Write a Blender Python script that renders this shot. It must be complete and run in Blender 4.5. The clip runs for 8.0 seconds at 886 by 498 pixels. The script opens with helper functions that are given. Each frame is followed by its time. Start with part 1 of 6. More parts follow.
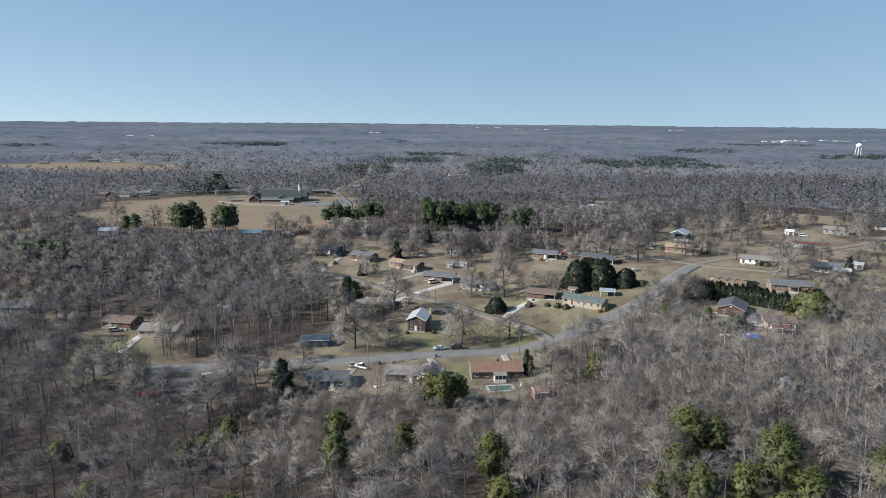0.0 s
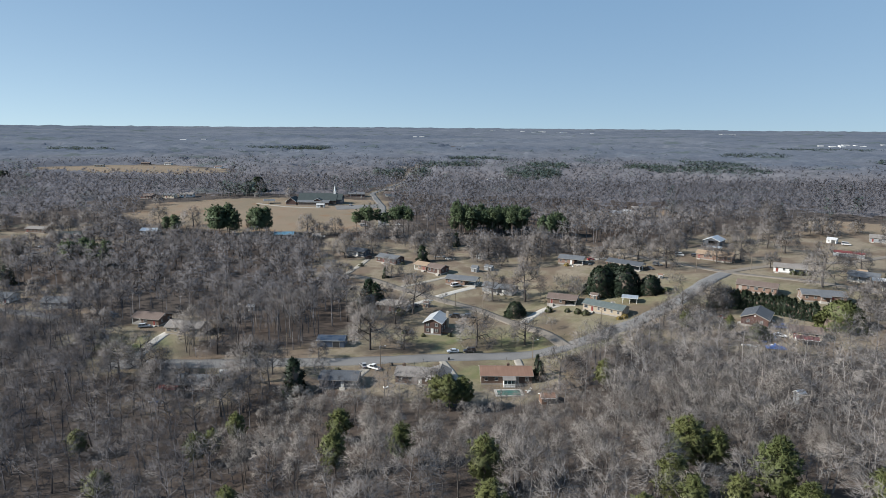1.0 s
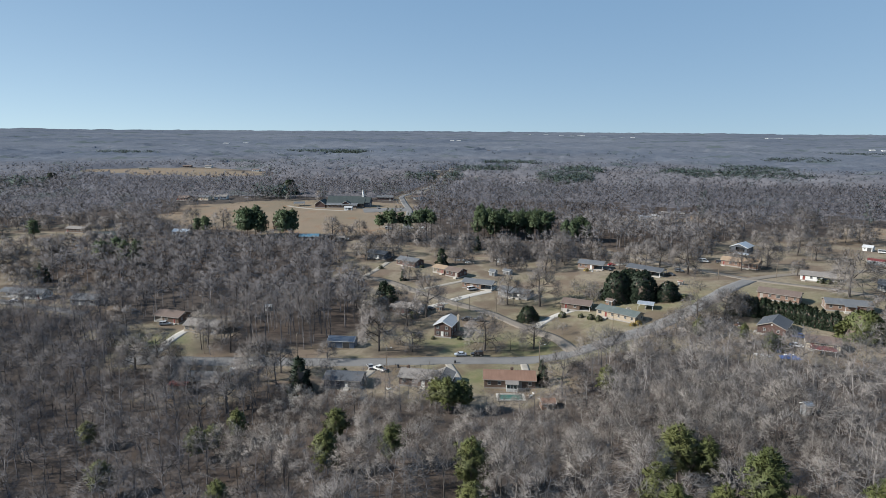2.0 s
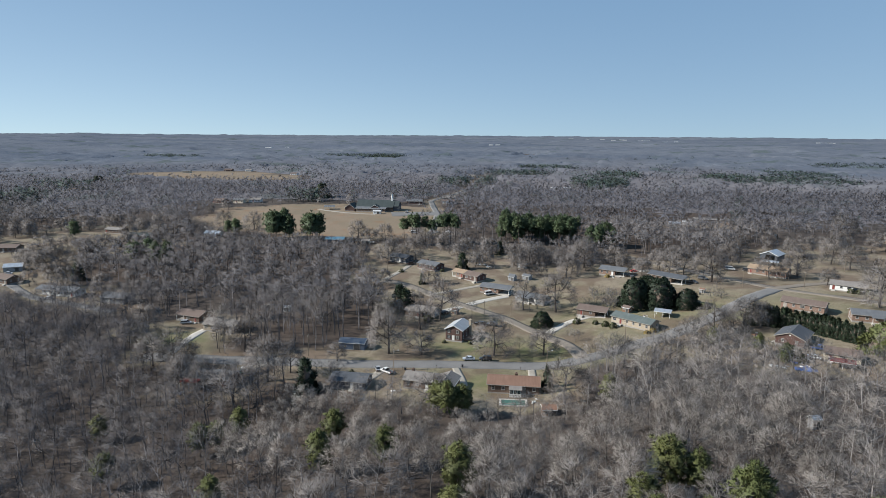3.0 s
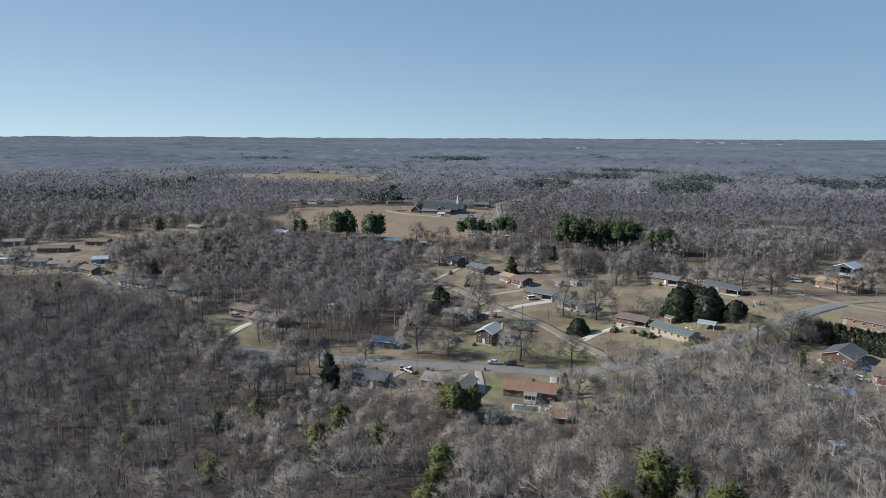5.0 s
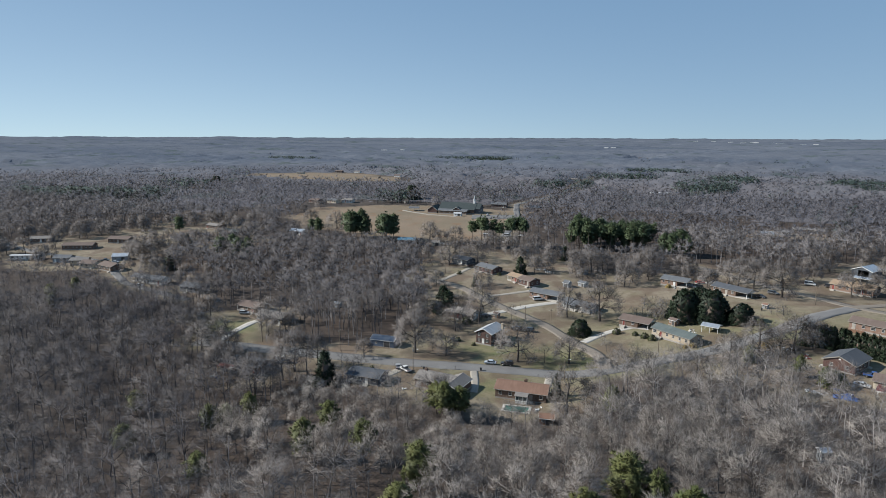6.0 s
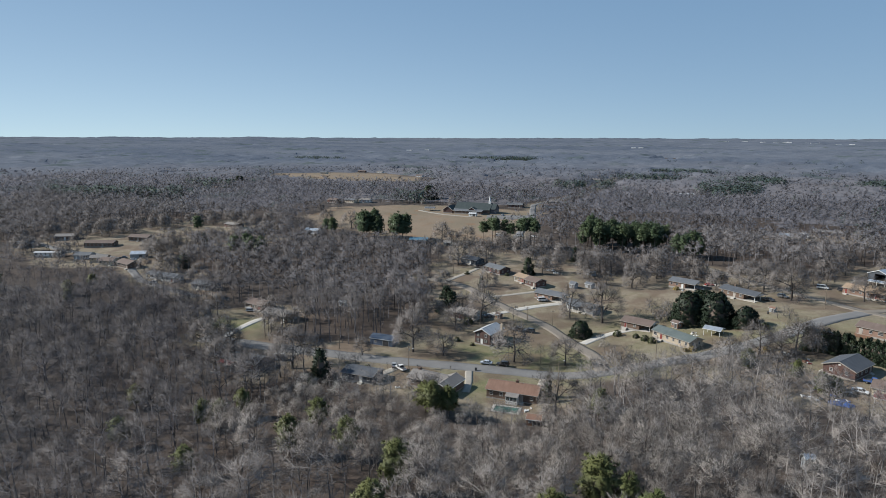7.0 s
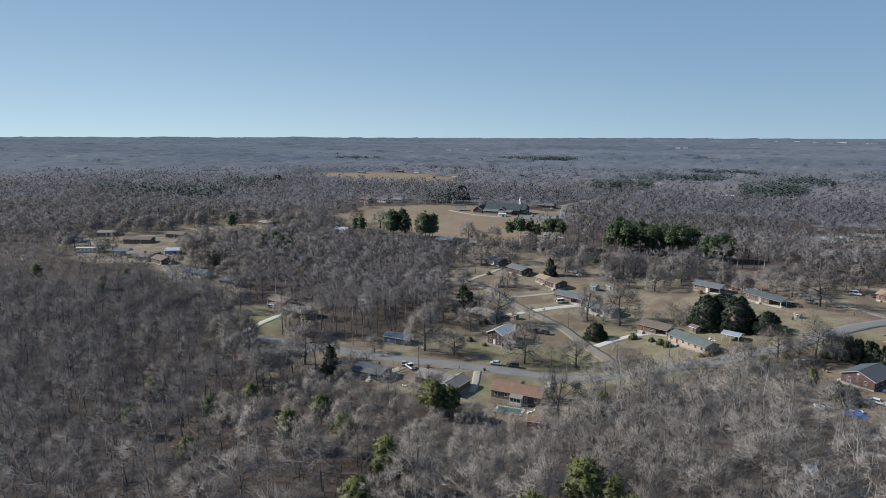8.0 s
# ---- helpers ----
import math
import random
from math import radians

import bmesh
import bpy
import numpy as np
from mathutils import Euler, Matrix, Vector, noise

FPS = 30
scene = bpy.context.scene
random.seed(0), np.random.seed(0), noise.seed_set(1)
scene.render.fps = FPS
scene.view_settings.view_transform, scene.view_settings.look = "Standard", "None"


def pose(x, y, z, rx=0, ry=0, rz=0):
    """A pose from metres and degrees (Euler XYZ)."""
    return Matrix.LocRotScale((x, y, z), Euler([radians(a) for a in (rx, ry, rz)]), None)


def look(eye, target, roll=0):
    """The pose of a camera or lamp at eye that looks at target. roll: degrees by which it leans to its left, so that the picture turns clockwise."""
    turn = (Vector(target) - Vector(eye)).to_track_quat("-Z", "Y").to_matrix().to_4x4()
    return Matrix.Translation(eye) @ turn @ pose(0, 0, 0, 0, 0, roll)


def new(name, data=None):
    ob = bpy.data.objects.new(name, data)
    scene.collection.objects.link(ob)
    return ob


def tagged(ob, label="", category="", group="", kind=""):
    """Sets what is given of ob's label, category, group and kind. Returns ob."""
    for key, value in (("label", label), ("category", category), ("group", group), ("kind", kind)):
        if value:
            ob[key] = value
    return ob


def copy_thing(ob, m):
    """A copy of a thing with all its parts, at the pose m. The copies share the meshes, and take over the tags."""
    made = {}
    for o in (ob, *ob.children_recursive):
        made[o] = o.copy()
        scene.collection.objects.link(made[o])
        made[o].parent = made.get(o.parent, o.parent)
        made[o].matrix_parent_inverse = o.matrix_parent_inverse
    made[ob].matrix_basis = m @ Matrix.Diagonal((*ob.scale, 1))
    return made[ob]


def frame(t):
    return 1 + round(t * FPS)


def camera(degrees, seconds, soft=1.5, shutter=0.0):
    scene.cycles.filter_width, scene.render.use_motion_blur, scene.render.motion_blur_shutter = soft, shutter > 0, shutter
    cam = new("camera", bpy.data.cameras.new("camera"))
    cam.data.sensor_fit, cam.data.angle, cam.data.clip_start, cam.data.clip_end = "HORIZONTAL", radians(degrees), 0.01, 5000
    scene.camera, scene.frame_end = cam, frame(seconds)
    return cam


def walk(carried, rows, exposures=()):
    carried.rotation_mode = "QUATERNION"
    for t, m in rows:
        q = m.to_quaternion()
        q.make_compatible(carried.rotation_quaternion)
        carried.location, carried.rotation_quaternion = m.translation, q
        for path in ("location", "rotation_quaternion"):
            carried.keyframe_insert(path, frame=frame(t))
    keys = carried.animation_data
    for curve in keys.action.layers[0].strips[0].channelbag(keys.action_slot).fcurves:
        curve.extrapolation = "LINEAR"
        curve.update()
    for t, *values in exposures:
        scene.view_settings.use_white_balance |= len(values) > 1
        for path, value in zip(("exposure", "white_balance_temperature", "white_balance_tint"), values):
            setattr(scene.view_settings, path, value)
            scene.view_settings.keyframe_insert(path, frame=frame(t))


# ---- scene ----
# ---- the walk ----
cam = camera(70.8, 8.0, 0.5)
METRES, EYE, TILT, LEAN, TURN = 93.0, 84.5, -11.4, -0.475, 0.0
ROWS = [
    (0.0, 0.0, 0.0, 0.0, 0.0, 0.0, -0.0),
    (0.5, 0.0614, -0.0049, -0.0006, 2.22, 0.17, -0.44),
    (1.0, 0.1215, -0.0081, -0.0014, 4.1, 0.34, -0.8),
    (1.5, 0.1828, -0.0085, -0.0013, 5.85, 0.47, -1.13),
    (3.0, 0.3708, 0.0044, 0.0023, 11.32, 0.88, -2.18),
    (3.5, 0.4325, 0.0124, 0.0044, 13.21, 0.99, -2.54),
    (4.0, 0.4949, 0.0227, 0.0072, 15.4, 0.91, -2.97),
    (4.5, 0.5544, 0.0345, 0.0101, 17.57, 0.82, -3.36),
    (6.0, 0.7387, 0.0845, 0.0227, 22.02, 0.53, -4.11),
    (6.5, 0.7978, 0.1031, 0.0269, 23.1, 0.45, -4.3),
    (7.0, 0.8573, 0.1239, 0.0318, 24.52, 0.35, -4.53),
    (7.5, 0.915, 0.1461, 0.0368, 26.35, 0.21, -4.84),
    (8.0, 0.9731, 0.1709, 0.0421, 28.33, 0.02, -5.21),
]
walk(cam, [(t, pose(0, 0, EYE, TILT, LEAN, TURN) @ pose(METRES * x, METRES * y, METRES * z, 90 + pitch, roll, yaw)) for t, x, y, z, yaw, pitch, roll in ROWS],
     [(0.0, 0.7, 6500, 9), (8.0, 0.5, 6450, 9)])

# ---- sky and sun ----
SUN_FROM = Vector((-math.cos(radians(16)), -math.sin(radians(16)), 0))
SUN_UP = 33.0
world = bpy.data.worlds.new("sky")
scene.world = world
world.use_nodes = True
wn = world.node_tree
wn.nodes.clear()
sky = wn.nodes.new("ShaderNodeTexSky")
sky.sky_type = "NISHITA"
sky.sun_disc = False
sky.sun_elevation = radians(SUN_UP)
sky.sun_rotation = -math.atan2(SUN_FROM.x, SUN_FROM.y)
sky.air_density, sky.dust_density, sky.ozone_density = 0.8, 0.0, 4.0
back = wn.nodes.new("ShaderNodeBackground")
back.inputs["Strength"].default_value = 0.070
out = wn.nodes.new("ShaderNodeOutputWorld")
pale = wn.nodes.new("ShaderNodeHueSaturation")  # a hazy winter sky
pale.inputs["Saturation"].default_value = 0.74
cool = wn.nodes.new("ShaderNodeMix")
cool.data_type, cool.blend_type = "RGBA", "MULTIPLY"
cool.inputs["Factor"].default_value = 1.0
cool.inputs[7].default_value = (0.745, 0.652, 0.485, 1)
where = wn.nodes.new("ShaderNodeTexCoord")
lifted = wn.nodes.new("ShaderNodeMapping")  # the pale band at the horizon stays thin
lifted.inputs["Location"].default_value = (0, 0, 0.07)
wn.links.new(where.outputs["Generated"], lifted.inputs["Vector"])
wn.links.new(lifted.outputs[0], sky.inputs["Vector"])
wn.links.new(sky.outputs[0], pale.inputs["Color"])
wn.links.new(pale.outputs[0], cool.inputs[6])
haze = wn.nodes.new("ShaderNodeMix")  # light scattered evenly by thin winter haze
haze.data_type, haze.blend_type = "RGBA", "ADD"
haze.inputs["Factor"].default_value = 1.0
haze.inputs[7].default_value = (0.60, 1.69, 3.35, 1)
wn.links.new(cool.outputs[2], haze.inputs[6])
wn.links.new(haze.outputs[2], back.inputs[0])
wn.links.new(back.outputs[0], out.inputs[0])
sun_data = bpy.data.lights.new("sun", "SUN")
sun_data.energy, sun_data.angle, sun_data.color = 4.6, radians(0.5), (1.0, 0.965, 0.91)
sun = new("sun", sun_data)
sun.matrix_world = look(SUN_FROM * 100 * math.cos(radians(SUN_UP)) + Vector((0, 0, 100 * math.sin(radians(SUN_UP)))), (0, 0, 0))


# ---- materials ----
class Net:
    """A node material under construction."""

    def __init__(self, name, rough=0.8, metal=0.0):
        self.mat = bpy.data.materials.new(name)
        self.mat.use_nodes = True
        self.tree = self.mat.node_tree
        self.bsdf = self.tree.nodes["Principled BSDF"]
        self.bsdf.inputs["Roughness"].default_value = rough
        self.bsdf.inputs["Metallic"].default_value = metal
        self.bsdf.inputs["Specular IOR Level"].default_value = 0.3
        self.place = None

    def node(self, kind):
        return self.tree.nodes.new(kind)

    def link(self, a, b):
        self.tree.links.new(a, b)

    def spot(self, space):
        if space == "world":
            return self.node("ShaderNodeNewGeometry").outputs["Position"]
        return self.node("ShaderNodeTexCoord").outputs["Object"]

    def noise(self, size, detail=3.0, space="world", stretch=(1, 1, 1)):
        """Noise whose features are about size metres across."""
        m = self.node("ShaderNodeMapping")
        m.inputs["Scale"].default_value = stretch
        self.link(self.spot(space), m.inputs["Vector"])
        n = self.node("ShaderNodeTexNoise")
        n.inputs["Scale"].default_value = 1.0 / size
        n.inputs["Detail"].default_value = detail
        self.link(m.outputs[0], n.inputs["Vector"])
        return n.outputs["Fac"]

    def steps(self, fac, low, high):
        r = self.node("ShaderNodeMapRange")
        r.inputs["From Min"].default_value, r.inputs["From Max"].default_value = low, high
        self.link(fac, r.inputs["Value"])
        return r.outputs["Result"]

    def times(self, a, b):
        m = self.node("ShaderNodeMath")
        m.operation = "MULTIPLY"
        self.link(a, m.inputs[0])
        if isinstance(b, (int, float)):
            m.inputs[1].default_value = b
        else:
            self.link(b, m.inputs[1])
        return m.outputs[0]

    def mix(self, fac, a, b):
        m = self.node("ShaderNodeMix")
        m.data_type = "RGBA"
        if isinstance(fac, (int, float)):
            m.inputs["Factor"].default_value = fac
        else:
            self.link(fac, m.inputs["Factor"])
        for slot, c in (("A", a), ("B", b)):
            socket = [s for s in m.inputs if s.name == slot and s.type == "RGBA"][0]
            if isinstance(c, tuple):
                socket.default_value = (*c, 1)
            else:
                self.link(c, socket)
        return [s for s in m.outputs if s.type == "RGBA"][0]

    def attribute(self, name, channel=None):
        a = self.node("ShaderNodeAttribute")
        a.attribute_name = name
        if channel is None:
            return a.outputs["Fac"]
        s = self.node("ShaderNodeSeparateColor")
        self.link(a.outputs["Color"], s.inputs[0])
        return s.outputs[channel]

    def random(self):
        return self.node("ShaderNodeObjectInfo").outputs["Random"]

    def island(self):
        return self.node("ShaderNodeNewGeometry").outputs["Random Per Island"]

    def bump(self, fac, height, strength=0.6):
        b = self.node("ShaderNodeBump")
        b.inputs["Strength"].default_value, b.inputs["Distance"].default_value = strength, height
        self.link(fac, b.inputs["Height"])
        self.link(b.outputs[0], self.bsdf.inputs["Normal"])

    def done(self, colour):
        if isinstance(colour, tuple):
            self.bsdf.inputs["Base Color"].default_value = (*colour, 1)
        else:
            self.link(colour, self.bsdf.inputs["Base Color"])
        return self.mat


def mottled(name, a, b, size=1.5, rough=0.8, metal=0.0, fine=0.15, bump=0.0, space="world"):
    """Two tones, blotched at one scale and grained at another."""
    n = Net(name, rough, metal)
    big = n.steps(n.noise(size, 4, space), 0.3, 0.7)
    small = n.steps(n.noise(fine, 2, space), 0.25, 0.75)
    c = n.mix(big, a, b)
    dark = tuple(v * 0.72 for v in a)
    c = n.mix(n.times(small, 0.45), c, dark)
    if bump:
        n.bump(small, bump)
    return n.done(c)


def brickwork(name, a, b, mortar):
    n = Net(name, 0.9)
    t = n.node("ShaderNodeTexBrick")
    t.inputs["Scale"].default_value = 1.0
    t.inputs["Brick Width"].default_value, t.inputs["Row Height"].default_value = 0.21, 0.075
    t.inputs["Mortar Size"].default_value = 0.01
    t.inputs["Color1"].default_value, t.inputs["Color2"].default_value, t.inputs["Mortar"].default_value = (*a, 1), (*b, 1), (*mortar, 1)
    m = n.node("ShaderNodeMapping")
    m.inputs["Rotation"].default_value = (radians(90), 0, 0)
    n.link(n.spot("object"), m.inputs["Vector"])
    n.link(m.outputs[0], t.inputs["Vector"])
    stain = n.steps(n.noise(2.2, 4, "object"), 0.35, 0.75)
    c = n.mix(n.times(stain, 0.45), t.outputs["Color"], tuple(v * 0.6 for v in a))
    return n.done(c)


def shingles(name, a, b, rough=0.9):
    """Asphalt shingle courses with blotchy weathering and streaks down the slope."""
    n = Net(name, rough)
    streak = n.steps(n.noise(0.6, 3, "object", (1, 0.12, 0.12)), 0.35, 0.7)
    blotch = n.steps(n.noise(2.8, 4, "object"), 0.3, 0.7)
    w = n.node("ShaderNodeTexWave")
    w.bands_direction = "Z"
    w.inputs["Scale"].default_value, w.inputs["Distortion"].default_value = 2.2, 0.6
    n.link(n.spot("object"), w.inputs["Vector"])
    c = n.mix(blotch, a, b)
    c = n.mix(n.times(streak, 0.4), c, tuple(v * 0.6 for v in a))
    c = n.mix(n.times(w.outputs["Fac"], 0.25), c, tuple(v * 0.5 for v in a))
    n.bump(w.outputs["Fac"], 0.02, 0.5)
    return n.done(c)


def ribbed(name, a, b, rough=0.45, metal=0.6):
    """Ribbed sheet metal with streaks of rust and dirt."""
    n = Net(name, rough, metal)
    w = n.node("ShaderNodeTexWave")
    w.bands_direction = "X"
    w.inputs["Scale"].default_value = 0.8
    n.link(n.spot("object"), w.inputs["Vector"])
    streak = n.steps(n.noise(0.9, 4, "object", (1, 0.2, 0.2)), 0.4, 0.75)
    c = n.mix(streak, a, b)
    c = n.mix(n.times(w.outputs["Fac"], 0.3), c, tuple(v * 0.55 for v in a))
    n.bump(w.outputs["Fac"], 0.03, 0.6)
    return n.done(c)


def siding(name, a):
    n = Net(name, 0.65)
    w = n.node("ShaderNodeTexWave")
    w.bands_direction = "Z"
    w.wave_profile = "SAW"
    w.inputs["Scale"].default_value = 1.6
    n.link(n.spot("object"), w.inputs["Vector"])
    dirt = n.steps(n.noise(1.6, 4, "object"), 0.4, 0.8)
    c = n.mix(n.times(dirt, 0.4), a, tuple(v * 0.68 for v in a))
    c = n.mix(n.times(w.outputs["Fac"], 0.18), c, tuple(v * 0.5 for v in a))
    n.bump(w.outputs["Fac"], 0.015, 0.5)
    return n.done(c)


def wood_tone(name, a, b, per_tree, cover=1.0):
    """Bark and twigs: a tone per tree, and blotches along the wood. cover: how much of a spray of fine twigs is wood, the rest being air."""
    n = Net(name, 0.9)
    n.bsdf.inputs["Alpha"].default_value = cover
    if per_tree == "attribute":
        r = n.node("ShaderNodeMapRange")
        r.inputs["To Min"].default_value, r.inputs["To Max"].default_value = 1.0, cover
        n.link(n.attribute("fine"), r.inputs["Value"])
        n.link(r.outputs[0], n.bsdf.inputs["Alpha"])
    tone = n.attribute("tone") if per_tree == "attribute" else n.random()
    c = n.mix(tone, a, b)
    lichen = n.steps(n.noise(1.1, 3), 0.45, 0.75)
    c = n.mix(n.times(lichen, 0.25), c, (0.17, 0.163, 0.158))
    return n.done(c)


def leafage(name, a, b, per_tree, rough=0.6, cover=1.0):
    """Needles: a tone per tree and per spray, with browned sprays. cover: how much of a spray is needles, the rest being air."""
    n = Net(name, rough)
    n.bsdf.inputs["Alpha"].default_value = cover
    tone = n.attribute("tone") if per_tree == "attribute" else n.random()
    c = n.mix(tone, a, b)
    c = n.mix(n.times(n.island(), 0.55), c, tuple(v * 0.55 for v in a))
    brown = n.steps(n.noise(1.4, 3), 0.58, 0.8)
    c = n.mix(n.times(brown, 0.4), c, (0.12, 0.10, 0.045))
    return n.done(c)


def ground_material():
    n = Net("ground_cover", 0.95)
    n.bsdf.inputs["Specular IOR Level"].default_value = 0.066
    broad = n.steps(n.noise(26, 5), 0.35, 0.65)
    patch = n.steps(n.noise(5.5, 5), 0.35, 0.65)
    tuft = n.steps(n.noise(0.7, 3), 0.3, 0.7)
    far_patch = n.steps(n.noise(240, 5), 0.42, 0.58)
    # winter lawn: straw, thin olive green, bare brown earth, darker blotches
    lawn = n.mix(broad, (0.262, 0.217, 0.166), (0.19, 0.163, 0.122))
    lawn = n.mix(n.times(patch, 0.6), lawn, (0.275, 0.228, 0.168))
    lawn = n.mix(n.times(n.steps(n.noise(2.4, 4), 0.5, 0.66), 0.5), lawn, (0.148, 0.118, 0.082))
    lawn = n.mix(n.times(n.steps(n.noise(9, 5), 0.52, 0.64), 0.4), lawn, (0.125, 0.118, 0.062))
    green = n.mix(patch, (0.115, 0.145, 0.055), (0.19, 0.175, 0.09))
    lawn = n.mix(n.attribute("zone", 2), lawn, green)
    lawn = n.mix(n.times(n.steps(n.noise(17, 5), 0.48, 0.58), 0.65), lawn, (0.13, 0.09, 0.07))
    # open field: golden grass with red clay
    field = n.mix(broad, (0.245, 0.188, 0.138), (0.2, 0.163, 0.118))
    field = n.mix(n.times(n.steps(n.noise(14, 5), 0.55, 0.7), 0.55), field, (0.24, 0.125, 0.065))
    # leaf litter under the trees
    litter = n.mix(patch, (0.055, 0.04, 0.035), (0.085, 0.065, 0.056))
    litter = n.mix(n.times(broad, 0.5), litter, (0.064, 0.054, 0.05))
    litter = n.mix(n.times(far_patch, 0.5), litter, (0.088, 0.08, 0.078))
    c = n.mix(n.attribute("zone", 1), lawn, field)
    c = n.mix(n.attribute("zone", 0), c, litter)
    c = n.mix(n.times(tuft, 0.35), c, (0.085, 0.07, 0.045))
    n.bump(tuft, 0.15, 0.6)
    return n.done(c)


M = {}
M["ground"] = ground_material()
M["asphalt"] = mottled("worn_asphalt", (0.15, 0.146, 0.142), (0.195, 0.188, 0.18), 7.0, 0.9, fine=0.4, bump=0.01)
M["old_road"] = mottled("leaf_strewn_asphalt", (0.182, 0.159, 0.134), (0.215, 0.184, 0.15), 5.0, 0.95, fine=0.6, bump=0.01)
M["gravel"] = mottled("pale_gravel", (0.27, 0.245, 0.205), (0.34, 0.31, 0.27), 3.0, 0.95, fine=0.2, bump=0.02)
M["concrete"] = mottled("old_concrete", (0.40, 0.375, 0.335), (0.47, 0.445, 0.40), 3.0, 0.9, fine=0.3)
M["block"] = mottled("foundation_block", (0.28, 0.26, 0.24), (0.34, 0.32, 0.29), 1.0, 0.9)
M["brick_red"] = brickwork("red_brick", (0.088, 0.045, 0.038), (0.112, 0.058, 0.049), (0.13, 0.108, 0.095))
M["brick_orange"] = brickwork("orange_brick", (0.205, 0.118, 0.085), (0.24, 0.145, 0.105), (0.25, 0.21, 0.18))
M["brick_brown"] = brickwork("brown_brick", (0.12, 0.075, 0.055), (0.15, 0.095, 0.07), (0.17, 0.145, 0.12))
M["brick_tan"] = brickwork("tan_brick", (0.36, 0.29, 0.21), (0.42, 0.34, 0.25), (0.42, 0.38, 0.32))
M["siding_white"] = siding("white_siding", (0.70, 0.70, 0.68))
M["siding_cream"] = siding("cream_siding", (0.55, 0.48, 0.37))
M["siding_grey"] = siding("grey_siding", (0.27, 0.285, 0.30))
M["siding_blue"] = siding("slate_blue_siding", (0.11, 0.14, 0.19))
M["siding_dark"] = siding("dark_siding", (0.075, 0.085, 0.10))
M["roof_grey"] = shingles("grey_shingles", (0.115, 0.122, 0.132), (0.155, 0.162, 0.172))
M["roof_pale"] = shingles("pale_grey_shingles", (0.36, 0.37, 0.385), (0.43, 0.44, 0.45), 0.75)
M["roof_dark"] = shingles("charcoal_shingles", (0.075, 0.083, 0.095), (0.105, 0.112, 0.125))
M["roof_brown"] = shingles("brown_shingles", (0.145, 0.108, 0.09), (0.185, 0.14, 0.12))
M["roof_rust"] = shingles("rust_brown_shingles", (0.20, 0.118, 0.085), (0.245, 0.15, 0.11))
M["roof_tan"] = shingles("tan_shingles", (0.30, 0.215, 0.145), (0.35, 0.26, 0.18))
M["roof_taupe"] = shingles("taupe_shingles", (0.205, 0.185, 0.17), (0.25, 0.23, 0.21))
M["roof_green"] = shingles("grey_green_shingles", (0.10, 0.122, 0.118), (0.135, 0.157, 0.15))
M["roof_church"] = shingles("dark_green_roofing", (0.042, 0.055, 0.056), (0.058, 0.072, 0.072))
M["roof_blue"] = shingles("blue_roofing", (0.07, 0.17, 0.25), (0.10, 0.22, 0.31))
M["tin_blue"] = ribbed("blue_grey_tin", (0.13, 0.16, 0.205), (0.19, 0.2, 0.215))
M["tin_pale"] = ribbed("pale_tin", (0.56, 0.60, 0.64), (0.42, 0.42, 0.42))
M["tin_red"] = ribbed("red_tin", (0.20, 0.045, 0.042), (0.15, 0.06, 0.05), 0.5, 0.2)
M["tin_white"] = ribbed("white_tin", (0.55, 0.55, 0.55), (0.42, 0.415, 0.40), 0.5, 0.1)
M["trim"] = mottled("white_paint", (0.76, 0.76, 0.74), (0.66, 0.66, 0.63), 1.0, 0.55)
M["window_paint"] = mottled("dull_window_paint", (0.50, 0.49, 0.47), (0.40, 0.39, 0.37), 1.0, 0.55)
M["trim_tan"] = mottled("weathered_trim", (0.36, 0.33, 0.29), (0.28, 0.26, 0.23), 1.0, 0.6)
M["trim_dark"] = mottled("dark_paint", (0.06, 0.06, 0.062), (0.09, 0.088, 0.085), 1.0, 0.6)
M["shutter"] = mottled("black_shutters", (0.03, 0.032, 0.035), (0.05, 0.05, 0.05), 0.6, 0.6)
M["door_red"] = mottled("painted_door", (0.23, 0.06, 0.05), (0.18, 0.05, 0.04), 0.6, 0.5)
M["pole"] = mottled("weathered_pole", (0.17, 0.135, 0.10), (0.22, 0.18, 0.14), 0.9, 0.9)
M["deck"] = mottled("stained_deck_wood", (0.19, 0.105, 0.07), (0.24, 0.15, 0.10), 0.7, 0.85)
M["fence"] = mottled("grey_fence_wood", (0.25, 0.22, 0.19), (0.31, 0.28, 0.25), 0.7, 0.9)
M["steel"] = mottled("galvanised_steel", (0.42, 0.43, 0.44), (0.33, 0.34, 0.35), 0.6, 0.45, 0.7)
M["rubber"] = mottled("tyre_rubber", (0.02, 0.02, 0.021), (0.03, 0.03, 0.03), 0.3, 0.85)
M["chrome"] = mottled("wheel_alloy", (0.5, 0.5, 0.51), (0.4, 0.4, 0.41), 0.2, 0.3, 0.8)
M["lamp_red"] = mottled("red_lens", (0.35, 0.02, 0.02), (0.3, 0.02, 0.02), 0.2, 0.25)
M["lamp_clear"] = mottled("clear_lens", (0.7, 0.7, 0.7), (0.6, 0.6, 0.6), 0.2, 0.15)
M["tarp"] = mottled("blue_tarpaulin", (0.05, 0.10, 0.28), (0.07, 0.14, 0.34), 0.8, 0.5)
M["trunk"] = wood_tone("bark", (0.075, 0.062, 0.054), (0.14, 0.125, 0.113), "random")
M["twig"] = wood_tone("bare_twigs", (0.21, 0.188, 0.172), (0.36, 0.33, 0.305), "random", 0.75)
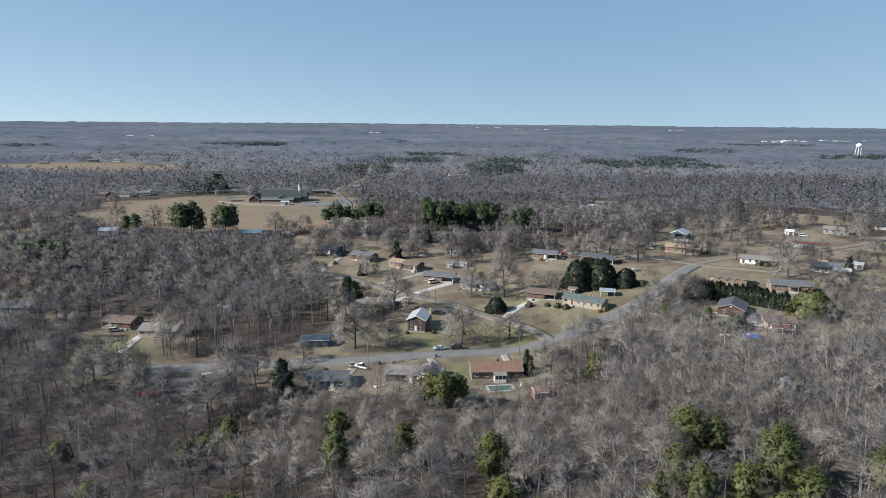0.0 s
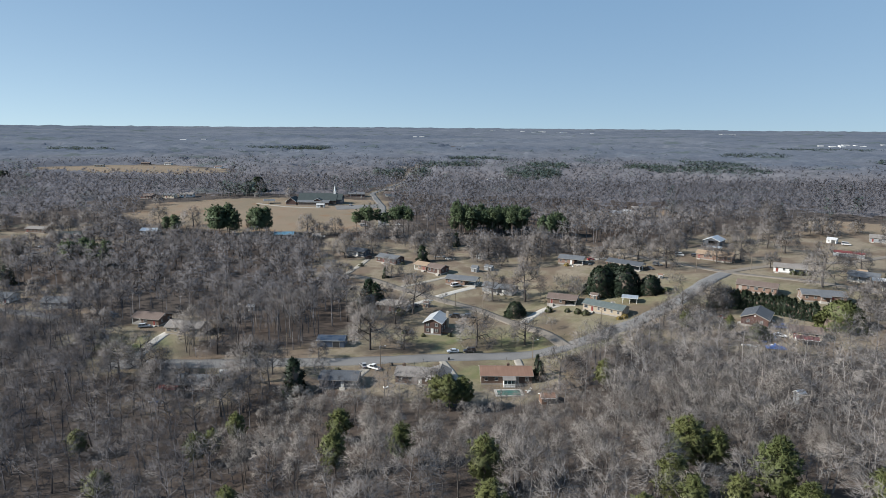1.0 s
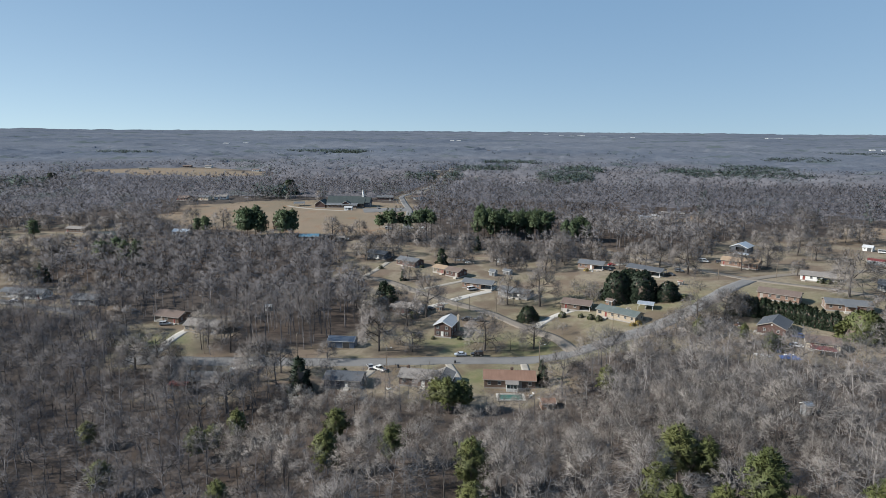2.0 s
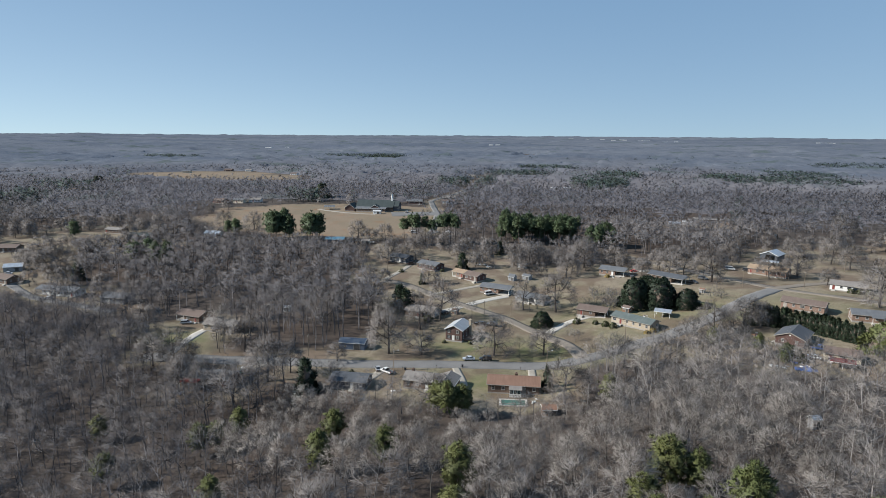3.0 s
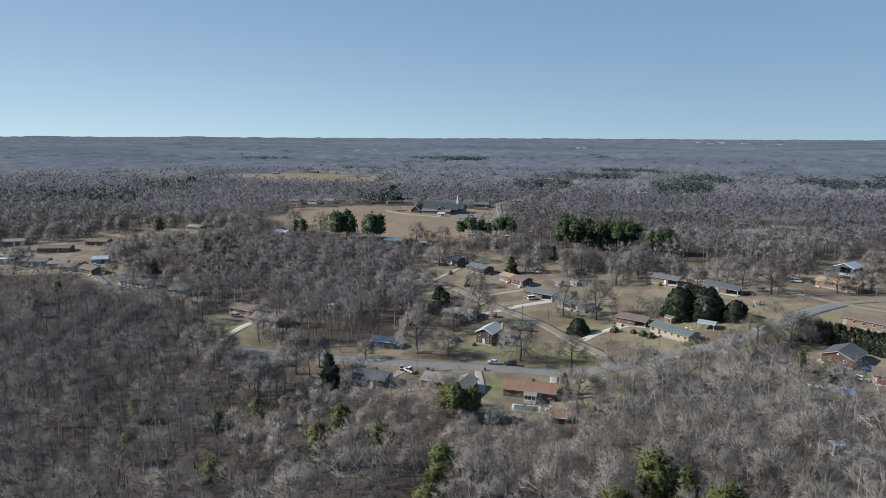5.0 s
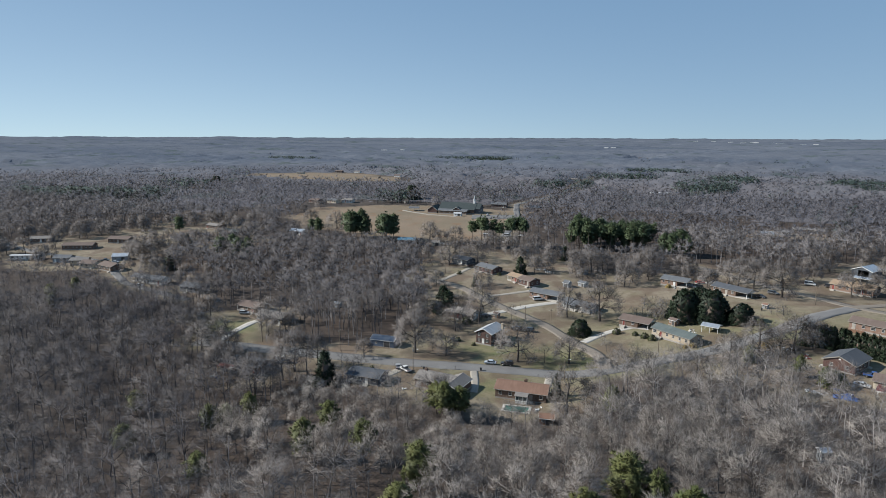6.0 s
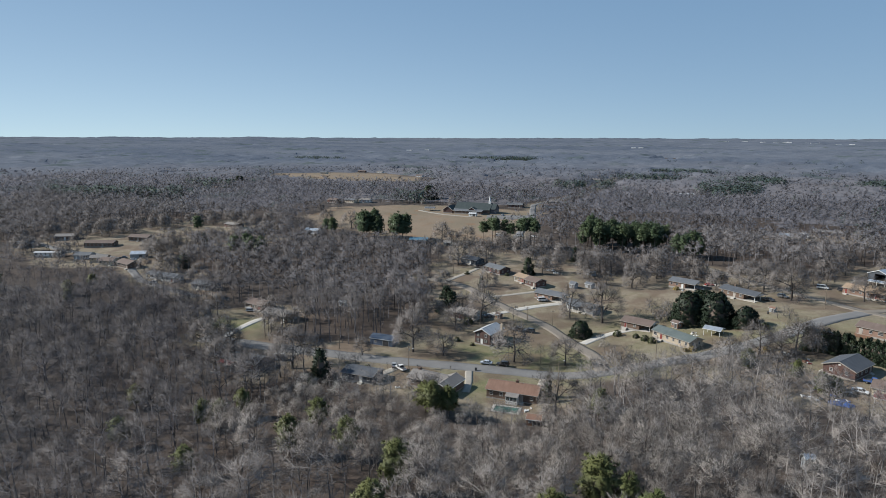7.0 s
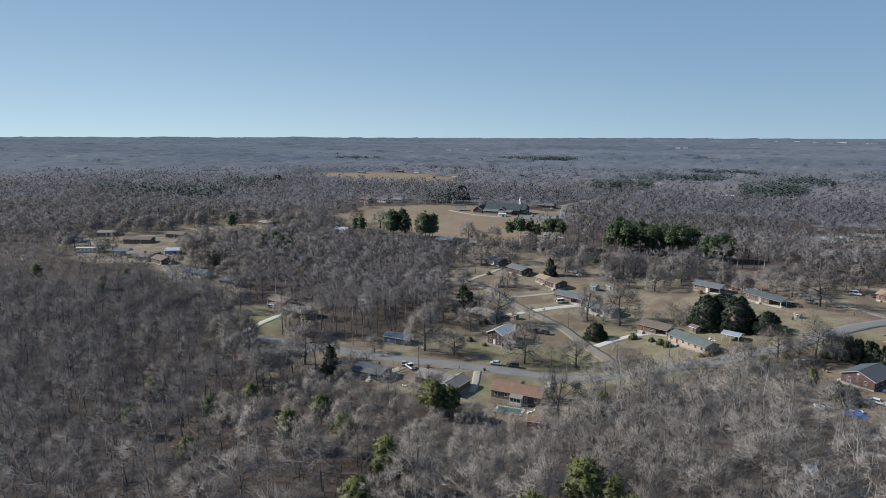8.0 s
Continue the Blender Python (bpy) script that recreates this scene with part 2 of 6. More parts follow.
# dark ends are bluish: backlit shade of the west woods put into the colour
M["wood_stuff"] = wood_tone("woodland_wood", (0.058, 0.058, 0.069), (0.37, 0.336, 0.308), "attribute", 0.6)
M["mid_stuff"] = wood_tone("mingled_woodland_wood", (0.06, 0.06, 0.07), (0.33, 0.306, 0.3), "attribute", 0.38)
# back and far woods: aerial haze put into the wood colour
M["back_stuff"] = wood_tone("haze_tinted_woodland_wood", (0.08, 0.08, 0.09), (0.226, 0.222, 0.25), "attribute", 0.38)
M["far_stuff"] = wood_tone("haze_tinted_far_wood", (0.165, 0.156, 0.17), (0.125, 0.138, 0.168), "attribute", 0.36)
M["old_trunk"] = wood_tone("dark_oak_bark", (0.05, 0.041, 0.036), (0.08, 0.07, 0.063), "random")
M["old_twig"] = wood_tone("oak_twigs", (0.18, 0.164, 0.157), (0.25, 0.231, 0.224), "random", 0.5)
M["pale_twig"] = wood_tone("pale_sycamore_twigs", (0.36, 0.345, 0.325), (0.42, 0.405, 0.385), "random", 0.7)


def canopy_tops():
    """Bare crowns run together, seen from afar: clumps, single crowns and twig grain. Aerial haze is put into the
    colour, bluer with distance.
    """
    n = Net("haze_tinted_canopy", 1.0)
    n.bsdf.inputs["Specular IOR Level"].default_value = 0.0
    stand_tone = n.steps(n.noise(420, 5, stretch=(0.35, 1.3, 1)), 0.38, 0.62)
    # painted haze: turns the crowns from mauve-grey to blue with distance
    far_haze = n.attribute("tone")
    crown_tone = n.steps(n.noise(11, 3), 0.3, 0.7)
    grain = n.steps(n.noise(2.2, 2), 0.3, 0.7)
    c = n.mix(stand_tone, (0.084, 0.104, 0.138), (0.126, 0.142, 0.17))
    c = n.mix(far_haze, n.mix(stand_tone, (0.122, 0.112, 0.117), (0.165, 0.152, 0.156)), c)
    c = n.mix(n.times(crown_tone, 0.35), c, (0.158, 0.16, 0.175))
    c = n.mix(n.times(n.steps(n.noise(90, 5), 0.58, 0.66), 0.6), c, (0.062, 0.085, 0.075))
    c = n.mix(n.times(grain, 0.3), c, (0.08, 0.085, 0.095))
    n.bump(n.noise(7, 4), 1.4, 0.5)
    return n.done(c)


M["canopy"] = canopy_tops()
M["pine_bark"] = wood_tone("pine_bark", (0.13, 0.095, 0.075), (0.18, 0.14, 0.115), "random")
M["pine"] = leafage("pine_needles", (0.072, 0.108, 0.056), (0.11, 0.145, 0.072), "random")
M["pine_young"] = leafage("yellow_green_pine_needles", (0.10, 0.118, 0.042), (0.14, 0.148, 0.055), "random")
M["cedar"] = leafage("dark_cedar_foliage", (0.018, 0.032, 0.018), (0.03, 0.045, 0.023), "random")
M["shrub"] = leafage("broadleaf_shrub", (0.06, 0.075, 0.03), (0.10, 0.105, 0.045), "random")
M["shrub_gold"] = leafage("yellow_shrub", (0.30, 0.22, 0.06), (0.36, 0.27, 0.09), "random")
# distance haze put into the needle colour: bluer and paler than near pines
M["pine_stuff"] = leafage("pine_wood_needles", (0.06, 0.088, 0.078), (0.08, 0.108, 0.088), "attribute", 0.8, 0.6)


def glass(name, tint, rough):
    n = Net(name, rough)
    n.bsdf.inputs["Specular IOR Level"].default_value = 0.8
    streak = n.steps(n.noise(0.8, 2, "object"), 0.3, 0.7)
    return n.done(n.mix(streak, tint, tuple(v * 0.6 for v in tint)))


M["glass"] = glass("window_glass", (0.035, 0.04, 0.048), 0.08)
M["car_glass"] = glass("car_glass", (0.02, 0.022, 0.025), 0.05)


def paint(name, colour):
    n = Net(name, 0.3)
    n.bsdf.inputs["Coat Weight"].default_value = 0.5
    dust = n.steps(n.noise(0.9, 3, "object"), 0.4, 0.8)
    return n.done(n.mix(n.times(dust, 0.25), colour, (0.25, 0.22, 0.19)))


def pool_water():
    n = Net("pool_water", 0.06)
    ripple = n.noise(0.6, 2)
    n.bump(ripple, 0.02, 0.3)
    murk = n.steps(n.noise(2.5, 3), 0.35, 0.65)
    return n.done(n.mix(murk, (0.05, 0.12, 0.105), (0.085, 0.155, 0.13)))


M["pool"] = pool_water()


# ---- the lie of the land ----
def ramp(v, knots):
    """A smooth curve through a few (place, height) knots."""
    a = np.array([k[0] for k in knots], float)
    h = np.array([k[1] for k in knots], float)
    v = np.clip(np.asarray(v, float), a[0], a[-1])
    i = np.clip(np.searchsorted(a, v, "right") - 1, 0, len(a) - 2)
    s = (v - a[i]) / (a[i + 1] - a[i])
    s = 0.5 * s + 0.5 * s * s * (3 - 2 * s)
    return h[i] + (h[i + 1] - h[i]) * s


ALONG = [(60, 1), (190, 0), (245, 0), (275, 0.8), (318, 2.7), (345, 4.8), (410, 7.6), (560, 12.8), (640, 14.5), (950, 10), (1200, 7), (1350, 8), (2000, 22), (4950, 68), (8000, 80)]
EAST = [(22, 0), (64, 4.6), (120, 9.8), (220, 12), (600, 12)]
EAST_FADE = [(300, 1), (350, 0.6), (430, 0.35), (600, 0.1), (900, 0)]
WEST = [(0, 0), (100, -8), (400, -10)]
WEST_FADE = [(130, 1), (225, 0.1), (300, 0.15), (420, 0.2), (600, 0)]


def lay(x, y):
    """Height of the ground; numbers or arrays."""
    x, y = np.asarray(x, float), np.asarray(y, float)
    q = np.maximum(y, np.hypot(x, y) - 300)
    z = ramp(q, ALONG) + ramp(x, EAST) * ramp(y, EAST_FADE) + ramp(-x, WEST) * ramp(y, WEST_FADE)
    z = z + 11 * np.exp(-((x + 2950) / 230) ** 2 - ((y - 3500) / 230) ** 2)  # a lone hill on the skyline
    far = np.clip((np.hypot(x, y) - 900) / 1500, 0, 1)
    return z + far * np.clip((4600 - np.hypot(x, y)) / 2000, 0.15, 1) * (5 * np.sin(x / 310 + 1.3) * np.sin(y / 270) + 4 * np.sin(x / 140 + y / 190))


def inside(x, y, poly):
    """Which of the points lie inside the polygon."""
    hit = np.zeros(np.shape(x), bool)
    for (ax, ay), (bx, by) in zip(poly, poly[1:] + poly[:1]):
        if ay != by:
            hit ^= ((ay > y) != (by > y)) & (x < (bx - ax) * (y - ay) / (by - ay) + ax)
    return hit


def off_line(x, y, line):
    """Distance of the points from a polyline."""
    best = np.full(np.shape(x), 1e9)
    for (ax, ay), (bx, by) in zip(line, line[1:]):
        dx, dy = bx - ax, by - ay
        s = np.clip(((x - ax) * dx + (y - ay) * dy) / (dx * dx + dy * dy), 0, 1)
        best = np.minimum(best, np.hypot(x - ax - s * dx, y - ay - s * dy))
    return best


# clearings in the woods
YARDS = [(-76, 202), (-54, 188), (-36, 187), (-18, 186), (-2, 184), (8, 178), (27, 179), (37, 184), (38, 204), (46, 217), (73, 228), (91, 232), (101, 222), (108, 206), (126, 200), (180, 232), (260, 330), (330, 455),
         (229, 470), (178, 458), (148, 433), (119, 385), (95, 405), (67, 388), (47, 376), (30, 388), (13, 378), (-12, 409), (-64, 432), (-99, 435), (-106, 406), (-90, 354), (-75, 326), (-57, 293), (-48, 259), (-58, 229), (-69, 216), (-104, 214)]
CHURCH_FIELD = [(-300, 547), (-249, 597), (-200, 612), (-150, 600), (-80, 600), (-80, 545), (-90, 503), (-84, 455), (-110, 428), (-152, 430), (-195, 446), (-240, 455), (-285, 488)]
WEST_YARDS = [(-291, 280), (-268, 280), (-218, 268), (-240, 307), (-280, 344), (-255, 360), (-240, 404), (-300, 460), (-355, 461), (-385, 420), (-440, 350), (-425, 310), (-385, 282), (-343, 274)]
WEST_LOT = [(-156, 236), (-145, 258), (-125, 258), (-100, 246), (-98, 218), (-108, 206), (-134, 210), (-147, 220)]
ROW_LOT = [(-253, 265), (-180, 258), (-172, 272), (-196, 290), (-240, 292)]
GOLD_FIELD = [(-650, 870), (-540, 845), (-450, 860), (-375, 900), (-446, 1076), (-587, 1144), (-699, 1121), (-771, 1047)]
SHED_LOT = [(100, 505), (160, 520), (168, 562), (104, 540)]
EAST_FIELD = [(250, 505), (320, 505), (300, 450), (225, 440)]
STORE_LOT = [(-10, 855), (60, 850), (60, 885), (-5, 890)]
FAR_ESTATE = [(-210, 1100), (0, 1090), (0, 1330), (-130, 1330)]
AWNING_LOT = [(-110, 178), (-70, 178), (-66, 204), (-108, 206)]
CLEARINGS = [YARDS, CHURCH_FIELD, WEST_YARDS, WEST_LOT, ROW_LOT, GOLD_FIELD, SHED_LOT, EAST_FIELD, STORE_LOT, AWNING_LOT]

# roads: centre lines
MAIN_ROAD = [(-128, 206), (-106, 208), (-66, 211.5), (-39, 213.5), (-8, 219), (13, 222.5), (34, 225), (50, 234), (76, 255), (97, 276), (115, 298), (136, 326)]
CROSS_ROAD = [(70, 405), (85, 385), (104, 362), (118, 346), (136, 328), (157, 312), (173, 299), (190, 285), (212, 268), (260, 240)]
UP_ROAD = [(136, 327), (152, 337), (178, 348), (216, 356), (280, 392), (360, 470)]
LOOP_ROAD = [(42, 231), (37, 247), (22, 264), (8, 280), (-8, 291), (-22, 301), (-36, 312), (-46, 323), (-60, 331), (-85, 336)]
CHURCH_ROAD = [(-70, 470), (-84, 560), (-98, 605), (-112, 655), (-104, 760), (-102, 863), (-118, 1031), (-133, 1230)]
WEST_STREET = [(-180, 255), (-240, 268), (-300, 304), (-330, 309), (-375, 309), (-425, 322)]
ROADS = [(MAIN_ROAD, 4.6), (CROSS_ROAD, 3.6), (UP_ROAD, 3.2), (LOOP_ROAD, 3.4), (CHURCH_ROAD, 3.5), (WEST_STREET, 3.0)]


def fresh(name, verts, faces, mats, tri=True, tone=None, zone=None, smooth=False, normal=None, fine=None):
    """A mesh from arrays; tone is a value a vertex, zone a colour a vertex."""
    me = bpy.data.meshes.new(name)
    k = 3 if tri else 4
    verts, faces = np.asarray(verts, np.float32), np.asarray(faces, np.int32)
    me.vertices.add(len(verts))
    me.vertices.foreach_set("co", verts.ravel())
    me.loops.add(faces.size)
    me.loops.foreach_set("vertex_index", faces.ravel())
    me.polygons.add(len(faces))
    me.polygons.foreach_set("loop_start", np.arange(0, faces.size, k, dtype=np.int32))
    if smooth or normal is not None:
        me.polygons.foreach_set("use_smooth", np.ones(len(faces), bool))
    if tone is not None:
        me.attributes.new("tone", "FLOAT", "POINT").data.foreach_set("value", np.asarray(tone, np.float32))
    if fine is not None:
        me.attributes.new("fine", "FLOAT", "POINT").data.foreach_set("value", np.asarray(fine, np.float32))
    if normal is not None:
        me.attributes.new("custom_normal", "FLOAT_VECTOR", "POINT").data.foreach_set("vector", np.asarray(normal, np.float32).ravel())
    if zone is not None:
        me.attributes.new("zone", "FLOAT_COLOR", "POINT").data.foreach_set("color", np.asarray(zone, np.float32).ravel())
    for m in mats:
        me.materials.append(m)
    me.update(calc_edges=True)
    return me


def spread(low, high, step, far_low, far_high, grow=1.14):
    """Grid lines: even from low to high, then wider and wider."""
    mid = list(np.arange(low, high + step, step))
    left, right, s = [low], [mid[-1]], step
    while left[-1] > far_low or right[-1] < far_high:
        s *= grow
        if left[-1] > far_low:
            left.append(left[-1] - s)
        if right[-1] < far_high:
            right.append(right[-1] + s)
    return np.array(left[:0:-1] + mid + right[1:])


def build_ground():
    xs, ys = spread(-460, 340, 4, -5400, 5400), spread(80, 640, 4, -5400, 5400)
    gx, gy = np.meshgrid(xs, ys)
    x, y = gx.ravel(), gy.ravel()
    z = lay(x, y)
    near = (np.abs(x) < 700) & (y > 60) & (y < 1400)
    rough = np.array([noise.noise((a / 9, b / 9, 0.3)) if n else 0.0 for a, b, n in zip(x, y, near)])
    z = z + 0.12 * rough
    # softened edges of the clearings
    wob_x = x + 5 * np.sin(y / 11) + 3 * np.sin(x / 7)
    wob_y = y + 5 * np.sin(x / 13 + 2) + 3 * np.sin(y / 6)
    open_land = np.zeros(len(x), bool)
    for poly in CLEARINGS:
        open_land |= inside(wob_x, wob_y, poly)
    litter = 1.0 - open_land.astype(float)
    for tx, ty in TAKEN:
        near_it = (np.abs(x - tx) < 12) & (np.abs(y - ty) < 12)
        litter[near_it] = np.maximum(litter[near_it], 0.85 * np.exp(-((x[near_it] - tx) ** 2 + (y[near_it] - ty) ** 2) / 30))
    for line, half in ROADS:
        litter = np.minimum(litter, np.clip((off_line(x, y, line) - half - 1) / 5, 0, 1))
    field = np.zeros(len(x))
    for poly in (CHURCH_FIELD, GOLD_FIELD, EAST_FIELD, SHED_LOT):
        field = np.maximum(field, inside(wob_x, wob_y, poly) * 1.0)
    green = np.exp(-((x - 18) / 40) ** 2 - ((y - 236) / 14) ** 2) + 0.8 * np.exp(-((x - 10) / 30) ** 2 - ((y - 206) / 9) ** 2) + np.exp(-((x + 130) / 22) ** 2 - ((y - 222) / 14) ** 2)
    green = np.clip(green + 0.5 * np.exp(-((x - 95) / 90) ** 2 - ((y - 285) / 30) ** 2), 0, 1)
    zone = np.stack([litter, field, green, np.ones(len(x))], 1)
    n, m = len(xs), len(ys)
    i = (np.arange(m - 1)[:, None] * n + np.arange(n - 1)[None]).ravel()
    me = fresh("ground", np.stack([x, y, z], 1), np.stack([i, i + 1, i + n + 1, i + n], 1), [M["ground"]], tri=False, zone=zone, smooth=True)
    tagged(new("ground", me), "winter ground of straw lawns, fields and leaf litter", "ground", kind="structure")



def strip(name, line, width, mat, label, category, lift=0.1, ends=()):
    """A paved strip draped along a line on the land, with edges going down into it."""
    pts = []
    for (ax, ay), (bx, by) in zip(line, line[1:]):
        k = max(1, int(math.hypot(bx - ax, by - ay) / 2.5))
        pts += [(ax + (bx - ax) * j / k, ay + (by - ay) * j / k) for j in range(k)]
    pts.append(line[-1])
    p = np.array(pts, float)
    for _ in range(6):
        p[1:-1] = 0.25 * p[:-2] + 0.5 * p[1:-1] + 0.25 * p[2:]
    d = np.gradient(p, axis=0)
    d /= np.linalg.norm(d, axis=1, keepdims=True)
    side = np.stack([-d[:, 1], d[:, 0]], 1)
    wob = 1 + 0.05 * np.sin(np.arange(len(p)) * 0.9) + 0.03 * np.sin(np.arange(len(p)) * 2.3)
    across = np.linspace(-1, 1, 5)
    rows = []
    for k, a in enumerate((-1.0, *across, 1.0)):
        q = p + side * (a * width / 2 * wob)[:, None]
        crown = 0.05 * (1 - a * a)
        z = lay(q[:, 0], q[:, 1]) + lift + crown - (0.5 if k in (0, 6) else 0)
        rows.append(np.column_stack([q, z]))
    v = np.concatenate(rows)
    n = len(p)
    f = [(a * n + i, (a + 1) * n + i, (a + 1) * n + i + 1, a * n + i + 1) for a in range(6) for i in range(n - 1)]
    f = np.array(f)[:, ::-1]
    ob = new(name, fresh(name, v, f, [mat], tri=False))
    return tagged(ob, label, category, kind="structure")


strip("road", MAIN_ROAD, 7.6, M["asphalt"], "worn grey asphalt residential road without markings", "road", 0.12)
strip("road", CROSS_ROAD, 5.2, M["old_road"], "worn grey asphalt side street", "road", 0.16)
strip("road", UP_ROAD, 4.6, M["old_road"], "worn grey asphalt side street", "road", 0.2)
strip("road", LOOP_ROAD, 5.4, M["old_road"], "leaf-strewn grey asphalt cul-de-sac street", "road", 0.17)
strip("road", CHURCH_ROAD, 6.0, M["asphalt"], "grey asphalt country road past the church", "road", 0.12)
strip("road", WEST_STREET, 5.0, M["asphalt"], "grey asphalt street between houses", "road", 0.12)
for line, width, mat in (
    ([(28, 262), (33, 272), (39, 279.5), (48, 284)], 4.0, "concrete"),
    ([(-14, 296), (-6, 305), (1, 311.5), (5, 315)], 4.4, "concrete"),
    ([(-35, 312), (-22, 322.5), (-14, 329), (-10, 332)], 2.8, "gravel"),
    ([(-68, 332), (-64, 347), (-61, 368)], 3.4, "gravel"),
    ([(-15, 294), (-23, 286), (-27, 282)], 3.6, "concrete"),
    ([(-4, 216), (-2.5, 211), (1.4, 204), (2.4, 197)], 2.8, "gravel"),
    ([(23.5, 220), (24.2, 215), (24.5, 211)], 2.8, "gravel"),
    ([(-119, 210), (-120.5, 225), (-122, 236), (-121, 241)], 4.0, "concrete"),
    ([(82, 368), (76, 366), (70, 362)], 3.4, "concrete"),
    ([(-76, 208), (-81, 200), (-86, 195)], 3.6, "gravel"),
    ([(-30, 213), (-30, 207), (-33, 200)], 3.4, "gravel"),
    ([(-205, 570), (-195, 563), (-170, 552), (-140, 548)], 4.0, "gravel"),
    ([(190, 283), (196, 292), (197, 297)], 3.2, "gravel"),
):
    strip("driveway", line, width, M[mat], "pale concrete driveway" if mat == "concrete" else "pale gravel driveway", "driveway", 0.09)
strip("parking_lot", [(-126, 552), (-86, 565)], 24, M["asphalt"], "asphalt parking lot beside the church", "parking lot", 0.12)


# ---- pieces of things ----
def box(bm, x0, y0, z0, x1, y1, z1):
    v = [bm.verts.new((x, y, z)) for z in (z0, z1) for x, y in ((x0, y0), (x1, y0), (x1, y1), (x0, y1))]
    for q in ((3, 2, 1, 0), (4, 5, 6, 7), (0, 1, 5, 4), (1, 2, 6, 5), (2, 3, 7, 6), (3, 0, 4, 7)):
        bm.faces.new([v[i] for i in q])
    return v


def prism(bm, outline, axis, a, b):
    """A solid: the outline (pairs), drawn out along an axis from a to b."""
    def at(p, s):
        return {"x": (s, p[0], p[1]), "y": (p[0], s, p[1]), "z": (p[0], p[1], s)}[axis]
    lo = [bm.verts.new(at(p, a)) for p in outline]
    hi = [bm.verts.new(at(p, b)) for p in outline]
    n = len(outline)
    bm.faces.new(lo)
    bm.faces.new(hi[::-1])
    for i in range(n):
        bm.faces.new((lo[i], hi[i], hi[(i + 1) % n], lo[(i + 1) % n]))


def rod(bm, a, b, r0, r1, sides=8):
    """A tapered round bar from a to b."""
    a, b = Vector(a), Vector(b)
    q = (b - a).to_track_quat("Z", "Y")
    lo = [bm.verts.new(a + q @ Vector((r0 * math.cos(k * math.tau / sides), r0 * math.sin(k * math.tau / sides), 0))) for k in range(sides)]
    hi = [bm.verts.new(b + q @ Vector((r1 * math.cos(k * math.tau / sides), r1 * math.sin(k * math.tau / sides), 0))) for k in range(sides)]
    bm.faces.new(lo[::-1])
    bm.faces.new(hi)
    for k in range(sides):
        bm.faces.new((lo[k], lo[(k + 1) % sides], hi[(k + 1) % sides], hi[k]))


def sealed(bm, name, mat):
    bmesh.ops.recalc_face_normals(bm, faces=bm.faces)
    me = bpy.data.meshes.new(name)
    bm.to_mesh(me)
    bm.free()
    me.materials.append(mat)
    return me


def part(name, bm, material, parent, label=""):
    """Links a bmesh, or a shared mesh, as one mesh object under a thing or a part."""
    me = sealed(bm, name, material) if isinstance(bm, bmesh.types.BMesh) else bm
    ob = new(name, me)
    ob.parent = parent
    return tagged(ob, label)


def thing(name, label, category, x, y, yaw=0.0, lift=0.0, group=""):
    ob = new(name)
    ob.empty_display_size = 0.5
    ob.matrix_basis = pose(x, y, float(lay(x, y)) + lift, 0, 0, yaw)
    return tagged(ob, label, category, group)


BUILT = []  # ground taken by things: x, y, radius


def lattice(bm, xs, zs, solid, y0, y1):
    """One connected flat piece: the cells of a grid for which solid(i, j) holds, from y0 to y1 deep."""
    made = {}

    def at(i, j, k):
        if (i, j, k) not in made:
            made[i, j, k] = bm.verts.new((xs[i], (y0, y1)[k], zs[j]))
        return made[i, j, k]

    def full(i, j):
        return 0 <= i < len(xs) - 1 and 0 <= j < len(zs) - 1 and solid(i, j)

    for i in range(len(xs) - 1):
        for j in range(len(zs) - 1):
            if not full(i, j):
                continue
            for k in (0, 1):
                bm.faces.new((at(i, j, k), at(i + 1, j, k), at(i + 1, j + 1, k), at(i, j + 1, k)))
            for di, dj, a, e in ((-1, 0, (i, j), (i, j + 1)), (1, 0, (i + 1, j), (i + 1, j + 1)), (0, -1, (i, j), (i + 1, j)), (0, 1, (i, j + 1), (i + 1, j + 1))):
                if not full(i + di, j + dj):
                    bm.faces.new((at(*a, 0), at(*e, 0), at(*e, 1), at(*a, 1)))


def shared_window(w, h, cache={}):
    if (w, h) not in cache:
        f = bmesh.new()
        t = 0.09
        lattice(f, [-w / 2 - 0.06, -w / 2, -w / 2 + t, w / 2 - t, w / 2, w / 2 + 0.06], [-0.07, 0, t, h / 2 - 0.03, h / 2 + 0.03, h - t, h],
                lambda i, j: j == 0 or (0 < i < 4 and (i != 2 or j in (1, 3, 5))), -0.1, 0.02)
        p = bmesh.new()
        box(p, -w / 2 + t, -0.035, t, w / 2 - t, -0.01, h - t)
        s = bmesh.new()
        box(s, -0.2, -0.06, 0, 0.2, 0.01, h)
        cache[w, h] = sealed(f, "window_frame", M["window_paint"]), sealed(p, "pane", M["glass"]), sealed(s, "shutter", M["shutter"])
    return cache[w, h]


def window(parent, x, y, z, turn, w=1.1, h=1.25, shutters=False):
    """A framed window standing proud of the wall at x, y, sill at z, facing the side that turn says."""
    f, p, s = shared_window(w, h)
    ob = part("window", f, None, parent)
    ob.matrix_basis = pose(x, y, z, 0, 0, turn)
    part("pane", p, None, ob)
    if shutters:
        for side in (-1, 1):
            part("shutter", s, None, ob).matrix_basis = pose(side * (w / 2 + 0.22), 0, 0)


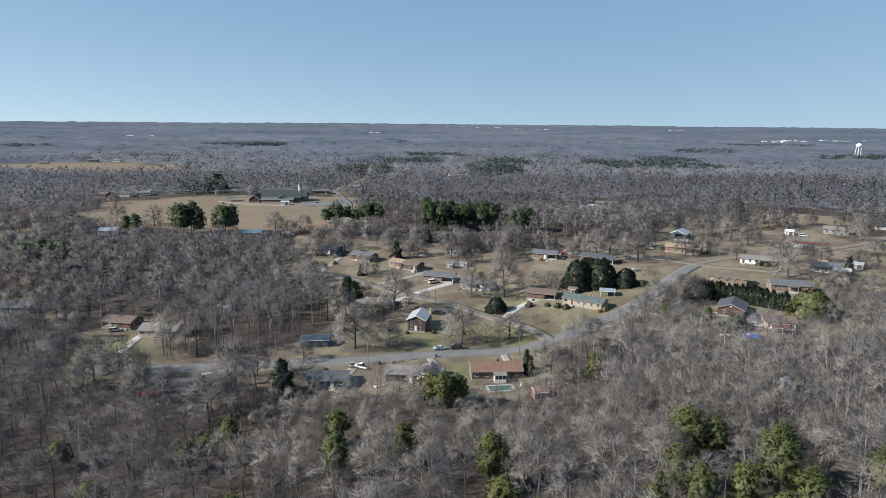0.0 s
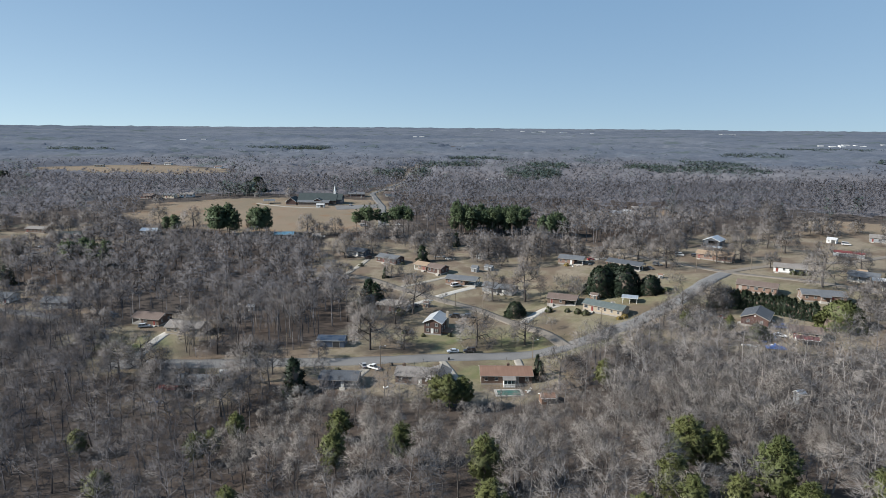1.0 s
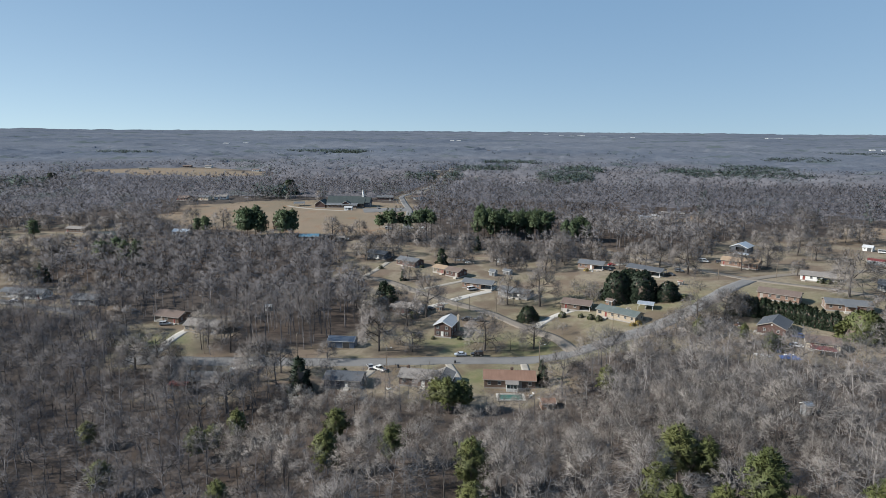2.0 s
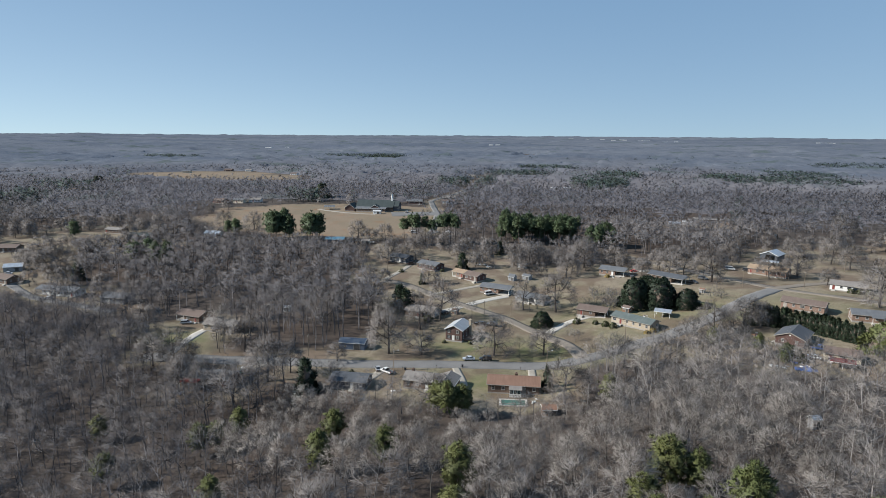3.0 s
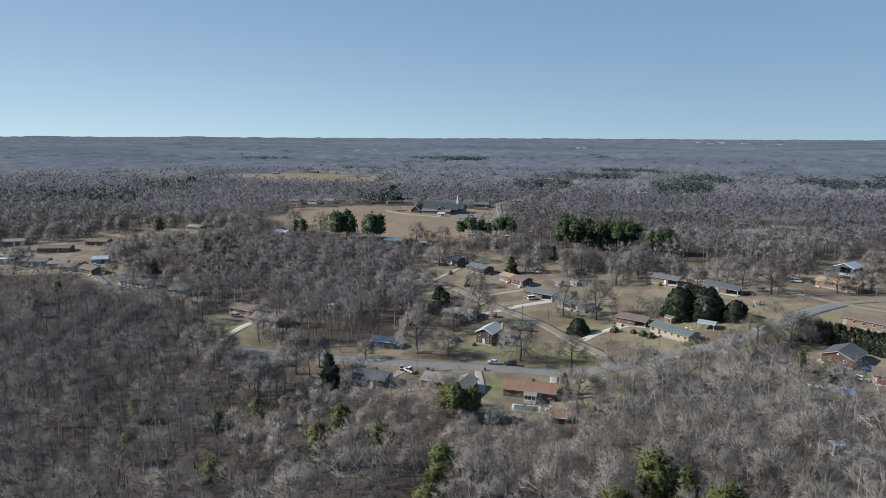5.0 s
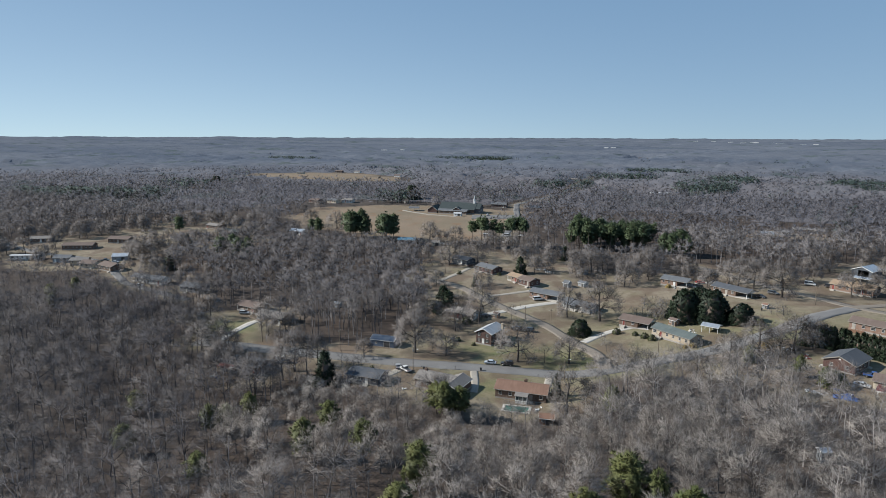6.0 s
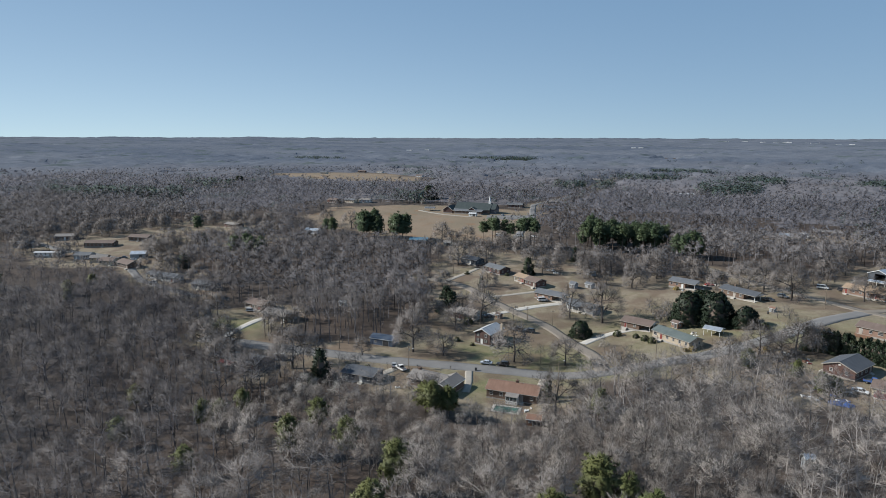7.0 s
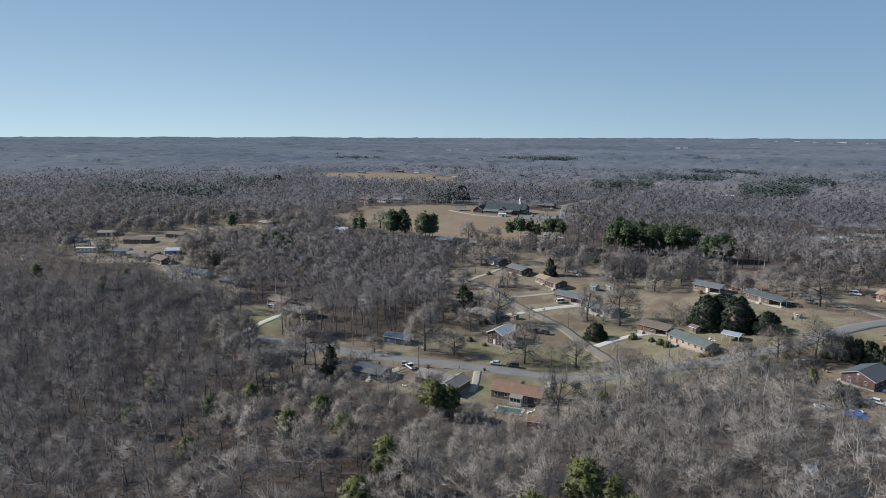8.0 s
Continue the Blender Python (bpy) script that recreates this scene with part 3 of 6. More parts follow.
def door(parent, x, y, z, turn, mat, w=1.0, h=2.05):
    bm = bmesh.new()
    box(bm, -w / 2, -0.06, 0, w / 2, 0.01, h)
    for k in (0, 1):
        box(bm, -w / 2 + 0.15, -0.085, 0.2 + k * 0.95, w / 2 - 0.15, -0.06, 0.95 + k * 0.95)
    ob = part("door", bm, mat, parent)
    ob.matrix_basis = pose(x, y, z, 0, 0, turn)
    t = bmesh.new()
    for x0, x1, z0, z1 in ((-w / 2 - 0.1, -w / 2, 0, h), (w / 2, w / 2 + 0.1, 0, h), (-w / 2 - 0.1, w / 2 + 0.1, h, h + 0.1)):
        box(t, x0, -0.08, z0, x1, 0.01, z1)
    part("door_frame", t, M["window_paint"], ob)


def roof_parts(root, x0, x1, y0, y1, z, rise, mat, over=0.45, trim="trim", axis="x", gable_wall=None):
    """A gable roof over a rectangle: two thick slopes, ridge cap, bargeboards and gutters. The ridge runs along the axis."""
    def put(bm, name, m):
        ob = part(name, bm, m, root)
        if axis == "y":
            ob.matrix_basis = Matrix.Translation(((x0 + x1) / 2, (y0 + y1) / 2, 0)) @ pose(0, 0, 0, 0, 0, 90)
    if axis == "y":
        a0, a1, half, mid, b0 = -(y1 - y0) / 2 - over, (y1 - y0) / 2 + over, (x1 - x0) / 2, 0.0, 0.0
    else:
        a0, a1, half, mid, b0 = x0 - over, x1 + over, (y1 - y0) / 2, (y0 + y1) / 2, 0.0
    slope = rise / half
    edge = half + over
    low = z - slope * over
    t = 0.16
    bm = bmesh.new()
    prism(bm, [(mid - edge, low), (mid, z + rise), (mid, z + rise + t), (mid - edge, low + t)], "x", a0, a1)
    prism(bm, [(mid + edge, low), (mid + edge, low + t), (mid, z + rise + t), (mid, z + rise)], "x", a0, a1)
    put(bm, "roof", mat)
    bm = bmesh.new()
    prism(bm, [(mid - 0.18, z + rise + t - 0.18 * slope + 0.01), (mid, z + rise + t + 0.05), (mid + 0.18, z + rise + t - 0.18 * slope + 0.01)], "x", a0 - 0.02, a1 + 0.02)
    put(bm, "ridge_cap", mat)
    for s in (a0 - 0.04, a1 + 0.002):
        bm = bmesh.new()
        for k in (-1, 1):
            prism(bm, [(mid + k * edge, low - 0.12), (mid + k * edge, low + t), (mid, z + rise + t), (mid, z + rise - 0.12)], "x", s, s + 0.038)
        put(bm, "bargeboard", M[trim])
    for k in (-1, 1):
        bm = bmesh.new()
        y = mid + k * (edge + 0.06)
        box(bm, a0, y - 0.055, low - 0.02, a1, y + 0.055, low + 0.12)
        put(bm, "gutter", M[trim])


def walls(root, x0, x1, y0, y1, h, rise, mat, axis="x", name="wall", down=1.2, base=True):
    """Outer walls of a block with gable ends, on a foundation that goes into the ground."""
    bm = bmesh.new()
    if axis == "x":
        prism(bm, [(y0, 0), (y1, 0), (y1, h), ((y0 + y1) / 2, h + rise), (y0, h)], "x", x0, x1)
    else:
        prism(bm, [(x0, 0), (x1, 0), (x1, h), ((x0 + x1) / 2, h + rise), (x0, h)], "y", y0, y1)
    part(name, bm, M[mat], root)
    if base:
        bm = bmesh.new()
        box(bm, x0 - 0.04, y0 - 0.04, -down, x1 + 0.04, y1 + 0.04, -0.002)
        part("foundation", bm, M["block"], root)


def chimney(root, x, y, z0, z1, mat="brick_red", w=0.9):
    bm = bmesh.new()
    box(bm, x - w / 2, y - w / 2, z0, x + w / 2, y + w / 2, z1 - 0.2)
    box(bm, x - w / 2 - 0.08, y - w / 2 - 0.08, z1 - 0.2, x + w / 2 + 0.08, y + w / 2 + 0.08, z1)
    box(bm, x - 0.14, y - 0.14, z1, x + 0.14, y + 0.14, z1 + 0.3)
    part("chimney", bm, M[mat], root)


def house(label, x, y, yaw, long, deep, wall_mat, roof_mat, h=2.7, rise=None, stack=None, carport=None, porch=None, shutters=False, name="house", trim="trim_tan", bays=None, lift=0.45, seed=0, category="house"):
    """A one-storey gabled house, ridge along its length, its front to the local -y."""
    rng = random.Random(seed + int(x * 7 + y * 13))
    root = thing(name, label, category, x, y, yaw, lift)
    rise = rise or deep * 0.5 * 0.36
    x0, x1, y0, y1 = -long / 2, long / 2, -deep / 2, deep / 2
    w0, w1 = x0, x1
    if carport == "left":
        w0 = x0 + min(6.0, long * 0.36)
    if carport == "right":
        w1 = x1 - min(6.0, long * 0.36)
    walls(root, w0, w1, y0, y1, h, rise - 0.02, wall_mat, down=2.0)
    roof_parts(root, x0, x1, y0, y1, h, rise, M[roof_mat], trim=trim)
    if carport:
        a, b = (x0, w0) if carport == "left" else (w1, x1)
        bm = bmesh.new()
        box(bm, a, y0, -2.0, b, y1, -0.05)
        part("carport_slab", bm, M["concrete"], root)
        post = x0 + 0.2 if carport == "left" else x1 - 0.2
        for yy in (y0 + 0.2, 0, y1 - 0.2):
            bm = bmesh.new()
            box(bm, post - 0.09, yy - 0.09, -0.05, post + 0.09, yy + 0.09, h - 0.1)
            part("post", bm, M["trim"], root)
        bm = bmesh.new()
        end = x0 if carport == "left" else x1 - 0.12
        prism(bm, [(y0, h - 0.15), (y1, h - 0.15), (y1, h), (0, h + rise - 0.02), (y0, h)], "x", end, end + 0.12)
        part("gable_panel", bm, M["siding_white" if wall_mat.startswith("brick") else wall_mat], root)
    # openings along front and back
    n = bays or max(2, int((w1 - w0) / 3.0))
    for side, turn in ((y0, 0), (y1, 180)):
        gate = rng.randrange(n)
        for k in range(n):
            px = w0 + (w1 - w0) * (k + 0.5) / n
            if k == gate:
                door(root, px, side, 0, turn, M["trim" if rng.random() < 0.25 else "trim_tan" if rng.random() < 0.5 else "door_red"])
                bm = bmesh.new()
                s = -1 if side == y0 else 1
                for j in range(3):
                    box(bm, px - 0.9, min(side + s * 0.02, side + s * (1.5 - j * 0.35)), -0.9 - 0.17 * (2 - j), px + 0.9, max(side + s * 0.02, side + s * (1.5 - j * 0.35)), -0.17 * (2 - j) - 0.02)
                part("steps", bm, M["concrete"], root)
            else:
                wide = rng.choice((0.95, 1.1, 1.1, 1.7))
                window(root, px, side, 0.95, turn, wide, 1.25, shutters and side == y0 and wide < 1.3)
    for end, turn in ((w0, -90), (w1, 90)):
        for py in (-deep * 0.24, deep * 0.24):
            window(root, end, py, 0.95, turn, 0.95, 1.15)
        bm = bmesh.new()
        s = -1 if end == w0 else 1
        for j in range(5):
            box(bm, min(end, end + s * 0.05), -0.3, h + rise * 0.35 + j * 0.1, max(end, end + s * 0.05), 0.3, h + rise * 0.35 + j * 0.1 + 0.07)
        part("gable_vent", bm, M["trim"], root)
    if stack is not None:
        chimney(root, w0 + (w1 - w0) * stack, 0.5, h, h + rise + 0.9, wall_mat if wall_mat.startswith("brick") else "brick_red")
    # vent pipes on the back slope
    for k in range(2):
        bm = bmesh.new()
        px = w0 + (w1 - w0) * (0.3 + 0.35 * k)
        rod(bm, (px, deep * 0.2, h + rise * 0.4), (px, deep * 0.2, h + rise * 0.6 + 0.5), 0.06, 0.06, 6)
        part("vent_pipe", bm, M["steel"], root)
    if porch:
        a, b, depth = porch
        bm = bmesh.new()
        box(bm, a, y0 - depth, -1.6, b, y0 - 0.05, -0.03)
        part("porch_floor", bm, M["concrete"], root)
        bm = bmesh.new()
        prism(bm, [(y0 - depth - 0.3, h - 0.32), (y0 - 0.02, h + 0.1), (y0 - 0.02, h + 0.22), (y0 - depth - 0.3, h - 0.2)], "x", a - 0.2, b + 0.2)
        part("porch_roof", bm, M[roof_mat], root)
        k = max(2, int((b - a) / 2.4) + 1)
        for j in range(k):
            px = a + 0.15 + (b - a - 0.3) * j / (k - 1)
            bm = bmesh.new()
            box(bm, px - 0.07, y0 - depth + 0.05, -0.03, px + 0.07, y0 - depth + 0.19, h - 0.28)
            part("post", bm, M["trim"], root)
    BUILT.append((x, y, 0.5 * math.hypot(long, deep) + 1.5))
    return root


def open_shed(label, x, y, yaw, long, deep, roof_mat, h=2.6, rise=0.7, name="carport"):
    """A roof on posts with nothing between them."""
    root = thing(name, label, "carport", x, y, yaw)
    roof_parts(root, -long / 2, long / 2, -deep / 2, deep / 2, h, rise, M[roof_mat], 0.25)
    for px in (-long / 2 + 0.2, 0, long / 2 - 0.2):
        for py in (-deep / 2 + 0.2, deep / 2 - 0.2):
            bm = bmesh.new()
            box(bm, px - 0.07, py - 0.07, -0.9, px + 0.07, py + 0.07, h)
            part("post", bm, M["trim"], root)
    for py in (-deep / 2 + 0.2, deep / 2 - 0.2):
        bm = bmesh.new()
        box(bm, -long / 2, py - 0.06, h - 0.2, long / 2, py + 0.06, h - 0.002)
        part("beam", bm, M["trim"], root)
    BUILT.append((x, y, 0.5 * math.hypot(long, deep) + 1))
    return root


def shed(label, x, y, yaw, long, deep, wall_mat, roof_mat, h=2.4, rise=None, name="shed", gate=2.2):
    """An outbuilding with a wide doorway and one window."""
    root = thing(name, label, "shed", x, y, yaw, 0.1)
    rise = rise or deep * 0.22
    x0, x1, y0, y1 = -long / 2, long / 2, -deep / 2, deep / 2
    walls(root, x0, x1, y0, y1, h, rise - 0.02, wall_mat)
    roof_parts(root, x0, x1, y0, y1, h, rise, M[roof_mat], 0.25)
    door(root, long * 0.2, y0, 0, 0, M["trim_dark"], gate, min(2.3, h - 0.2))
    window(root, -long * 0.25, y0, 1.0, 0, 0.9, 0.8)
    window(root, x1, 0, 1.0, 90, 0.9, 0.8)
    BUILT.append((x, y, 0.5 * math.hypot(long, deep) + 1))
    return root


# ---- houses along the main road ----
def two_storey_house():
    x, y, yaw = -9.4, 251.0, -10
    root = thing("house", "two-storey red brick house with pale grey gable roof and black shutters", "house", x, y, yaw, 0.5)
    a0, a1, b0, b1, h, rise = -3.6, 3.6, -5.6, 5.6, 4.7, 1.7
    walls(root, a0, a1, b0, b1, h, rise - 0.02, "brick_red", "y", down=2.0)
    roof_parts(root, a0, a1, b0, b1, h, rise, M["roof_pale"], 0.5, "trim", "y")
    for z in (0.7, 3.05):
        for px in (-2.1, 1.7):
            window(root, px, b0, z, 0, 0.95, 1.35, True)
            window(root, px, b1, z, 180, 0.95, 1.35)
        for py in (-3.8, 0.2, 3.8):
            window(root, a0, py, z, -90, 0.95, 1.35)
            window(root, a1, py, z, 90, 0.95, 1.35)
    door(root, -0.2, b0, 0, 0, M["trim"])
    chimney(root, a1 + 0.5, 3.6, -1.5, h + rise + 0.6, "brick_tan", 1.0)
    bm = bmesh.new()
    box(bm, a1 + 0.01, -3.5, -1.6, a1 + 3.6, 3.0, 0.2)
    part("deck", bm, M["deck"], root, "stained timber side deck")
    BUILT.append((x, y, 9))


two_storey_house()
shed("slate-blue metal outbuilding with a ribbed tin roof by the road", -48.9, 230.8, 2, 10.6, 6.2, "siding_blue", "tin_blue", 2.7, 1.1, gate=2.6)

red = house("long brown brick ranch house with a rust-brown shingle roof", 18.6, 201.1, 4, 17.0, 8.6, "brick_brown", "roof_rust", 2.8, 1.5, 0.55, seed=1)


def sunroom():
    bm = bmesh.new()
    box(bm, -1.2, -7.0, -2.0, 2.6, -4.35, 0.05)
    box(bm, -1.2, -7.0, 0.05, 2.6, -6.88, 0.8)
    for px in (-1.2, 0.0, 1.2, 2.44):
        box(bm, px, -7.0, 0.8, px + 0.14, -6.86, 2.2)
    box(bm, -1.2, -6.88, 0.05, -1.08, -4.35, 2.2)
    box(bm, 2.48, -6.88, 0.05, 2.6, -4.35, 2.2)
    ob = part("sunroom", bm, M["trim"], red, "white glazed sunroom on the back wall")
    bm = bmesh.new()
    prism(bm, [(-7.3, 2.2), (-4.35, 2.72), (-4.35, 2.86), (-7.3, 2.34)], "x", -1.5, 2.9)
    part("sunroom_roof", bm, M["roof_taupe"], ob)
    bm = bmesh.new()
    box(bm, -1.05, -6.96, 0.82, 2.44, -6.92, 2.18)
    part("sunroom_glass", bm, M["glass"], ob)


sunroom()


def taupe_house():
    # brown brick instead of cream siding: wall shade put into the colour
    root = house("taupe-roofed ranch house with a cross gable facing the woods", -11.3, 198.2, -5, 13.5, 8.2, "brick_brown", "roof_taupe", 2.7, 1.45, 0.15, seed=2)
    x0, x1, y0, y1 = 4.6, 11.0, -6.8, 4.1
    walls(root, x0, x1, y0, y1, 2.7, 1.38, "brick_brown", "y", "wing_wall", 2.0)
    roof_parts(root, x0, x1, y0, y1, 2.7, 1.4, M["roof_taupe"], 0.45, "trim", "y")
    for px in (6.3, 9.2):
        window(root, px, y0, 0.9, 0, 1.1, 1.2)
    BUILT.append((-3, 195, 9))


taupe_house()
# tree shade put into the siding and roof colours of a grey house
house("low grey house among bare trees, coloured dark as if shaded", -37.2, 195.0, 1, 12.5, 8, "siding_dark", "roof_dark", 2.5, 1.2, seed=3)
aw = house("grey-roofed house with a red metal awning in the woods", -88.5, 191.0, 1, 17.5, 8.6, "brick_red", "roof_grey", seed=4)
bm = bmesh.new()
prism(bm, [(-7.4, 2.0), (-4.35, 2.62), (-4.35, 2.7), (-7.4, 2.08)], "x", -8.0, -1.0)
part("awning", bm, M["tin_red"], aw, "red ribbed metal awning")
for px in (-7.8, -4.5, -1.2):
    bm = bmesh.new()
    box(bm, px - 0.06, -7.3, -2.0, px + 0.06, -7.18, 2.02)
    part("post", bm, M["trim"], aw)

house("taupe hip-roofed brick ranch house with a carport end", -31.6, 278.5, -12, 14.0, 9, "brick_brown", "roof_taupe", 2.6, 1.5, None, "right", seed=5)
house("tan-roofed open-fronted wing of a brick house", -24.5, 346.6, -33, 8.6, 7, "brick_orange", "roof_tan", 2.6, 1.2, None, "left", seed=6)
house("small red brick house with a brown shingle roof", -15.8, 340.3, -33, 9.4, 7.6, "brick_red", "roof_brown", 2.8, 1.4, seed=7)
house("red brick ranch house with a grey shingle roof and white trim", -46.3, 362.3, -30, 14.6, 8.2, "brick_red", "roof_grey", 2.8, 1.4, 0.3, shutters=True, seed=8)
house("dark blue-grey house shaded by bare trees", -69.2, 379.0, -22, 13.0, 8, "siding_dark", "roof_dark", seed=9)
house("brick ranch house with a grey roof and white-posted carport", -1.0, 321.1, -17, 16.5, 8, "brick_orange", "roof_grey", 2.7, 1.35, None, "right", seed=10)
house("grey-roofed ranch house with a porch behind a large oak", 18.6, 308.6, -26, 16.4, 8, "siding_grey", "roof_grey", 2.6, 1.3, None, None, (-6.0, 1.0, 2.0), seed=11)
house("dark brown low house with an open carport", 47.6, 285.2, -18, 13.1, 9, "brick_brown", "roof_brown", 2.5, 1.3, None, "right", seed=12)
house("cream brick ranch house with a grey-green shingle roof", 64.1, 268.2, -36, 18.2, 7.6, "brick_tan", "roof_green", 2.7, 1.35, seed=13)
open_shed("pale tin-roofed open carport on posts", 77.2, 280.5, -16, 6.6, 5.4, "tin_pale")
house("red brick house with a grey roof and grey garage end", 61.0, 357.6, -22, 14.1, 9, "brick_orange", "roof_grey", 2.7, 1.4, None, "right", seed=14)
house("long charcoal-roofed brick house with white doors", 88.0, 341.5, -37, 19.5, 8.4, "brick_brown", "roof_dark", 2.7, 1.35, 0.4, "right", seed=15)
house("orange-tan brick house with a tan roof and stepped ridge", 138.4, 363.0, -33, 9.6, 8, "brick_orange", "roof_tan", 2.7, 1.45, seed=16)
house("orange brick house wing with a tan roof", 146.6, 357.4, -33, 9.2, 8.6, "brick_orange", "roof_tan", 2.9, 1.6, None, None, (-3.5, 0.5, 1.6), seed=17)
hk = house("orange brick ranch house with a brown roof and timber deck", 136.3, 288.2, -30, 16.6, 8, "brick_orange", "roof_brown", 2.8, 1.35, seed=18)
bm = bmesh.new()
box(bm, -7.6, -6.9, -0.35, -2.6, -4.06, -0.12)
for px in (-7.6, -5.1, -2.7):
    box(bm, px, -6.9, -1.8, px + 0.1, -6.8, 0.75)
for j in range(20):
    box(bm, -7.55 + j * 0.25, -6.88, -1.5, -7.38 + j * 0.25, -6.84, 0.7)
part("deck", bm, M["deck"], hk, "brown stained timber deck")
house("brick ranch house with a blue-grey shingle roof", 158.2, 275.0, -12, 17.0, 8.2, "brick_orange", "roof_grey", 2.7, 1.35, None, None, (-2.0, 2.0, 2.4), seed=19)
house("red brick house with a dark slate roof behind a hedge", 118.6, 244.6, 60, 13.0, 9.6, "brick_red", "roof_dark", 2.8, 1.9, seed=20)
house("brown-roofed low house with patched metal awnings", 128.2, 227.1, -18, 10.5, 8, "siding_cream", "roof_brown", 2.5, 1.2, seed=21)
open_shed("red and white tin lean-to roof on posts", 125.5, 219.5, -18, 7.0, 4.5, "tin_red", 2.2, 0.5)
house("grey-roofed cottage with white trim at the street end", 193.1, 305.8, -36, 12.5, 8, "siding_grey", "roof_grey", 2.6, 1.3, None, None, (-5, 2, 2.0), seed=22)
open_shed("white tin carport on posts", 196.0, 297.0, -26, 7.0, 5.5, "tin_white")
house("white ranch house with a brown-grey roof and screened porch", 169.2, 328.4, -26, 15.0, 8.4, "siding_white", "roof_taupe", 2.6, 1.3, None, "right", seed=23)
shed("long low red-roofed farm shed", 221.4, 370.5, -34, 15.5, 5, "siding_grey", "tin_red", 2.2, 0.8)
house("weathered house with a grey roof on the east edge", 271.7, 424.0, -31, 14.5, 9, "siding_grey", "roof_taupe", seed=24)
house("white house with a grey roof on the east edge", 317.0, 441.5, -25, 12, 9, "siding_white", "roof_grey", seed=25)
shed("small cream garden shed", 236.2, 417.3, -40, 5.5, 5, "siding_white", "tin_white")
shed("small wooden shed behind a cottage", 199.0, 318.0, -36, 4.2, 3.4, "siding_cream", "roof_tan")
shed("small grey shed with a pale roof", 212.0, 310.0, -36, 5.0, 4.0, "siding_grey", "tin_pale")
house("brown low-roofed house in an east yard", 186.0, 256.0, -35, 14, 8.5, "brick_brown", "roof_brown", 2.5, 1.2, seed=26)


def barn():
    x, y = 156.0, 402.5
    root = thing("barn", "weathered barn with a pale tin roof and a wide open bay", "barn", x, y, 55, 0.1)
    a0, a1, b0, b1, h = -6.0, 6.0, -5.0, 5.0, 3.6
    for nm, q in (("back_wall", (a1 - 0.2, b0, a1, b1)), ("side_wall", (a0, b0, a1 - 0.2, b0 + 0.2)), ("side_wall", (a0, b1 - 0.2, a1 - 0.2, b1))):
        bm = bmesh.new()
        box(bm, q[0], q[1], -1, q[2], q[3], h)
        part(nm, bm, M["siding_dark"], root)
    bm = bmesh.new()
    prism(bm, [(b0, h), (b1, h), (0, h + 2.0)], "x", a0, a0 + 0.2)
    box(bm, a0, b0, -1, a0 + 0.2, b0 + 1.6, h)
    box(bm, a0, b1 - 3.2, -1, a0 + 0.2, b1, h)
    part("front_wall", bm, M["siding_dark"], root)
    roof_parts(root, a0, a1, b0, b1, h, 2.02, M["tin_pale"], 0.4)
    BUILT.append((x, y, 9))


barn()
open_shed("low lean-to roof beside the barn", 151.0, 386.0, -35, 8.0, 5.0, "tin_pale", 2.0, 0.5)

# ---- houses to the west ----
house("brown-roofed house beyond a green lawn", -135.1, 252.9, -9, 13.3, 9, "brick_brown", "roof_brown", 2.6, 1.5, None, "left", seed=30)
house("taupe-roofed house under tall bare trees", -113.5, 242.3, -4, 15.3, 9, "brick_tan", "roof_taupe", seed=31)
house("brown-roofed brick house in a west yard", -280.0, 292.0, -12, 15.0, 9, "brick_brown", "roof_brown", seed=32)
house("white house with a slate-grey roof", -236.4, 277.4, -4, 11.5, 8, "siding_white", "roof_grey", 2.6, 1.3, None, "left", seed=33)
house("pale cottage with a slate-grey roof", -223.0, 276.3, 2, 11.2, 8, "siding_white", "roof_grey", seed=34)
house("grey house half hidden by bare trees", -190.3, 271.0, 0, 13.5, 9, "siding_grey", "roof_grey", seed=35)
house("long white mobile home with a flat pale roof", -361.7, 292.1, 29, 18.9, 4.6, "siding_white", "tin_white", 2.7, 0.4, lift=0.7, seed=36)
house("low brown brick house at the edge of a clearing", -408.6, 337.4, 35, 15.0, 8, "brick_brown", "roof_taupe", seed=37)
house("dark-roofed house among the west trees", -413.0, 307.5, 37, 15.0, 8, "siding_dark", "roof_dark", seed=38)
house("brown-roofed house with pale gables", -299.0, 292.5, 10, 11.0, 8.4, "siding_cream", "roof_brown", seed=39)
house("long dark brown house behind a west lawn", -357.6, 330.0, 25, 22.0, 8, "brick_brown", "roof_brown", seed=51)
shed("tin-roofed garage with a green door", -297.5, 314.5, 34, 10.0, 7, "siding_grey", "tin_pale", 2.8)
house("grey-roofed cottage in the west yards", -331.0, 297.3, 23, 11.0, 8, "siding_grey", "roof_grey", seed=40)
house("taupe-roofed cottage in the west yards", -313.5, 296.0, 33, 10.9, 7, "brick_tan", "roof_taupe", seed=41)
house("brown house in a sunny clearing under tall trees", -346.1, 357.1, 13, 17.0, 9, "brick_brown", "roof_brown", seed=42)
house("brown brick house with a grey roof across a lawn", -318.3, 430.5, -7, 16.0, 8, "brick_brown", "roof_taupe", 2.6, 1.2, seed=43)
house("dark green-roofed house beside a cedar", -281.5, 411.0, 15, 18.0, 9, "siding_dark", "roof_church", seed=44)
house("pale shed-like house near the field", -232.8, 430.3, 2, 12.0, 8, "siding_white", "tin_pale", seed=45)
house("blue-roofed house below the church field", -132.5, 427.0, 10, 13.4, 8, "siding_blue", "roof_blue", 2.6, 1.3, seed=46)
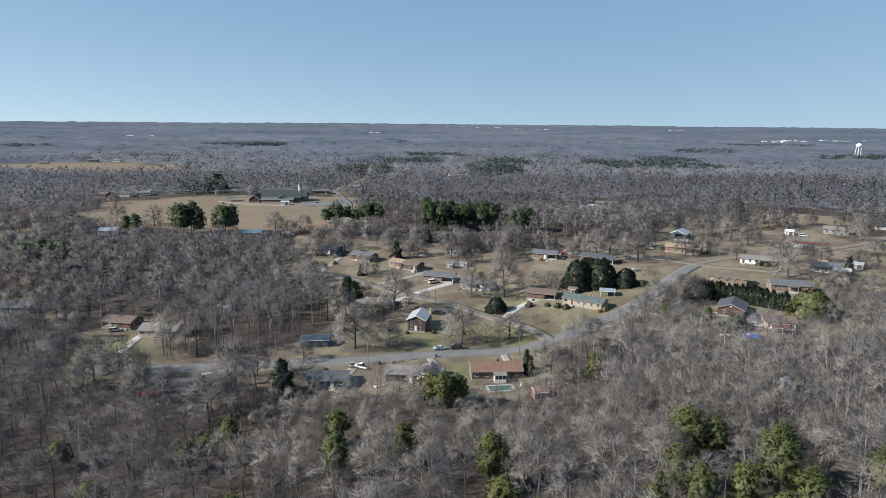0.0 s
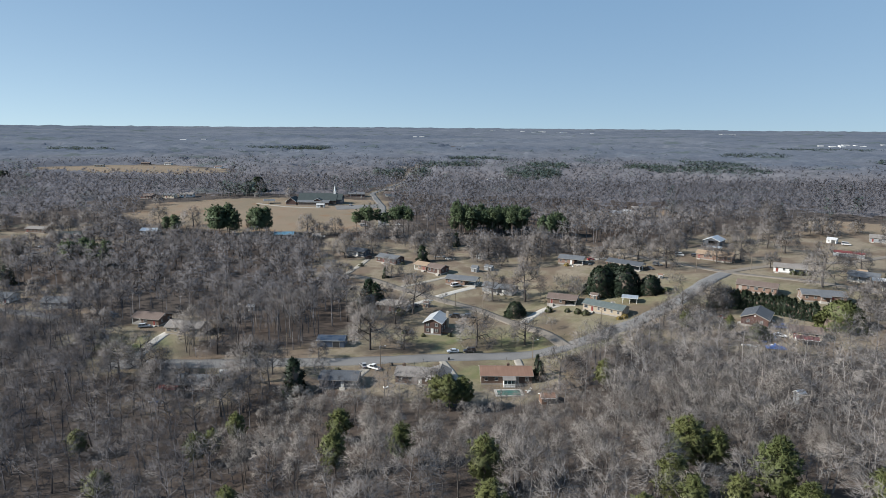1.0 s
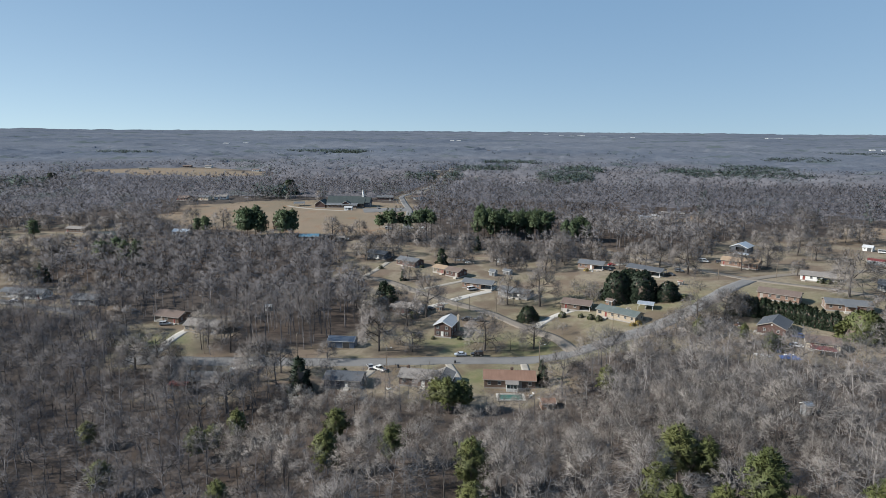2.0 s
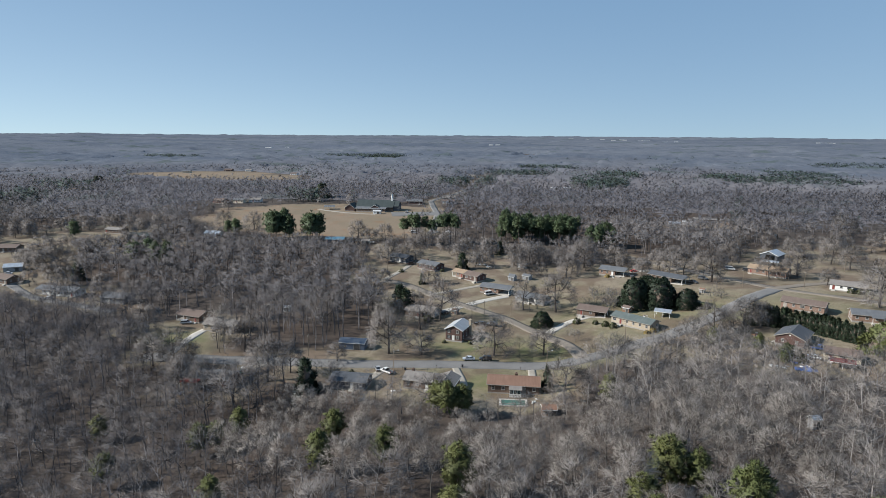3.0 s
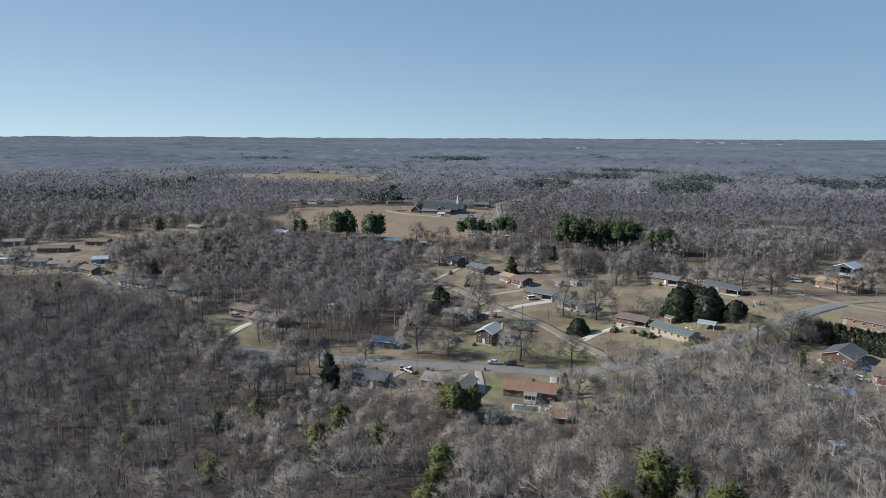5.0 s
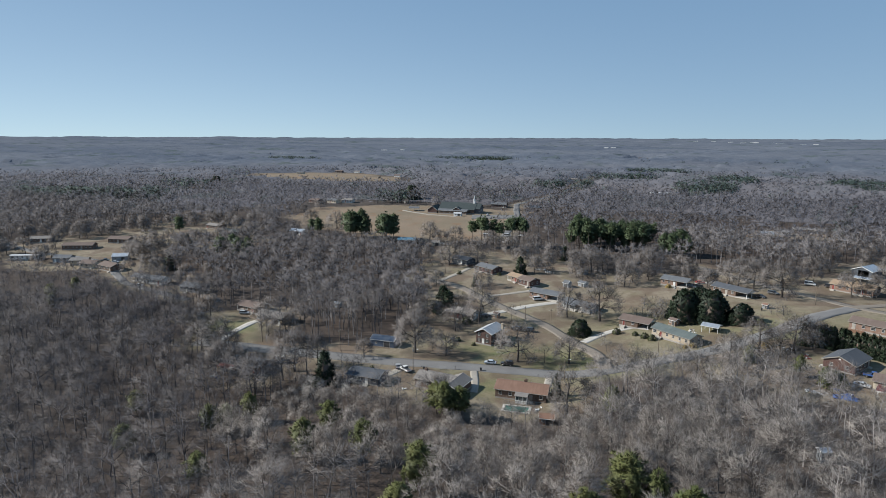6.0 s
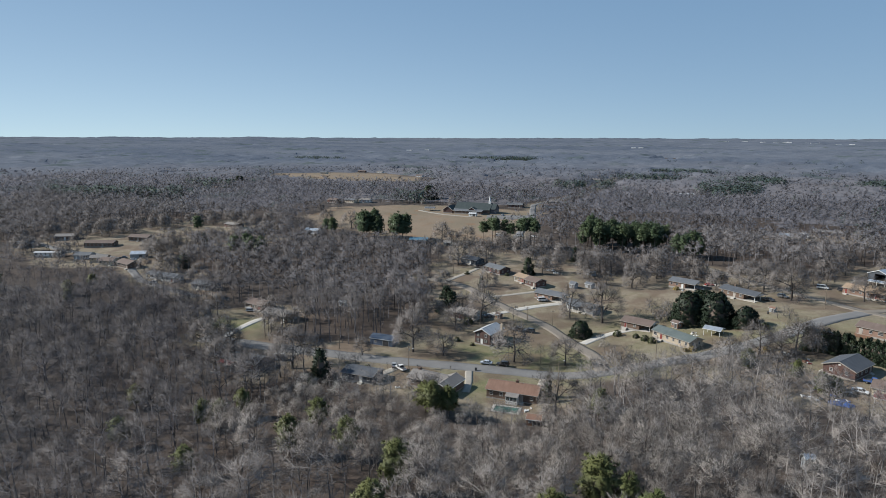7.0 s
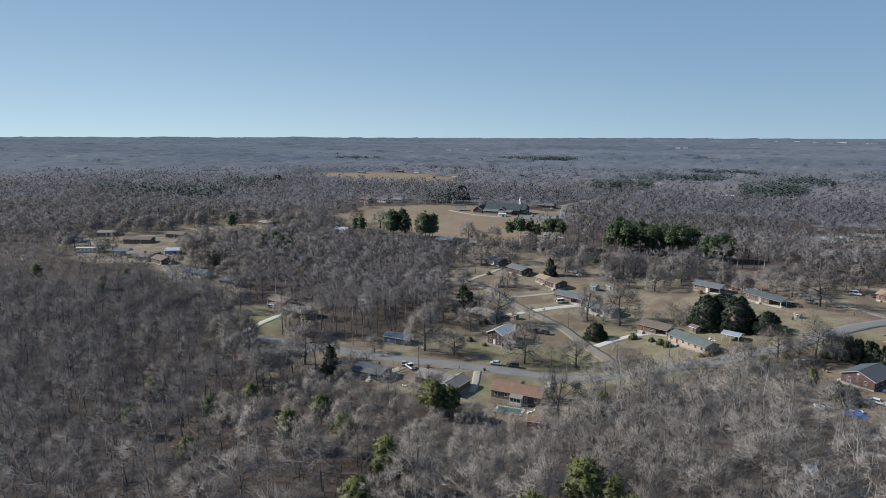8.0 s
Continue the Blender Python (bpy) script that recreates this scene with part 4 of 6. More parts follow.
shed("small cream shed below the church field", -109.2, 427.1, 13, 5.6, 4.5, "siding_cream", "roof_taupe")
house("white house near the church field edge", -289.2, 603.3, 10, 12.0, 9, "siding_white", "roof_taupe", seed=47)
house("cream house near the church field edge", -303.2, 596.1, -5, 12.0, 9, "siding_cream", "roof_grey", seed=48)
house("brick house west of the church field", -322.0, 590.0, -15, 14.1, 9, "brick_red", "roof_brown", seed=49)
open_shed("picnic shelter with a grey roof on posts", -194.0, 571.0, 20, 10, 7, "roof_grey", 2.8, 1.2, "picnic_shelter")
shed("tin-roofed farm shed in a far clearing", 117.6, 520.8, -9, 9.0, 7, "siding_white", "tin_pale")
shed("white camper-sized shed in a far clearing", 129.1, 531.8, -15, 7.5, 4, "siding_white", "tin_white")
open_shed("long open farm shed with a dark roof", 146.0, 550.0, 3, 17.0, 8, "roof_taupe", 3.0, 0.9, "farm_shed")
house("long white store building with a flat roof", 22.2, 866.0, 12, 26.0, 12, "siding_white", "tin_white", 3.4, 0.5, seed=50, name="store_building", category="building")


def church():
    x, y = -147.0, 577.0
    root = thing("church", "brick church with dark green roof, low wing and white steeple", "church", x, y, 2, 0.3)
    root.scale = (0.86, 0.86, 0.86)
    walls(root, -22, 19, -9, 11, 4.2, 6.4, "brick_brown", down=2)
    roof_parts(root, -22, 19, -9, 11, 4.2, 6.42, M["roof_church"], 0.8, "trim_dark")
    walls(root, -20, 13, -18, -9.03, 3.0, 1.4, "brick_brown", "x", "front_wing_wall", 2)
    roof_parts(root, -20, 13, -18, -9.03, 3.0, 1.42, M["roof_grey"], 0.6, "trim")
    walls(root, -33, -22.05, -17, 2, 3.2, 4.1, "brick_red", "y", "gable_wing_wall", 2)
    roof_parts(root, -33, -22.05, -17, 2, 3.2, 4.12, M["roof_church"], 0.6, "trim", "y")
    walls(root, -3, 5, -16, -8.9, 4.6, 2.2, "brick_red", "y", "dormer_wall", 2)
    roof_parts(root, -3, 5, -16, -8.9, 4.6, 2.22, M["roof_church"], 0.5, "trim", "y")
    walls(root, 19.05, 25, -7, 8, 5.0, 5.0, "siding_dark", "x", "entrance_wall", 2)
    roof_parts(root, 19.4, 25, -7, 8, 5.0, 5.02, M["roof_church"], 0.5, "trim_dark")
    for k in range(8):
        window(root, -18 + k * 4.0, -18, 0.8, 0, 1.1, 1.7)
    for k in range(5):
        window(root, 25, -5 + k * 2.6, 0.8, 90, 1.1, 3.0)
    bm = bmesh.new()
    box(bm, 15.2, -0.2, 9.0, 17.6, 2.2, 13.0)
    part("steeple_base", bm, M["trim"], root)
    bm = bmesh.new()
    rod(bm, (16.4, 1.0, 13.0), (16.4, 1.0, 14.6), 1.0, 0.9, 8)
    part("belfry", bm, M["trim"], root)
    bm = bmesh.new()
    rod(bm, (16.4, 1.0, 14.6), (16.4, 1.0, 19.5), 0.95, 0.04, 8)
    part("spire", bm, M["trim"], root)
    BUILT.append((x, y, 34))


church()
shed("small white shed on the church lawn", -140.0, 552.5, 4, 7.0, 4.0, "siding_white", "tin_white")


# ---- trees ----
def tubes(paths, sides):
    """Tapered tubes: each path a list of (point, radius). Arrays of vertices and triangles."""
    vs, fs, base = [], [], 0
    ring = np.array([(math.cos(k * math.tau / sides), math.sin(k * math.tau / sides)) for k in range(sides)])
    for path in paths:
        p = np.array([q for q, _ in path], float)
        d = np.gradient(p, axis=0)
        d /= np.linalg.norm(d, axis=1, keepdims=True) + 1e-9
        side = np.cross(d, (0.31, 0.83, 0.11))
        side /= np.linalg.norm(side, axis=1, keepdims=True) + 1e-9
        other = np.cross(d, side)
        for j, (q, r) in enumerate(path):
            vs.append(p[j] + r * (ring[:, :1] * side[j] + ring[:, 1:] * other[j]))
        n = len(path)
        for j in range(n - 1):
            for k in range(sides):
                a, b = base + j * sides + k, base + j * sides + (k + 1) % sides
                fs += [(a, b, b + sides), (a, b + sides, a + sides)]
        base += n * sides
    return np.concatenate(vs), np.array(fs)


def slivers(at, way, length, width, rng):
    """Twigs: one thin tapering triangle each."""
    n = len(at)
    side = np.cross(way, rng.normal(size=(n, 3)))
    side /= np.linalg.norm(side, axis=1, keepdims=True) + 1e-9
    v = np.stack([at - side * width[:, None] / 2, at + side * width[:, None] / 2, at + way * length[:, None]], 1)
    return v.reshape(-1, 3), np.arange(3 * n).reshape(-1, 3)


def unit(a):
    return a / (np.linalg.norm(a, axis=-1, keepdims=True) + 1e-9)


def sprays(centres, outs, count, size, rng, slim=0.3):
    """Needle sprays: count pointed triangles round each centre, mostly outward and up."""
    n = len(centres) * count
    at = np.repeat(centres, count, 0) + rng.normal(0, size * 0.28, (n, 3))
    way = unit(np.repeat(outs, count, 0) * 0.7 + rng.normal(0, 0.75, (n, 3)) + (0, 0, 0.3))
    return slivers(at, way, size * rng.uniform(0.6, 1.25, n), size * slim * rng.uniform(0.7, 1.3, n), rng)


def pine_tree(seed, tall, wide, clear, clumps, count, size):
    """A loblolly-like pine: bare lower trunk, uneven rounded crown of needle sprays on limbs."""
    rng = np.random.default_rng(seed)
    r0 = 0.011 * tall + 0.06
    knots = [(np.array([0.3 * math.sin(3 * s + seed), 0.3 * math.cos(2.5 * s + seed), tall * 0.96 * s - 0.6 * (s == 0)]), r0 * (1 - 0.85 * s)) for s in (0, 0.35, 0.7, 1.0)]
    paths, spots, outs = [knots], [], []
    whorls = max(5, clumps // 7)
    for j in range(whorls):
        s = clear + (0.97 - clear) * (j + rng.uniform(0, 0.8)) / whorls
        u = (s - clear) / (1 - clear)
        reach = wide / 2 * (math.sin(math.pi * (0.22 + 0.74 * u)) ** 0.8) * rng.uniform(0.65, 1.15)
        a = np.array([0.3 * math.sin(3 * s + seed), 0.3 * math.cos(2.5 * s + seed), tall * 0.96 * s])
        m = max(3, round(clumps / whorls * (0.6 + reach / wide)))
        turn = rng.uniform(0, 6.28)
        for k in range(m):
            t = turn + math.tau * k / m + rng.normal(0, 0.25)
            w = unit(np.array([math.cos(t), math.sin(t), rng.uniform(-0.05, 0.55)]))
            e = a + w * reach * rng.uniform(0.55, 1.08)
            if k % 2 == 0:
                paths.append([(a, r0 * 0.22), (e, 0.02)])
            spots.append(e)
            outs.append(w)
            if reach > 1.6:
                spots.append(a + (e - a) * 0.6 + (0, 0, 0.2))
                outs.append(w)
    spots.append(np.array([0, 0, tall]))
    outs.append(np.array([0, 0, 1.0]))
    return tubes(paths, 4), sprays(np.array(spots), np.array(outs), count, size, rng)


def dense_evergreen(seed, tall, wide, sharp, clumps, count, size):
    """A cedar or holly that is leafy to the ground; sharp: 1 a cone, 0 a dome."""
    rng = np.random.default_rng(seed)
    u = rng.uniform(0, 1, clumps) ** 1.3
    turn = rng.uniform(0, 6.28, clumps)
    body = (1 - sharp) * np.sqrt(np.clip(1 - (u * 1.02 - 0.1) ** 2, 0, 1)) + sharp * (1 - u) ** 0.75
    r = wide / 2 * body * rng.uniform(0.8, 1.1, clumps) * (1 + 0.12 * np.sin(3 * turn + 9 * u + seed))
    c = np.stack([r * np.cos(turn), r * np.sin(turn), u * tall * 0.97 + 0.15], 1)
    o = np.stack([np.cos(turn), np.sin(turn), 0.25 + u * 0.8], 1)
    leaf = sprays(c, unit(o), count, size, rng, 0.5)
    # solid core added to close the gaps, in place of a shaded inside
    knots = [(np.array([0, 0, tall * s - 0.3]), max(0.02, wide * 0.36 * ((1 - sharp) * math.sqrt(max(0.0, 1 - s * s)) + sharp * (1 - s)))) for s in (0, 0.2, 0.45, 0.7, 0.92)]
    return tubes([knots], 7), leaf


def rounded(v, f, low=0.45):
    """Shading normals that follow the crown's rounded outline, for twigs and sprays, with faces turned to match."""
    rise = np.clip(v[:, 2] - low * v[:, 2].max(), 0, None)
    n = unit(np.stack([v[:, 0], v[:, 1], rise + 0.05], 1))
    g = np.cross(v[f[:, 1]] - v[f[:, 0]], v[f[:, 2]] - v[f[:, 0]])
    turned = (g * (n[f[:, 0]] + n[f[:, 1]] + n[f[:, 2]])).sum(1) < 0
    f = np.where(turned[:, None], f[:, ::-1], f)
    return n, f


def joined(wood, leaf):
    return np.concatenate([wood[0], leaf[0]]), np.concatenate([wood[1], leaf[1] + len(wood[0])])


def haze_tree(seed, tall, wide, clear, limbs, forks, subs, twigs, twig_len, twig_wide, sides=4, rings=(0, 0.5, 1.0), heart=0.4, thick=1.0):
    """A leafless hardwood: a tapered trunk, limbs that fan up and out, forks and branchlets that end on an uneven dome, and twigs that
    grow on out of them. clear: how much of the trunk is bare; heart: where the dome's centre lies above that. Returns wood and twigs."""
    rng = np.random.default_rng(seed)
    r0 = (0.0085 * tall + 0.06) * thick
    bend = rng.uniform(0.2, 0.6)
    knots = [(np.array([bend * math.sin(4 * q + seed), bend * math.cos(3 * q + seed), tall * 0.84 * q - 0.5 * (q == 0)]), r0 * (1 - 0.85 * q)) for q in rings]
    wood = tubes([knots], sides)
    mid = np.array([knots[-1][0][0], knots[-1][0][1], tall * (clear + heart * (1 - clear))])
    size = np.array([wide / 2, wide / 2, tall - mid[2]])
    # limbs spread over the dome by the golden angle
    u = (np.arange(limbs) + 0.5) / limbs
    turn = np.arange(limbs) * 2.4 + seed
    rise = np.arcsin(np.clip(-0.3 + 1.25 * u + rng.normal(0, 0.07, limbs), -0.4, 0.97))
    to = np.stack([np.cos(turn) * np.cos(rise), np.sin(turn) * np.cos(rise), np.sin(rise)], 1)
    reach = rng.uniform(0.8, 1.12, limbs)
    z = tall * (clear + (0.78 - clear) * u)
    start = np.stack([np.interp(z, [0, tall], [0, mid[0]]), np.interp(z, [0, tall], [0, mid[1]]), z], 1)
    end = mid + to * size * (0.62 * reach)[:, None]
    end[:, 2] = np.maximum(end[:, 2], start[:, 2] + 0.25 * wide * rng.uniform(0.2, 0.8, limbs))

    def grow(a, b, width):
        way = b - a
        long = np.linalg.norm(way, axis=1)
        return slivers(a, way / long[:, None], long * 1.12, width, rng)

    wood = joined(wood, grow(start, end, r0 * 1.15 * (1.1 - 0.55 * u)))
    for count, spread_by, low, high, girth in ((forks, 0.32, 0.66, 0.92, 0.5), (subs, 0.17, 0.8, 1.04, 0.27)):
        if not count:
            continue
        k = np.repeat(np.arange(len(start)), count)
        at = start[k] + (end[k] - start[k]) * rng.uniform(0.38, 1.0, len(k))[:, None]
        to = unit(to[k] + rng.normal(0, spread_by, (len(k), 3)))
        reach = reach[k]
        tip = mid + to * size * (reach * rng.uniform(low, high, len(k)))[:, None]
        wood = joined(wood, grow(at, tip, np.full(len(k), max(r0 * girth, twig_wide))))
        start, end = at, tip
    k = rng.integers(0, len(start), twigs)
    at = start[k] + (end[k] - start[k]) * (rng.uniform(0.05, 1.0, twigs) ** 0.7)[:, None] + rng.normal(0, 0.035 * wide, (twigs, 3))
    way = unit(unit(end[k] - start[k]) * 0.8 + to[k] * 0.5 + rng.normal(0, 0.42, (twigs, 3)) + (0, 0, 0.2))
    return wood, slivers(at, way, twig_len * rng.uniform(0.55, 1.4, twigs), twig_wide * rng.uniform(0.6, 1.4, twigs), rng)


def spare_tree(*shape, **more):
    """The same tree as one set of arrays, with the count of its wood's vertices."""
    wood, twig = haze_tree(*shape, **more)
    return (*joined(wood, twig), len(wood[0]))


def plant(name, label, category, wood, leaf, wood_mat, leaf_mat, leaf_name="crown"):
    """A prototype tree standing at the origin, to be placed and copied."""
    root = new(name)
    root.empty_display_size = 0.5
    tagged(root, label, category)
    part("trunk", fresh("trunk", *wood, [M[wood_mat]], smooth=True), None, root)
    soft, turned = rounded(*leaf)
    if leaf_mat == "old_twig":
        soft = unit(soft + (0, 0, 0.7))
    part(leaf_name, fresh(leaf_name, leaf[0], turned, [M[leaf_mat]], normal=soft), None, root)
    root["used"] = 0
    return root


def stand(proto, x, y, size=1.0, turn=0.0, sink=0.25, flat=1.0, group=""):
    """Puts the prototype, or a copy of it, on the ground."""
    m = pose(x, y, float(lay(x, y)) - sink, 0, 0, turn) @ Matrix.Diagonal((size * flat, size * flat, size, 1))
    if proto["used"] == 0:
        proto["used"] = 1
        proto.matrix_basis = m
        ob = proto
    else:
        ob = copy_thing(proto, m)
        ob.scale = (size * flat, size * flat, size)
    if group:
        tagged(ob, group=group)
    return ob


rnd = random.Random(5)
OAKS = [plant("tree", "bare spreading yard oak with grey bark and fine twigs", "tree", *haze_tree(10 + k, 14, 14.5, 0.16, 12, 5, 4, 5200, 0.9, 0.125, 7, (0, 0.12, 0.35, 0.65, 1.0), 0.3, 2.4), "old_trunk", "old_twig") for k in range(3)]
SLIM = [plant("tree", "tall bare woodland tree with a narrow grey crown", "tree", *haze_tree(30 + k, 17, 10.5, 0.3, 11, 4, 3, 1700, 0.95, 0.062, 5, (0, 0.3, 0.65, 1.0)), "trunk", "twig") for k in range(5)]
FULL = [plant("pine_tree", "broad dark green pine at the edge of a field", "pine tree", *pine_tree(55 + k, 19, 11, 0.26, 120, 34, 0.95), "pine_bark", "pine") for k in range(3)]
TALL = [plant("pine_tree", "tall pine with a flat green crown on a long bare trunk", "pine tree", *pine_tree(45 + k, 21, 8.5, 0.58, 66, 30, 0.95), "pine_bark", "pine") for k in range(3)]
PALE = plant("tree", "pale whitish bare tree standing among darker ones", "tree", *haze_tree(25, 13, 11, 0.2, 12, 5, 4, 2600, 0.8, 0.05, 5, (0, 0.3, 0.65, 1.0), 0.32, 1.3), "trunk", "pale_twig")
YOUNG = [plant("pine_tree", "yellow-green pine standing among bare trees", "pine tree", *pine_tree(60 + k, 15, 8.5, 0.28, 130, 30, 0.8), "pine_bark", "pine_young") for k in range(3)]
CEDARS = [plant("cedar_tree", "dark conical cedar leafy to the ground", "cedar tree", *dense_evergreen(70 + k, 9, 5.0, 0.9, 110, 14, 0.85), "pine_bark", "cedar") for k in range(2)]
YARD = [plant("tree", "bare yard tree with a rounded grey-brown crown", "tree", *haze_tree(20 + k, 12, 12, 0.16, 10, 4, 4, 3200, 0.95, 0.15, 5, (0, 0.3, 0.65, 1.0), 0.32, 1.4), "old_trunk", "old_twig") for k in range(3)]
HOLLY = [plant("holly_tree", "broad dense dark evergreen leafy to the ground", "evergreen tree", *dense_evergreen(80 + k, 13.5, 14, 0.35, 620, 18, 0.9), "pine_bark", "cedar") for k in range(2)]
SHRUBS = [plant("shrub", "rounded olive-green garden shrub", "shrub", *dense_evergreen(90 + k, 2.2, 3.0, 0.1, 70, 12, 0.45), "trunk", "shrub", "foliage") for k in range(2)]
BROAD = plant("conifer_tree", "broad low yellow-green conifer", "conifer tree", *dense_evergreen(85, 10, 16, 0.45, 380, 18, 1.1), "pine_bark", "pine_young")
GOLD = plant("shrub", "yellow flowering garden shrub", "shrub", *dense_evergreen(95, 1.8, 2.6, 0.1, 60, 12, 0.4), "trunk", "shrub_gold", "foliage")

TAKEN = []  # single trees: x, y


def oak(x, y, size=1.0, flat=1.0):
    stand(OAKS[len(TAKEN) % 3], x, y, size, rnd.uniform(0, 360), flat=flat)
    TAKEN.append((x, y))


def slim(x, y, size=1.0, flat=1.0):
    stand(SLIM[len(TAKEN) % 5], x, y, size, rnd.uniform(0, 360), flat=flat)
    TAKEN.append((x, y))


EVERGREEN = [(-51, 188.5)]  # evergreens kept free of bare trees on the camera's side


def pine(kind, x, y, size=1.0, flat=1.0):
    EVERGREEN.append((x, y))
    stand(kind[len(TAKEN) % 3], x, y, size, rnd.uniform(0, 360), flat=flat * rnd.uniform(0.8, 1.15))
    TAKEN.append((x, y))


# yard trees
oak(8, 231.5, 1.16, 0.95), oak(27, 236, 0.82, 1.15), slim(18, 234.5, 0.5), oak(-21, 272.5, 1.42, 0.8), oak(-33, 226, 1.37, 0.85)
oak(-20, 227, 0.75, 1.15), oak(15, 295, 1.14, 0.85), oak(30, 292, 1.39, 1.0), slim(-35, 295, 0.5), slim(-8, 279, 0.55), oak(91, 360, 1.14), oak(98, 356, 1.08)
oak(108, 338, 1.37, 1.0), oak(156, 359, 1.14), oak(139, 349, 0.91), oak(185, 393, 1.37, 0.7), oak(-68, 194, 1.25, 0.95), oak(105, 259, 1.03), oak(100, 255, 0.80)
oak(83, 246, 0.8, 1.0), oak(93, 257, 0.95), slim(-101, 221, 1.1), slim(-103, 219, 1.05), slim(-41, 246, 1.0), oak(-216, 461, 1.14), oak(-119, 439, 1.14)
slim(36, 259, 0.35, 1.3), slim(39, 251, 0.36, 1.3), oak(-63, 202, 0.91, 0.7), oak(-90, 218, 1.03), oak(169, 295, 1.54), oak(181, 327, 0.80), oak(164, 339, 0.68)
oak(226, 487, 1.37), oak(176, 246, 1.14), oak(-38, 289, 0.68), oak(-61, 383, 1.14), oak(-76, 371, 1.14), oak(12, 378, 1.14), oak(35, 352, 1.03)
oak(112, 262, 0.80), oak(190, 380, 1.03), oak(205, 330, 0.91), oak(150, 352, 0.80), oak(-5, 181, 0.91), oak(36, 190, 1.08), oak(-50, 215, 0.57), oak(-28, 258, 0.91), oak(-45, 265, 1.03)

oak(44.4, 374, 1.25, 1.05), oak(5.8, 366, 0.8), oak(17.7, 383, 0.9), oak(46, 405, 1.0), oak(-96, 183, 0.95, 0.8), oak(-87, 184, 0.9, 0.8), oak(-99, 190, 0.8), oak(-67.8, 186, 0.95, 0.8), oak(-69, 173, 1.1)
oak(56, 219, 0.85), oak(72, 224, 0.8), oak(-110, 200, 1.1), oak(-118, 199, 1.0), oak(-104, 199, 0.9)
stand(PALE, -26.5, 168, 1.0, 20), stand(PALE, -44, 171, 0.85, 120)
TAKEN.extend([(-26.5, 168), (-44, 171)])

# evergreens
stand(BROAD, 147, 238, 1.05, 0), stand(BROAD, 112, 225, 0.5, 70), stand(CEDARS[0], 202.5, 302, 0.85, 0)
TAKEN.extend([(147, 238), (143, 234), (151, 234), (112, 225)])
EVERGREEN.extend([(147, 238), (142, 237), (152, 237)])
stand(CEDARS[0], -44, 283, 1.45, 20, flat=1.35), stand(CEDARS[1], -40.5, 281, 1.3, 80, flat=1.35), stand(CEDARS[1], -27, 363, 1.12, 0, flat=1.3), stand(CEDARS[0], -9, 404, 1.0, 60)
stand(CEDARS[1], -51, 188.5, 1.3, 10, flat=1.2), stand(CEDARS[0], -279, 357, 1.1, 30), stand(CEDARS[1], -274, 356, 0.8, 30), stand(CEDARS[0], -242, 303, 1.2, 0, flat=1.2), stand(CEDARS[1], -44, 330, 0.7, 0)
stand(CEDARS[0], 29.5, 203, 0.9, 0, flat=0.7), stand(CEDARS[1], 30.5, 200, 0.75, 40, flat=0.8)
stand(HOLLY[0], 66.5, 295, 1.0, 0), stand(HOLLY[1], 77.5, 294, 1.02, 40), stand(HOLLY[0], 72, 298, 1.0, 140), stand(HOLLY[1], 89, 292, 0.62, 90, flat=1.25), stand(HOLLY[0], 25, 272, 0.5, 10, flat=1.3), stand(HOLLY[0], -560, 700, 1.2, 10)
stand(HOLLY[0], -236, 655, 1.2, 0, flat=1.1)
for k in range(40):
    s = k / 39
    hx = 108 + 34 * s
    hy = 266 - 7 * s - 13 * s * s
    stand(CEDARS[k % 2], hx + rnd.uniform(-0.4, 0.4), hy + rnd.uniform(-0.4, 0.4), rnd.uniform(0.68, 0.95), rnd.uniform(0, 360), flat=0.8, group="cedar hedge")
for x, y, s in ((48, 271.5, 0.8), (52, 268, 1.0), (55, 265.5, 1.0), (-22, 246, 0.8), (-14, 243.5, 0.6), (-3, 244, 0.7), (-27, 270, 1.3), (-62, 352, 0.9), (-38, 356, 0.8), (96, 289, 1.2), (40, 274, 1.1), (168, 322, 1.0), (171, 320, 1.0), (174, 319, 1.0), (-40, 203, 0.9)):
    stand(SHRUBS[int(x) % 2], x, y, s, rnd.uniform(0, 360))
stand(GOLD, 70.5, 259.5, 1.0, 0), stand(GOLD, 68, 258, 0.8, 50), stand(GOLD, 96, 262, 1.1, 90), stand(GOLD, 57, 351, 1.0, 20)

for x, y, s in ((-186, 432, 1.15), (-180, 427, 1.2), (-174, 431, 1.25), (-178, 437, 1.2), (-169, 428, 1.0), (-156, 431, 1.1), (-151, 428, 1.2), (-148, 435, 1.1), (-153, 438, 1.0), (-224, 436, 0.7), (-216, 434, 0.75), (-220, 439, 0.7),
                (-231, 338, 0.85), (-224, 342, 0.9), (-216, 338, 0.85), (-208, 336, 0.75), (-212, 343, 0.8), (-237, 342, 0.75), (-330, 400, 0.8)):
    pine(FULL, x, y, s)
for x, y, s in ((-80, 426, 1.0), (-75, 430, 1.1), (-71, 426, 1.12), (-66, 431, 1.05), (-60, 428, 0.95), (-52, 432, 1.1), (-48, 436, 1.12), (-44, 432, 1.05), (-56, 437, 1.0)):
    pine(TALL, x, y, s)
for k in range(52):
    along = rnd.random()
    pine(TALL if k % 3 else FULL, -14 + 56 * along + rnd.uniform(-3, 3), 436 + 30 * rnd.random(), rnd.uniform(0.82, 1.05))
for x, y, s in ((50, 433, 0.85), (55, 429, 0.9), (60, 434, 0.95), (64, 430, 0.8), (57, 438, 0.9)):
    pine(FULL, x, y, s)
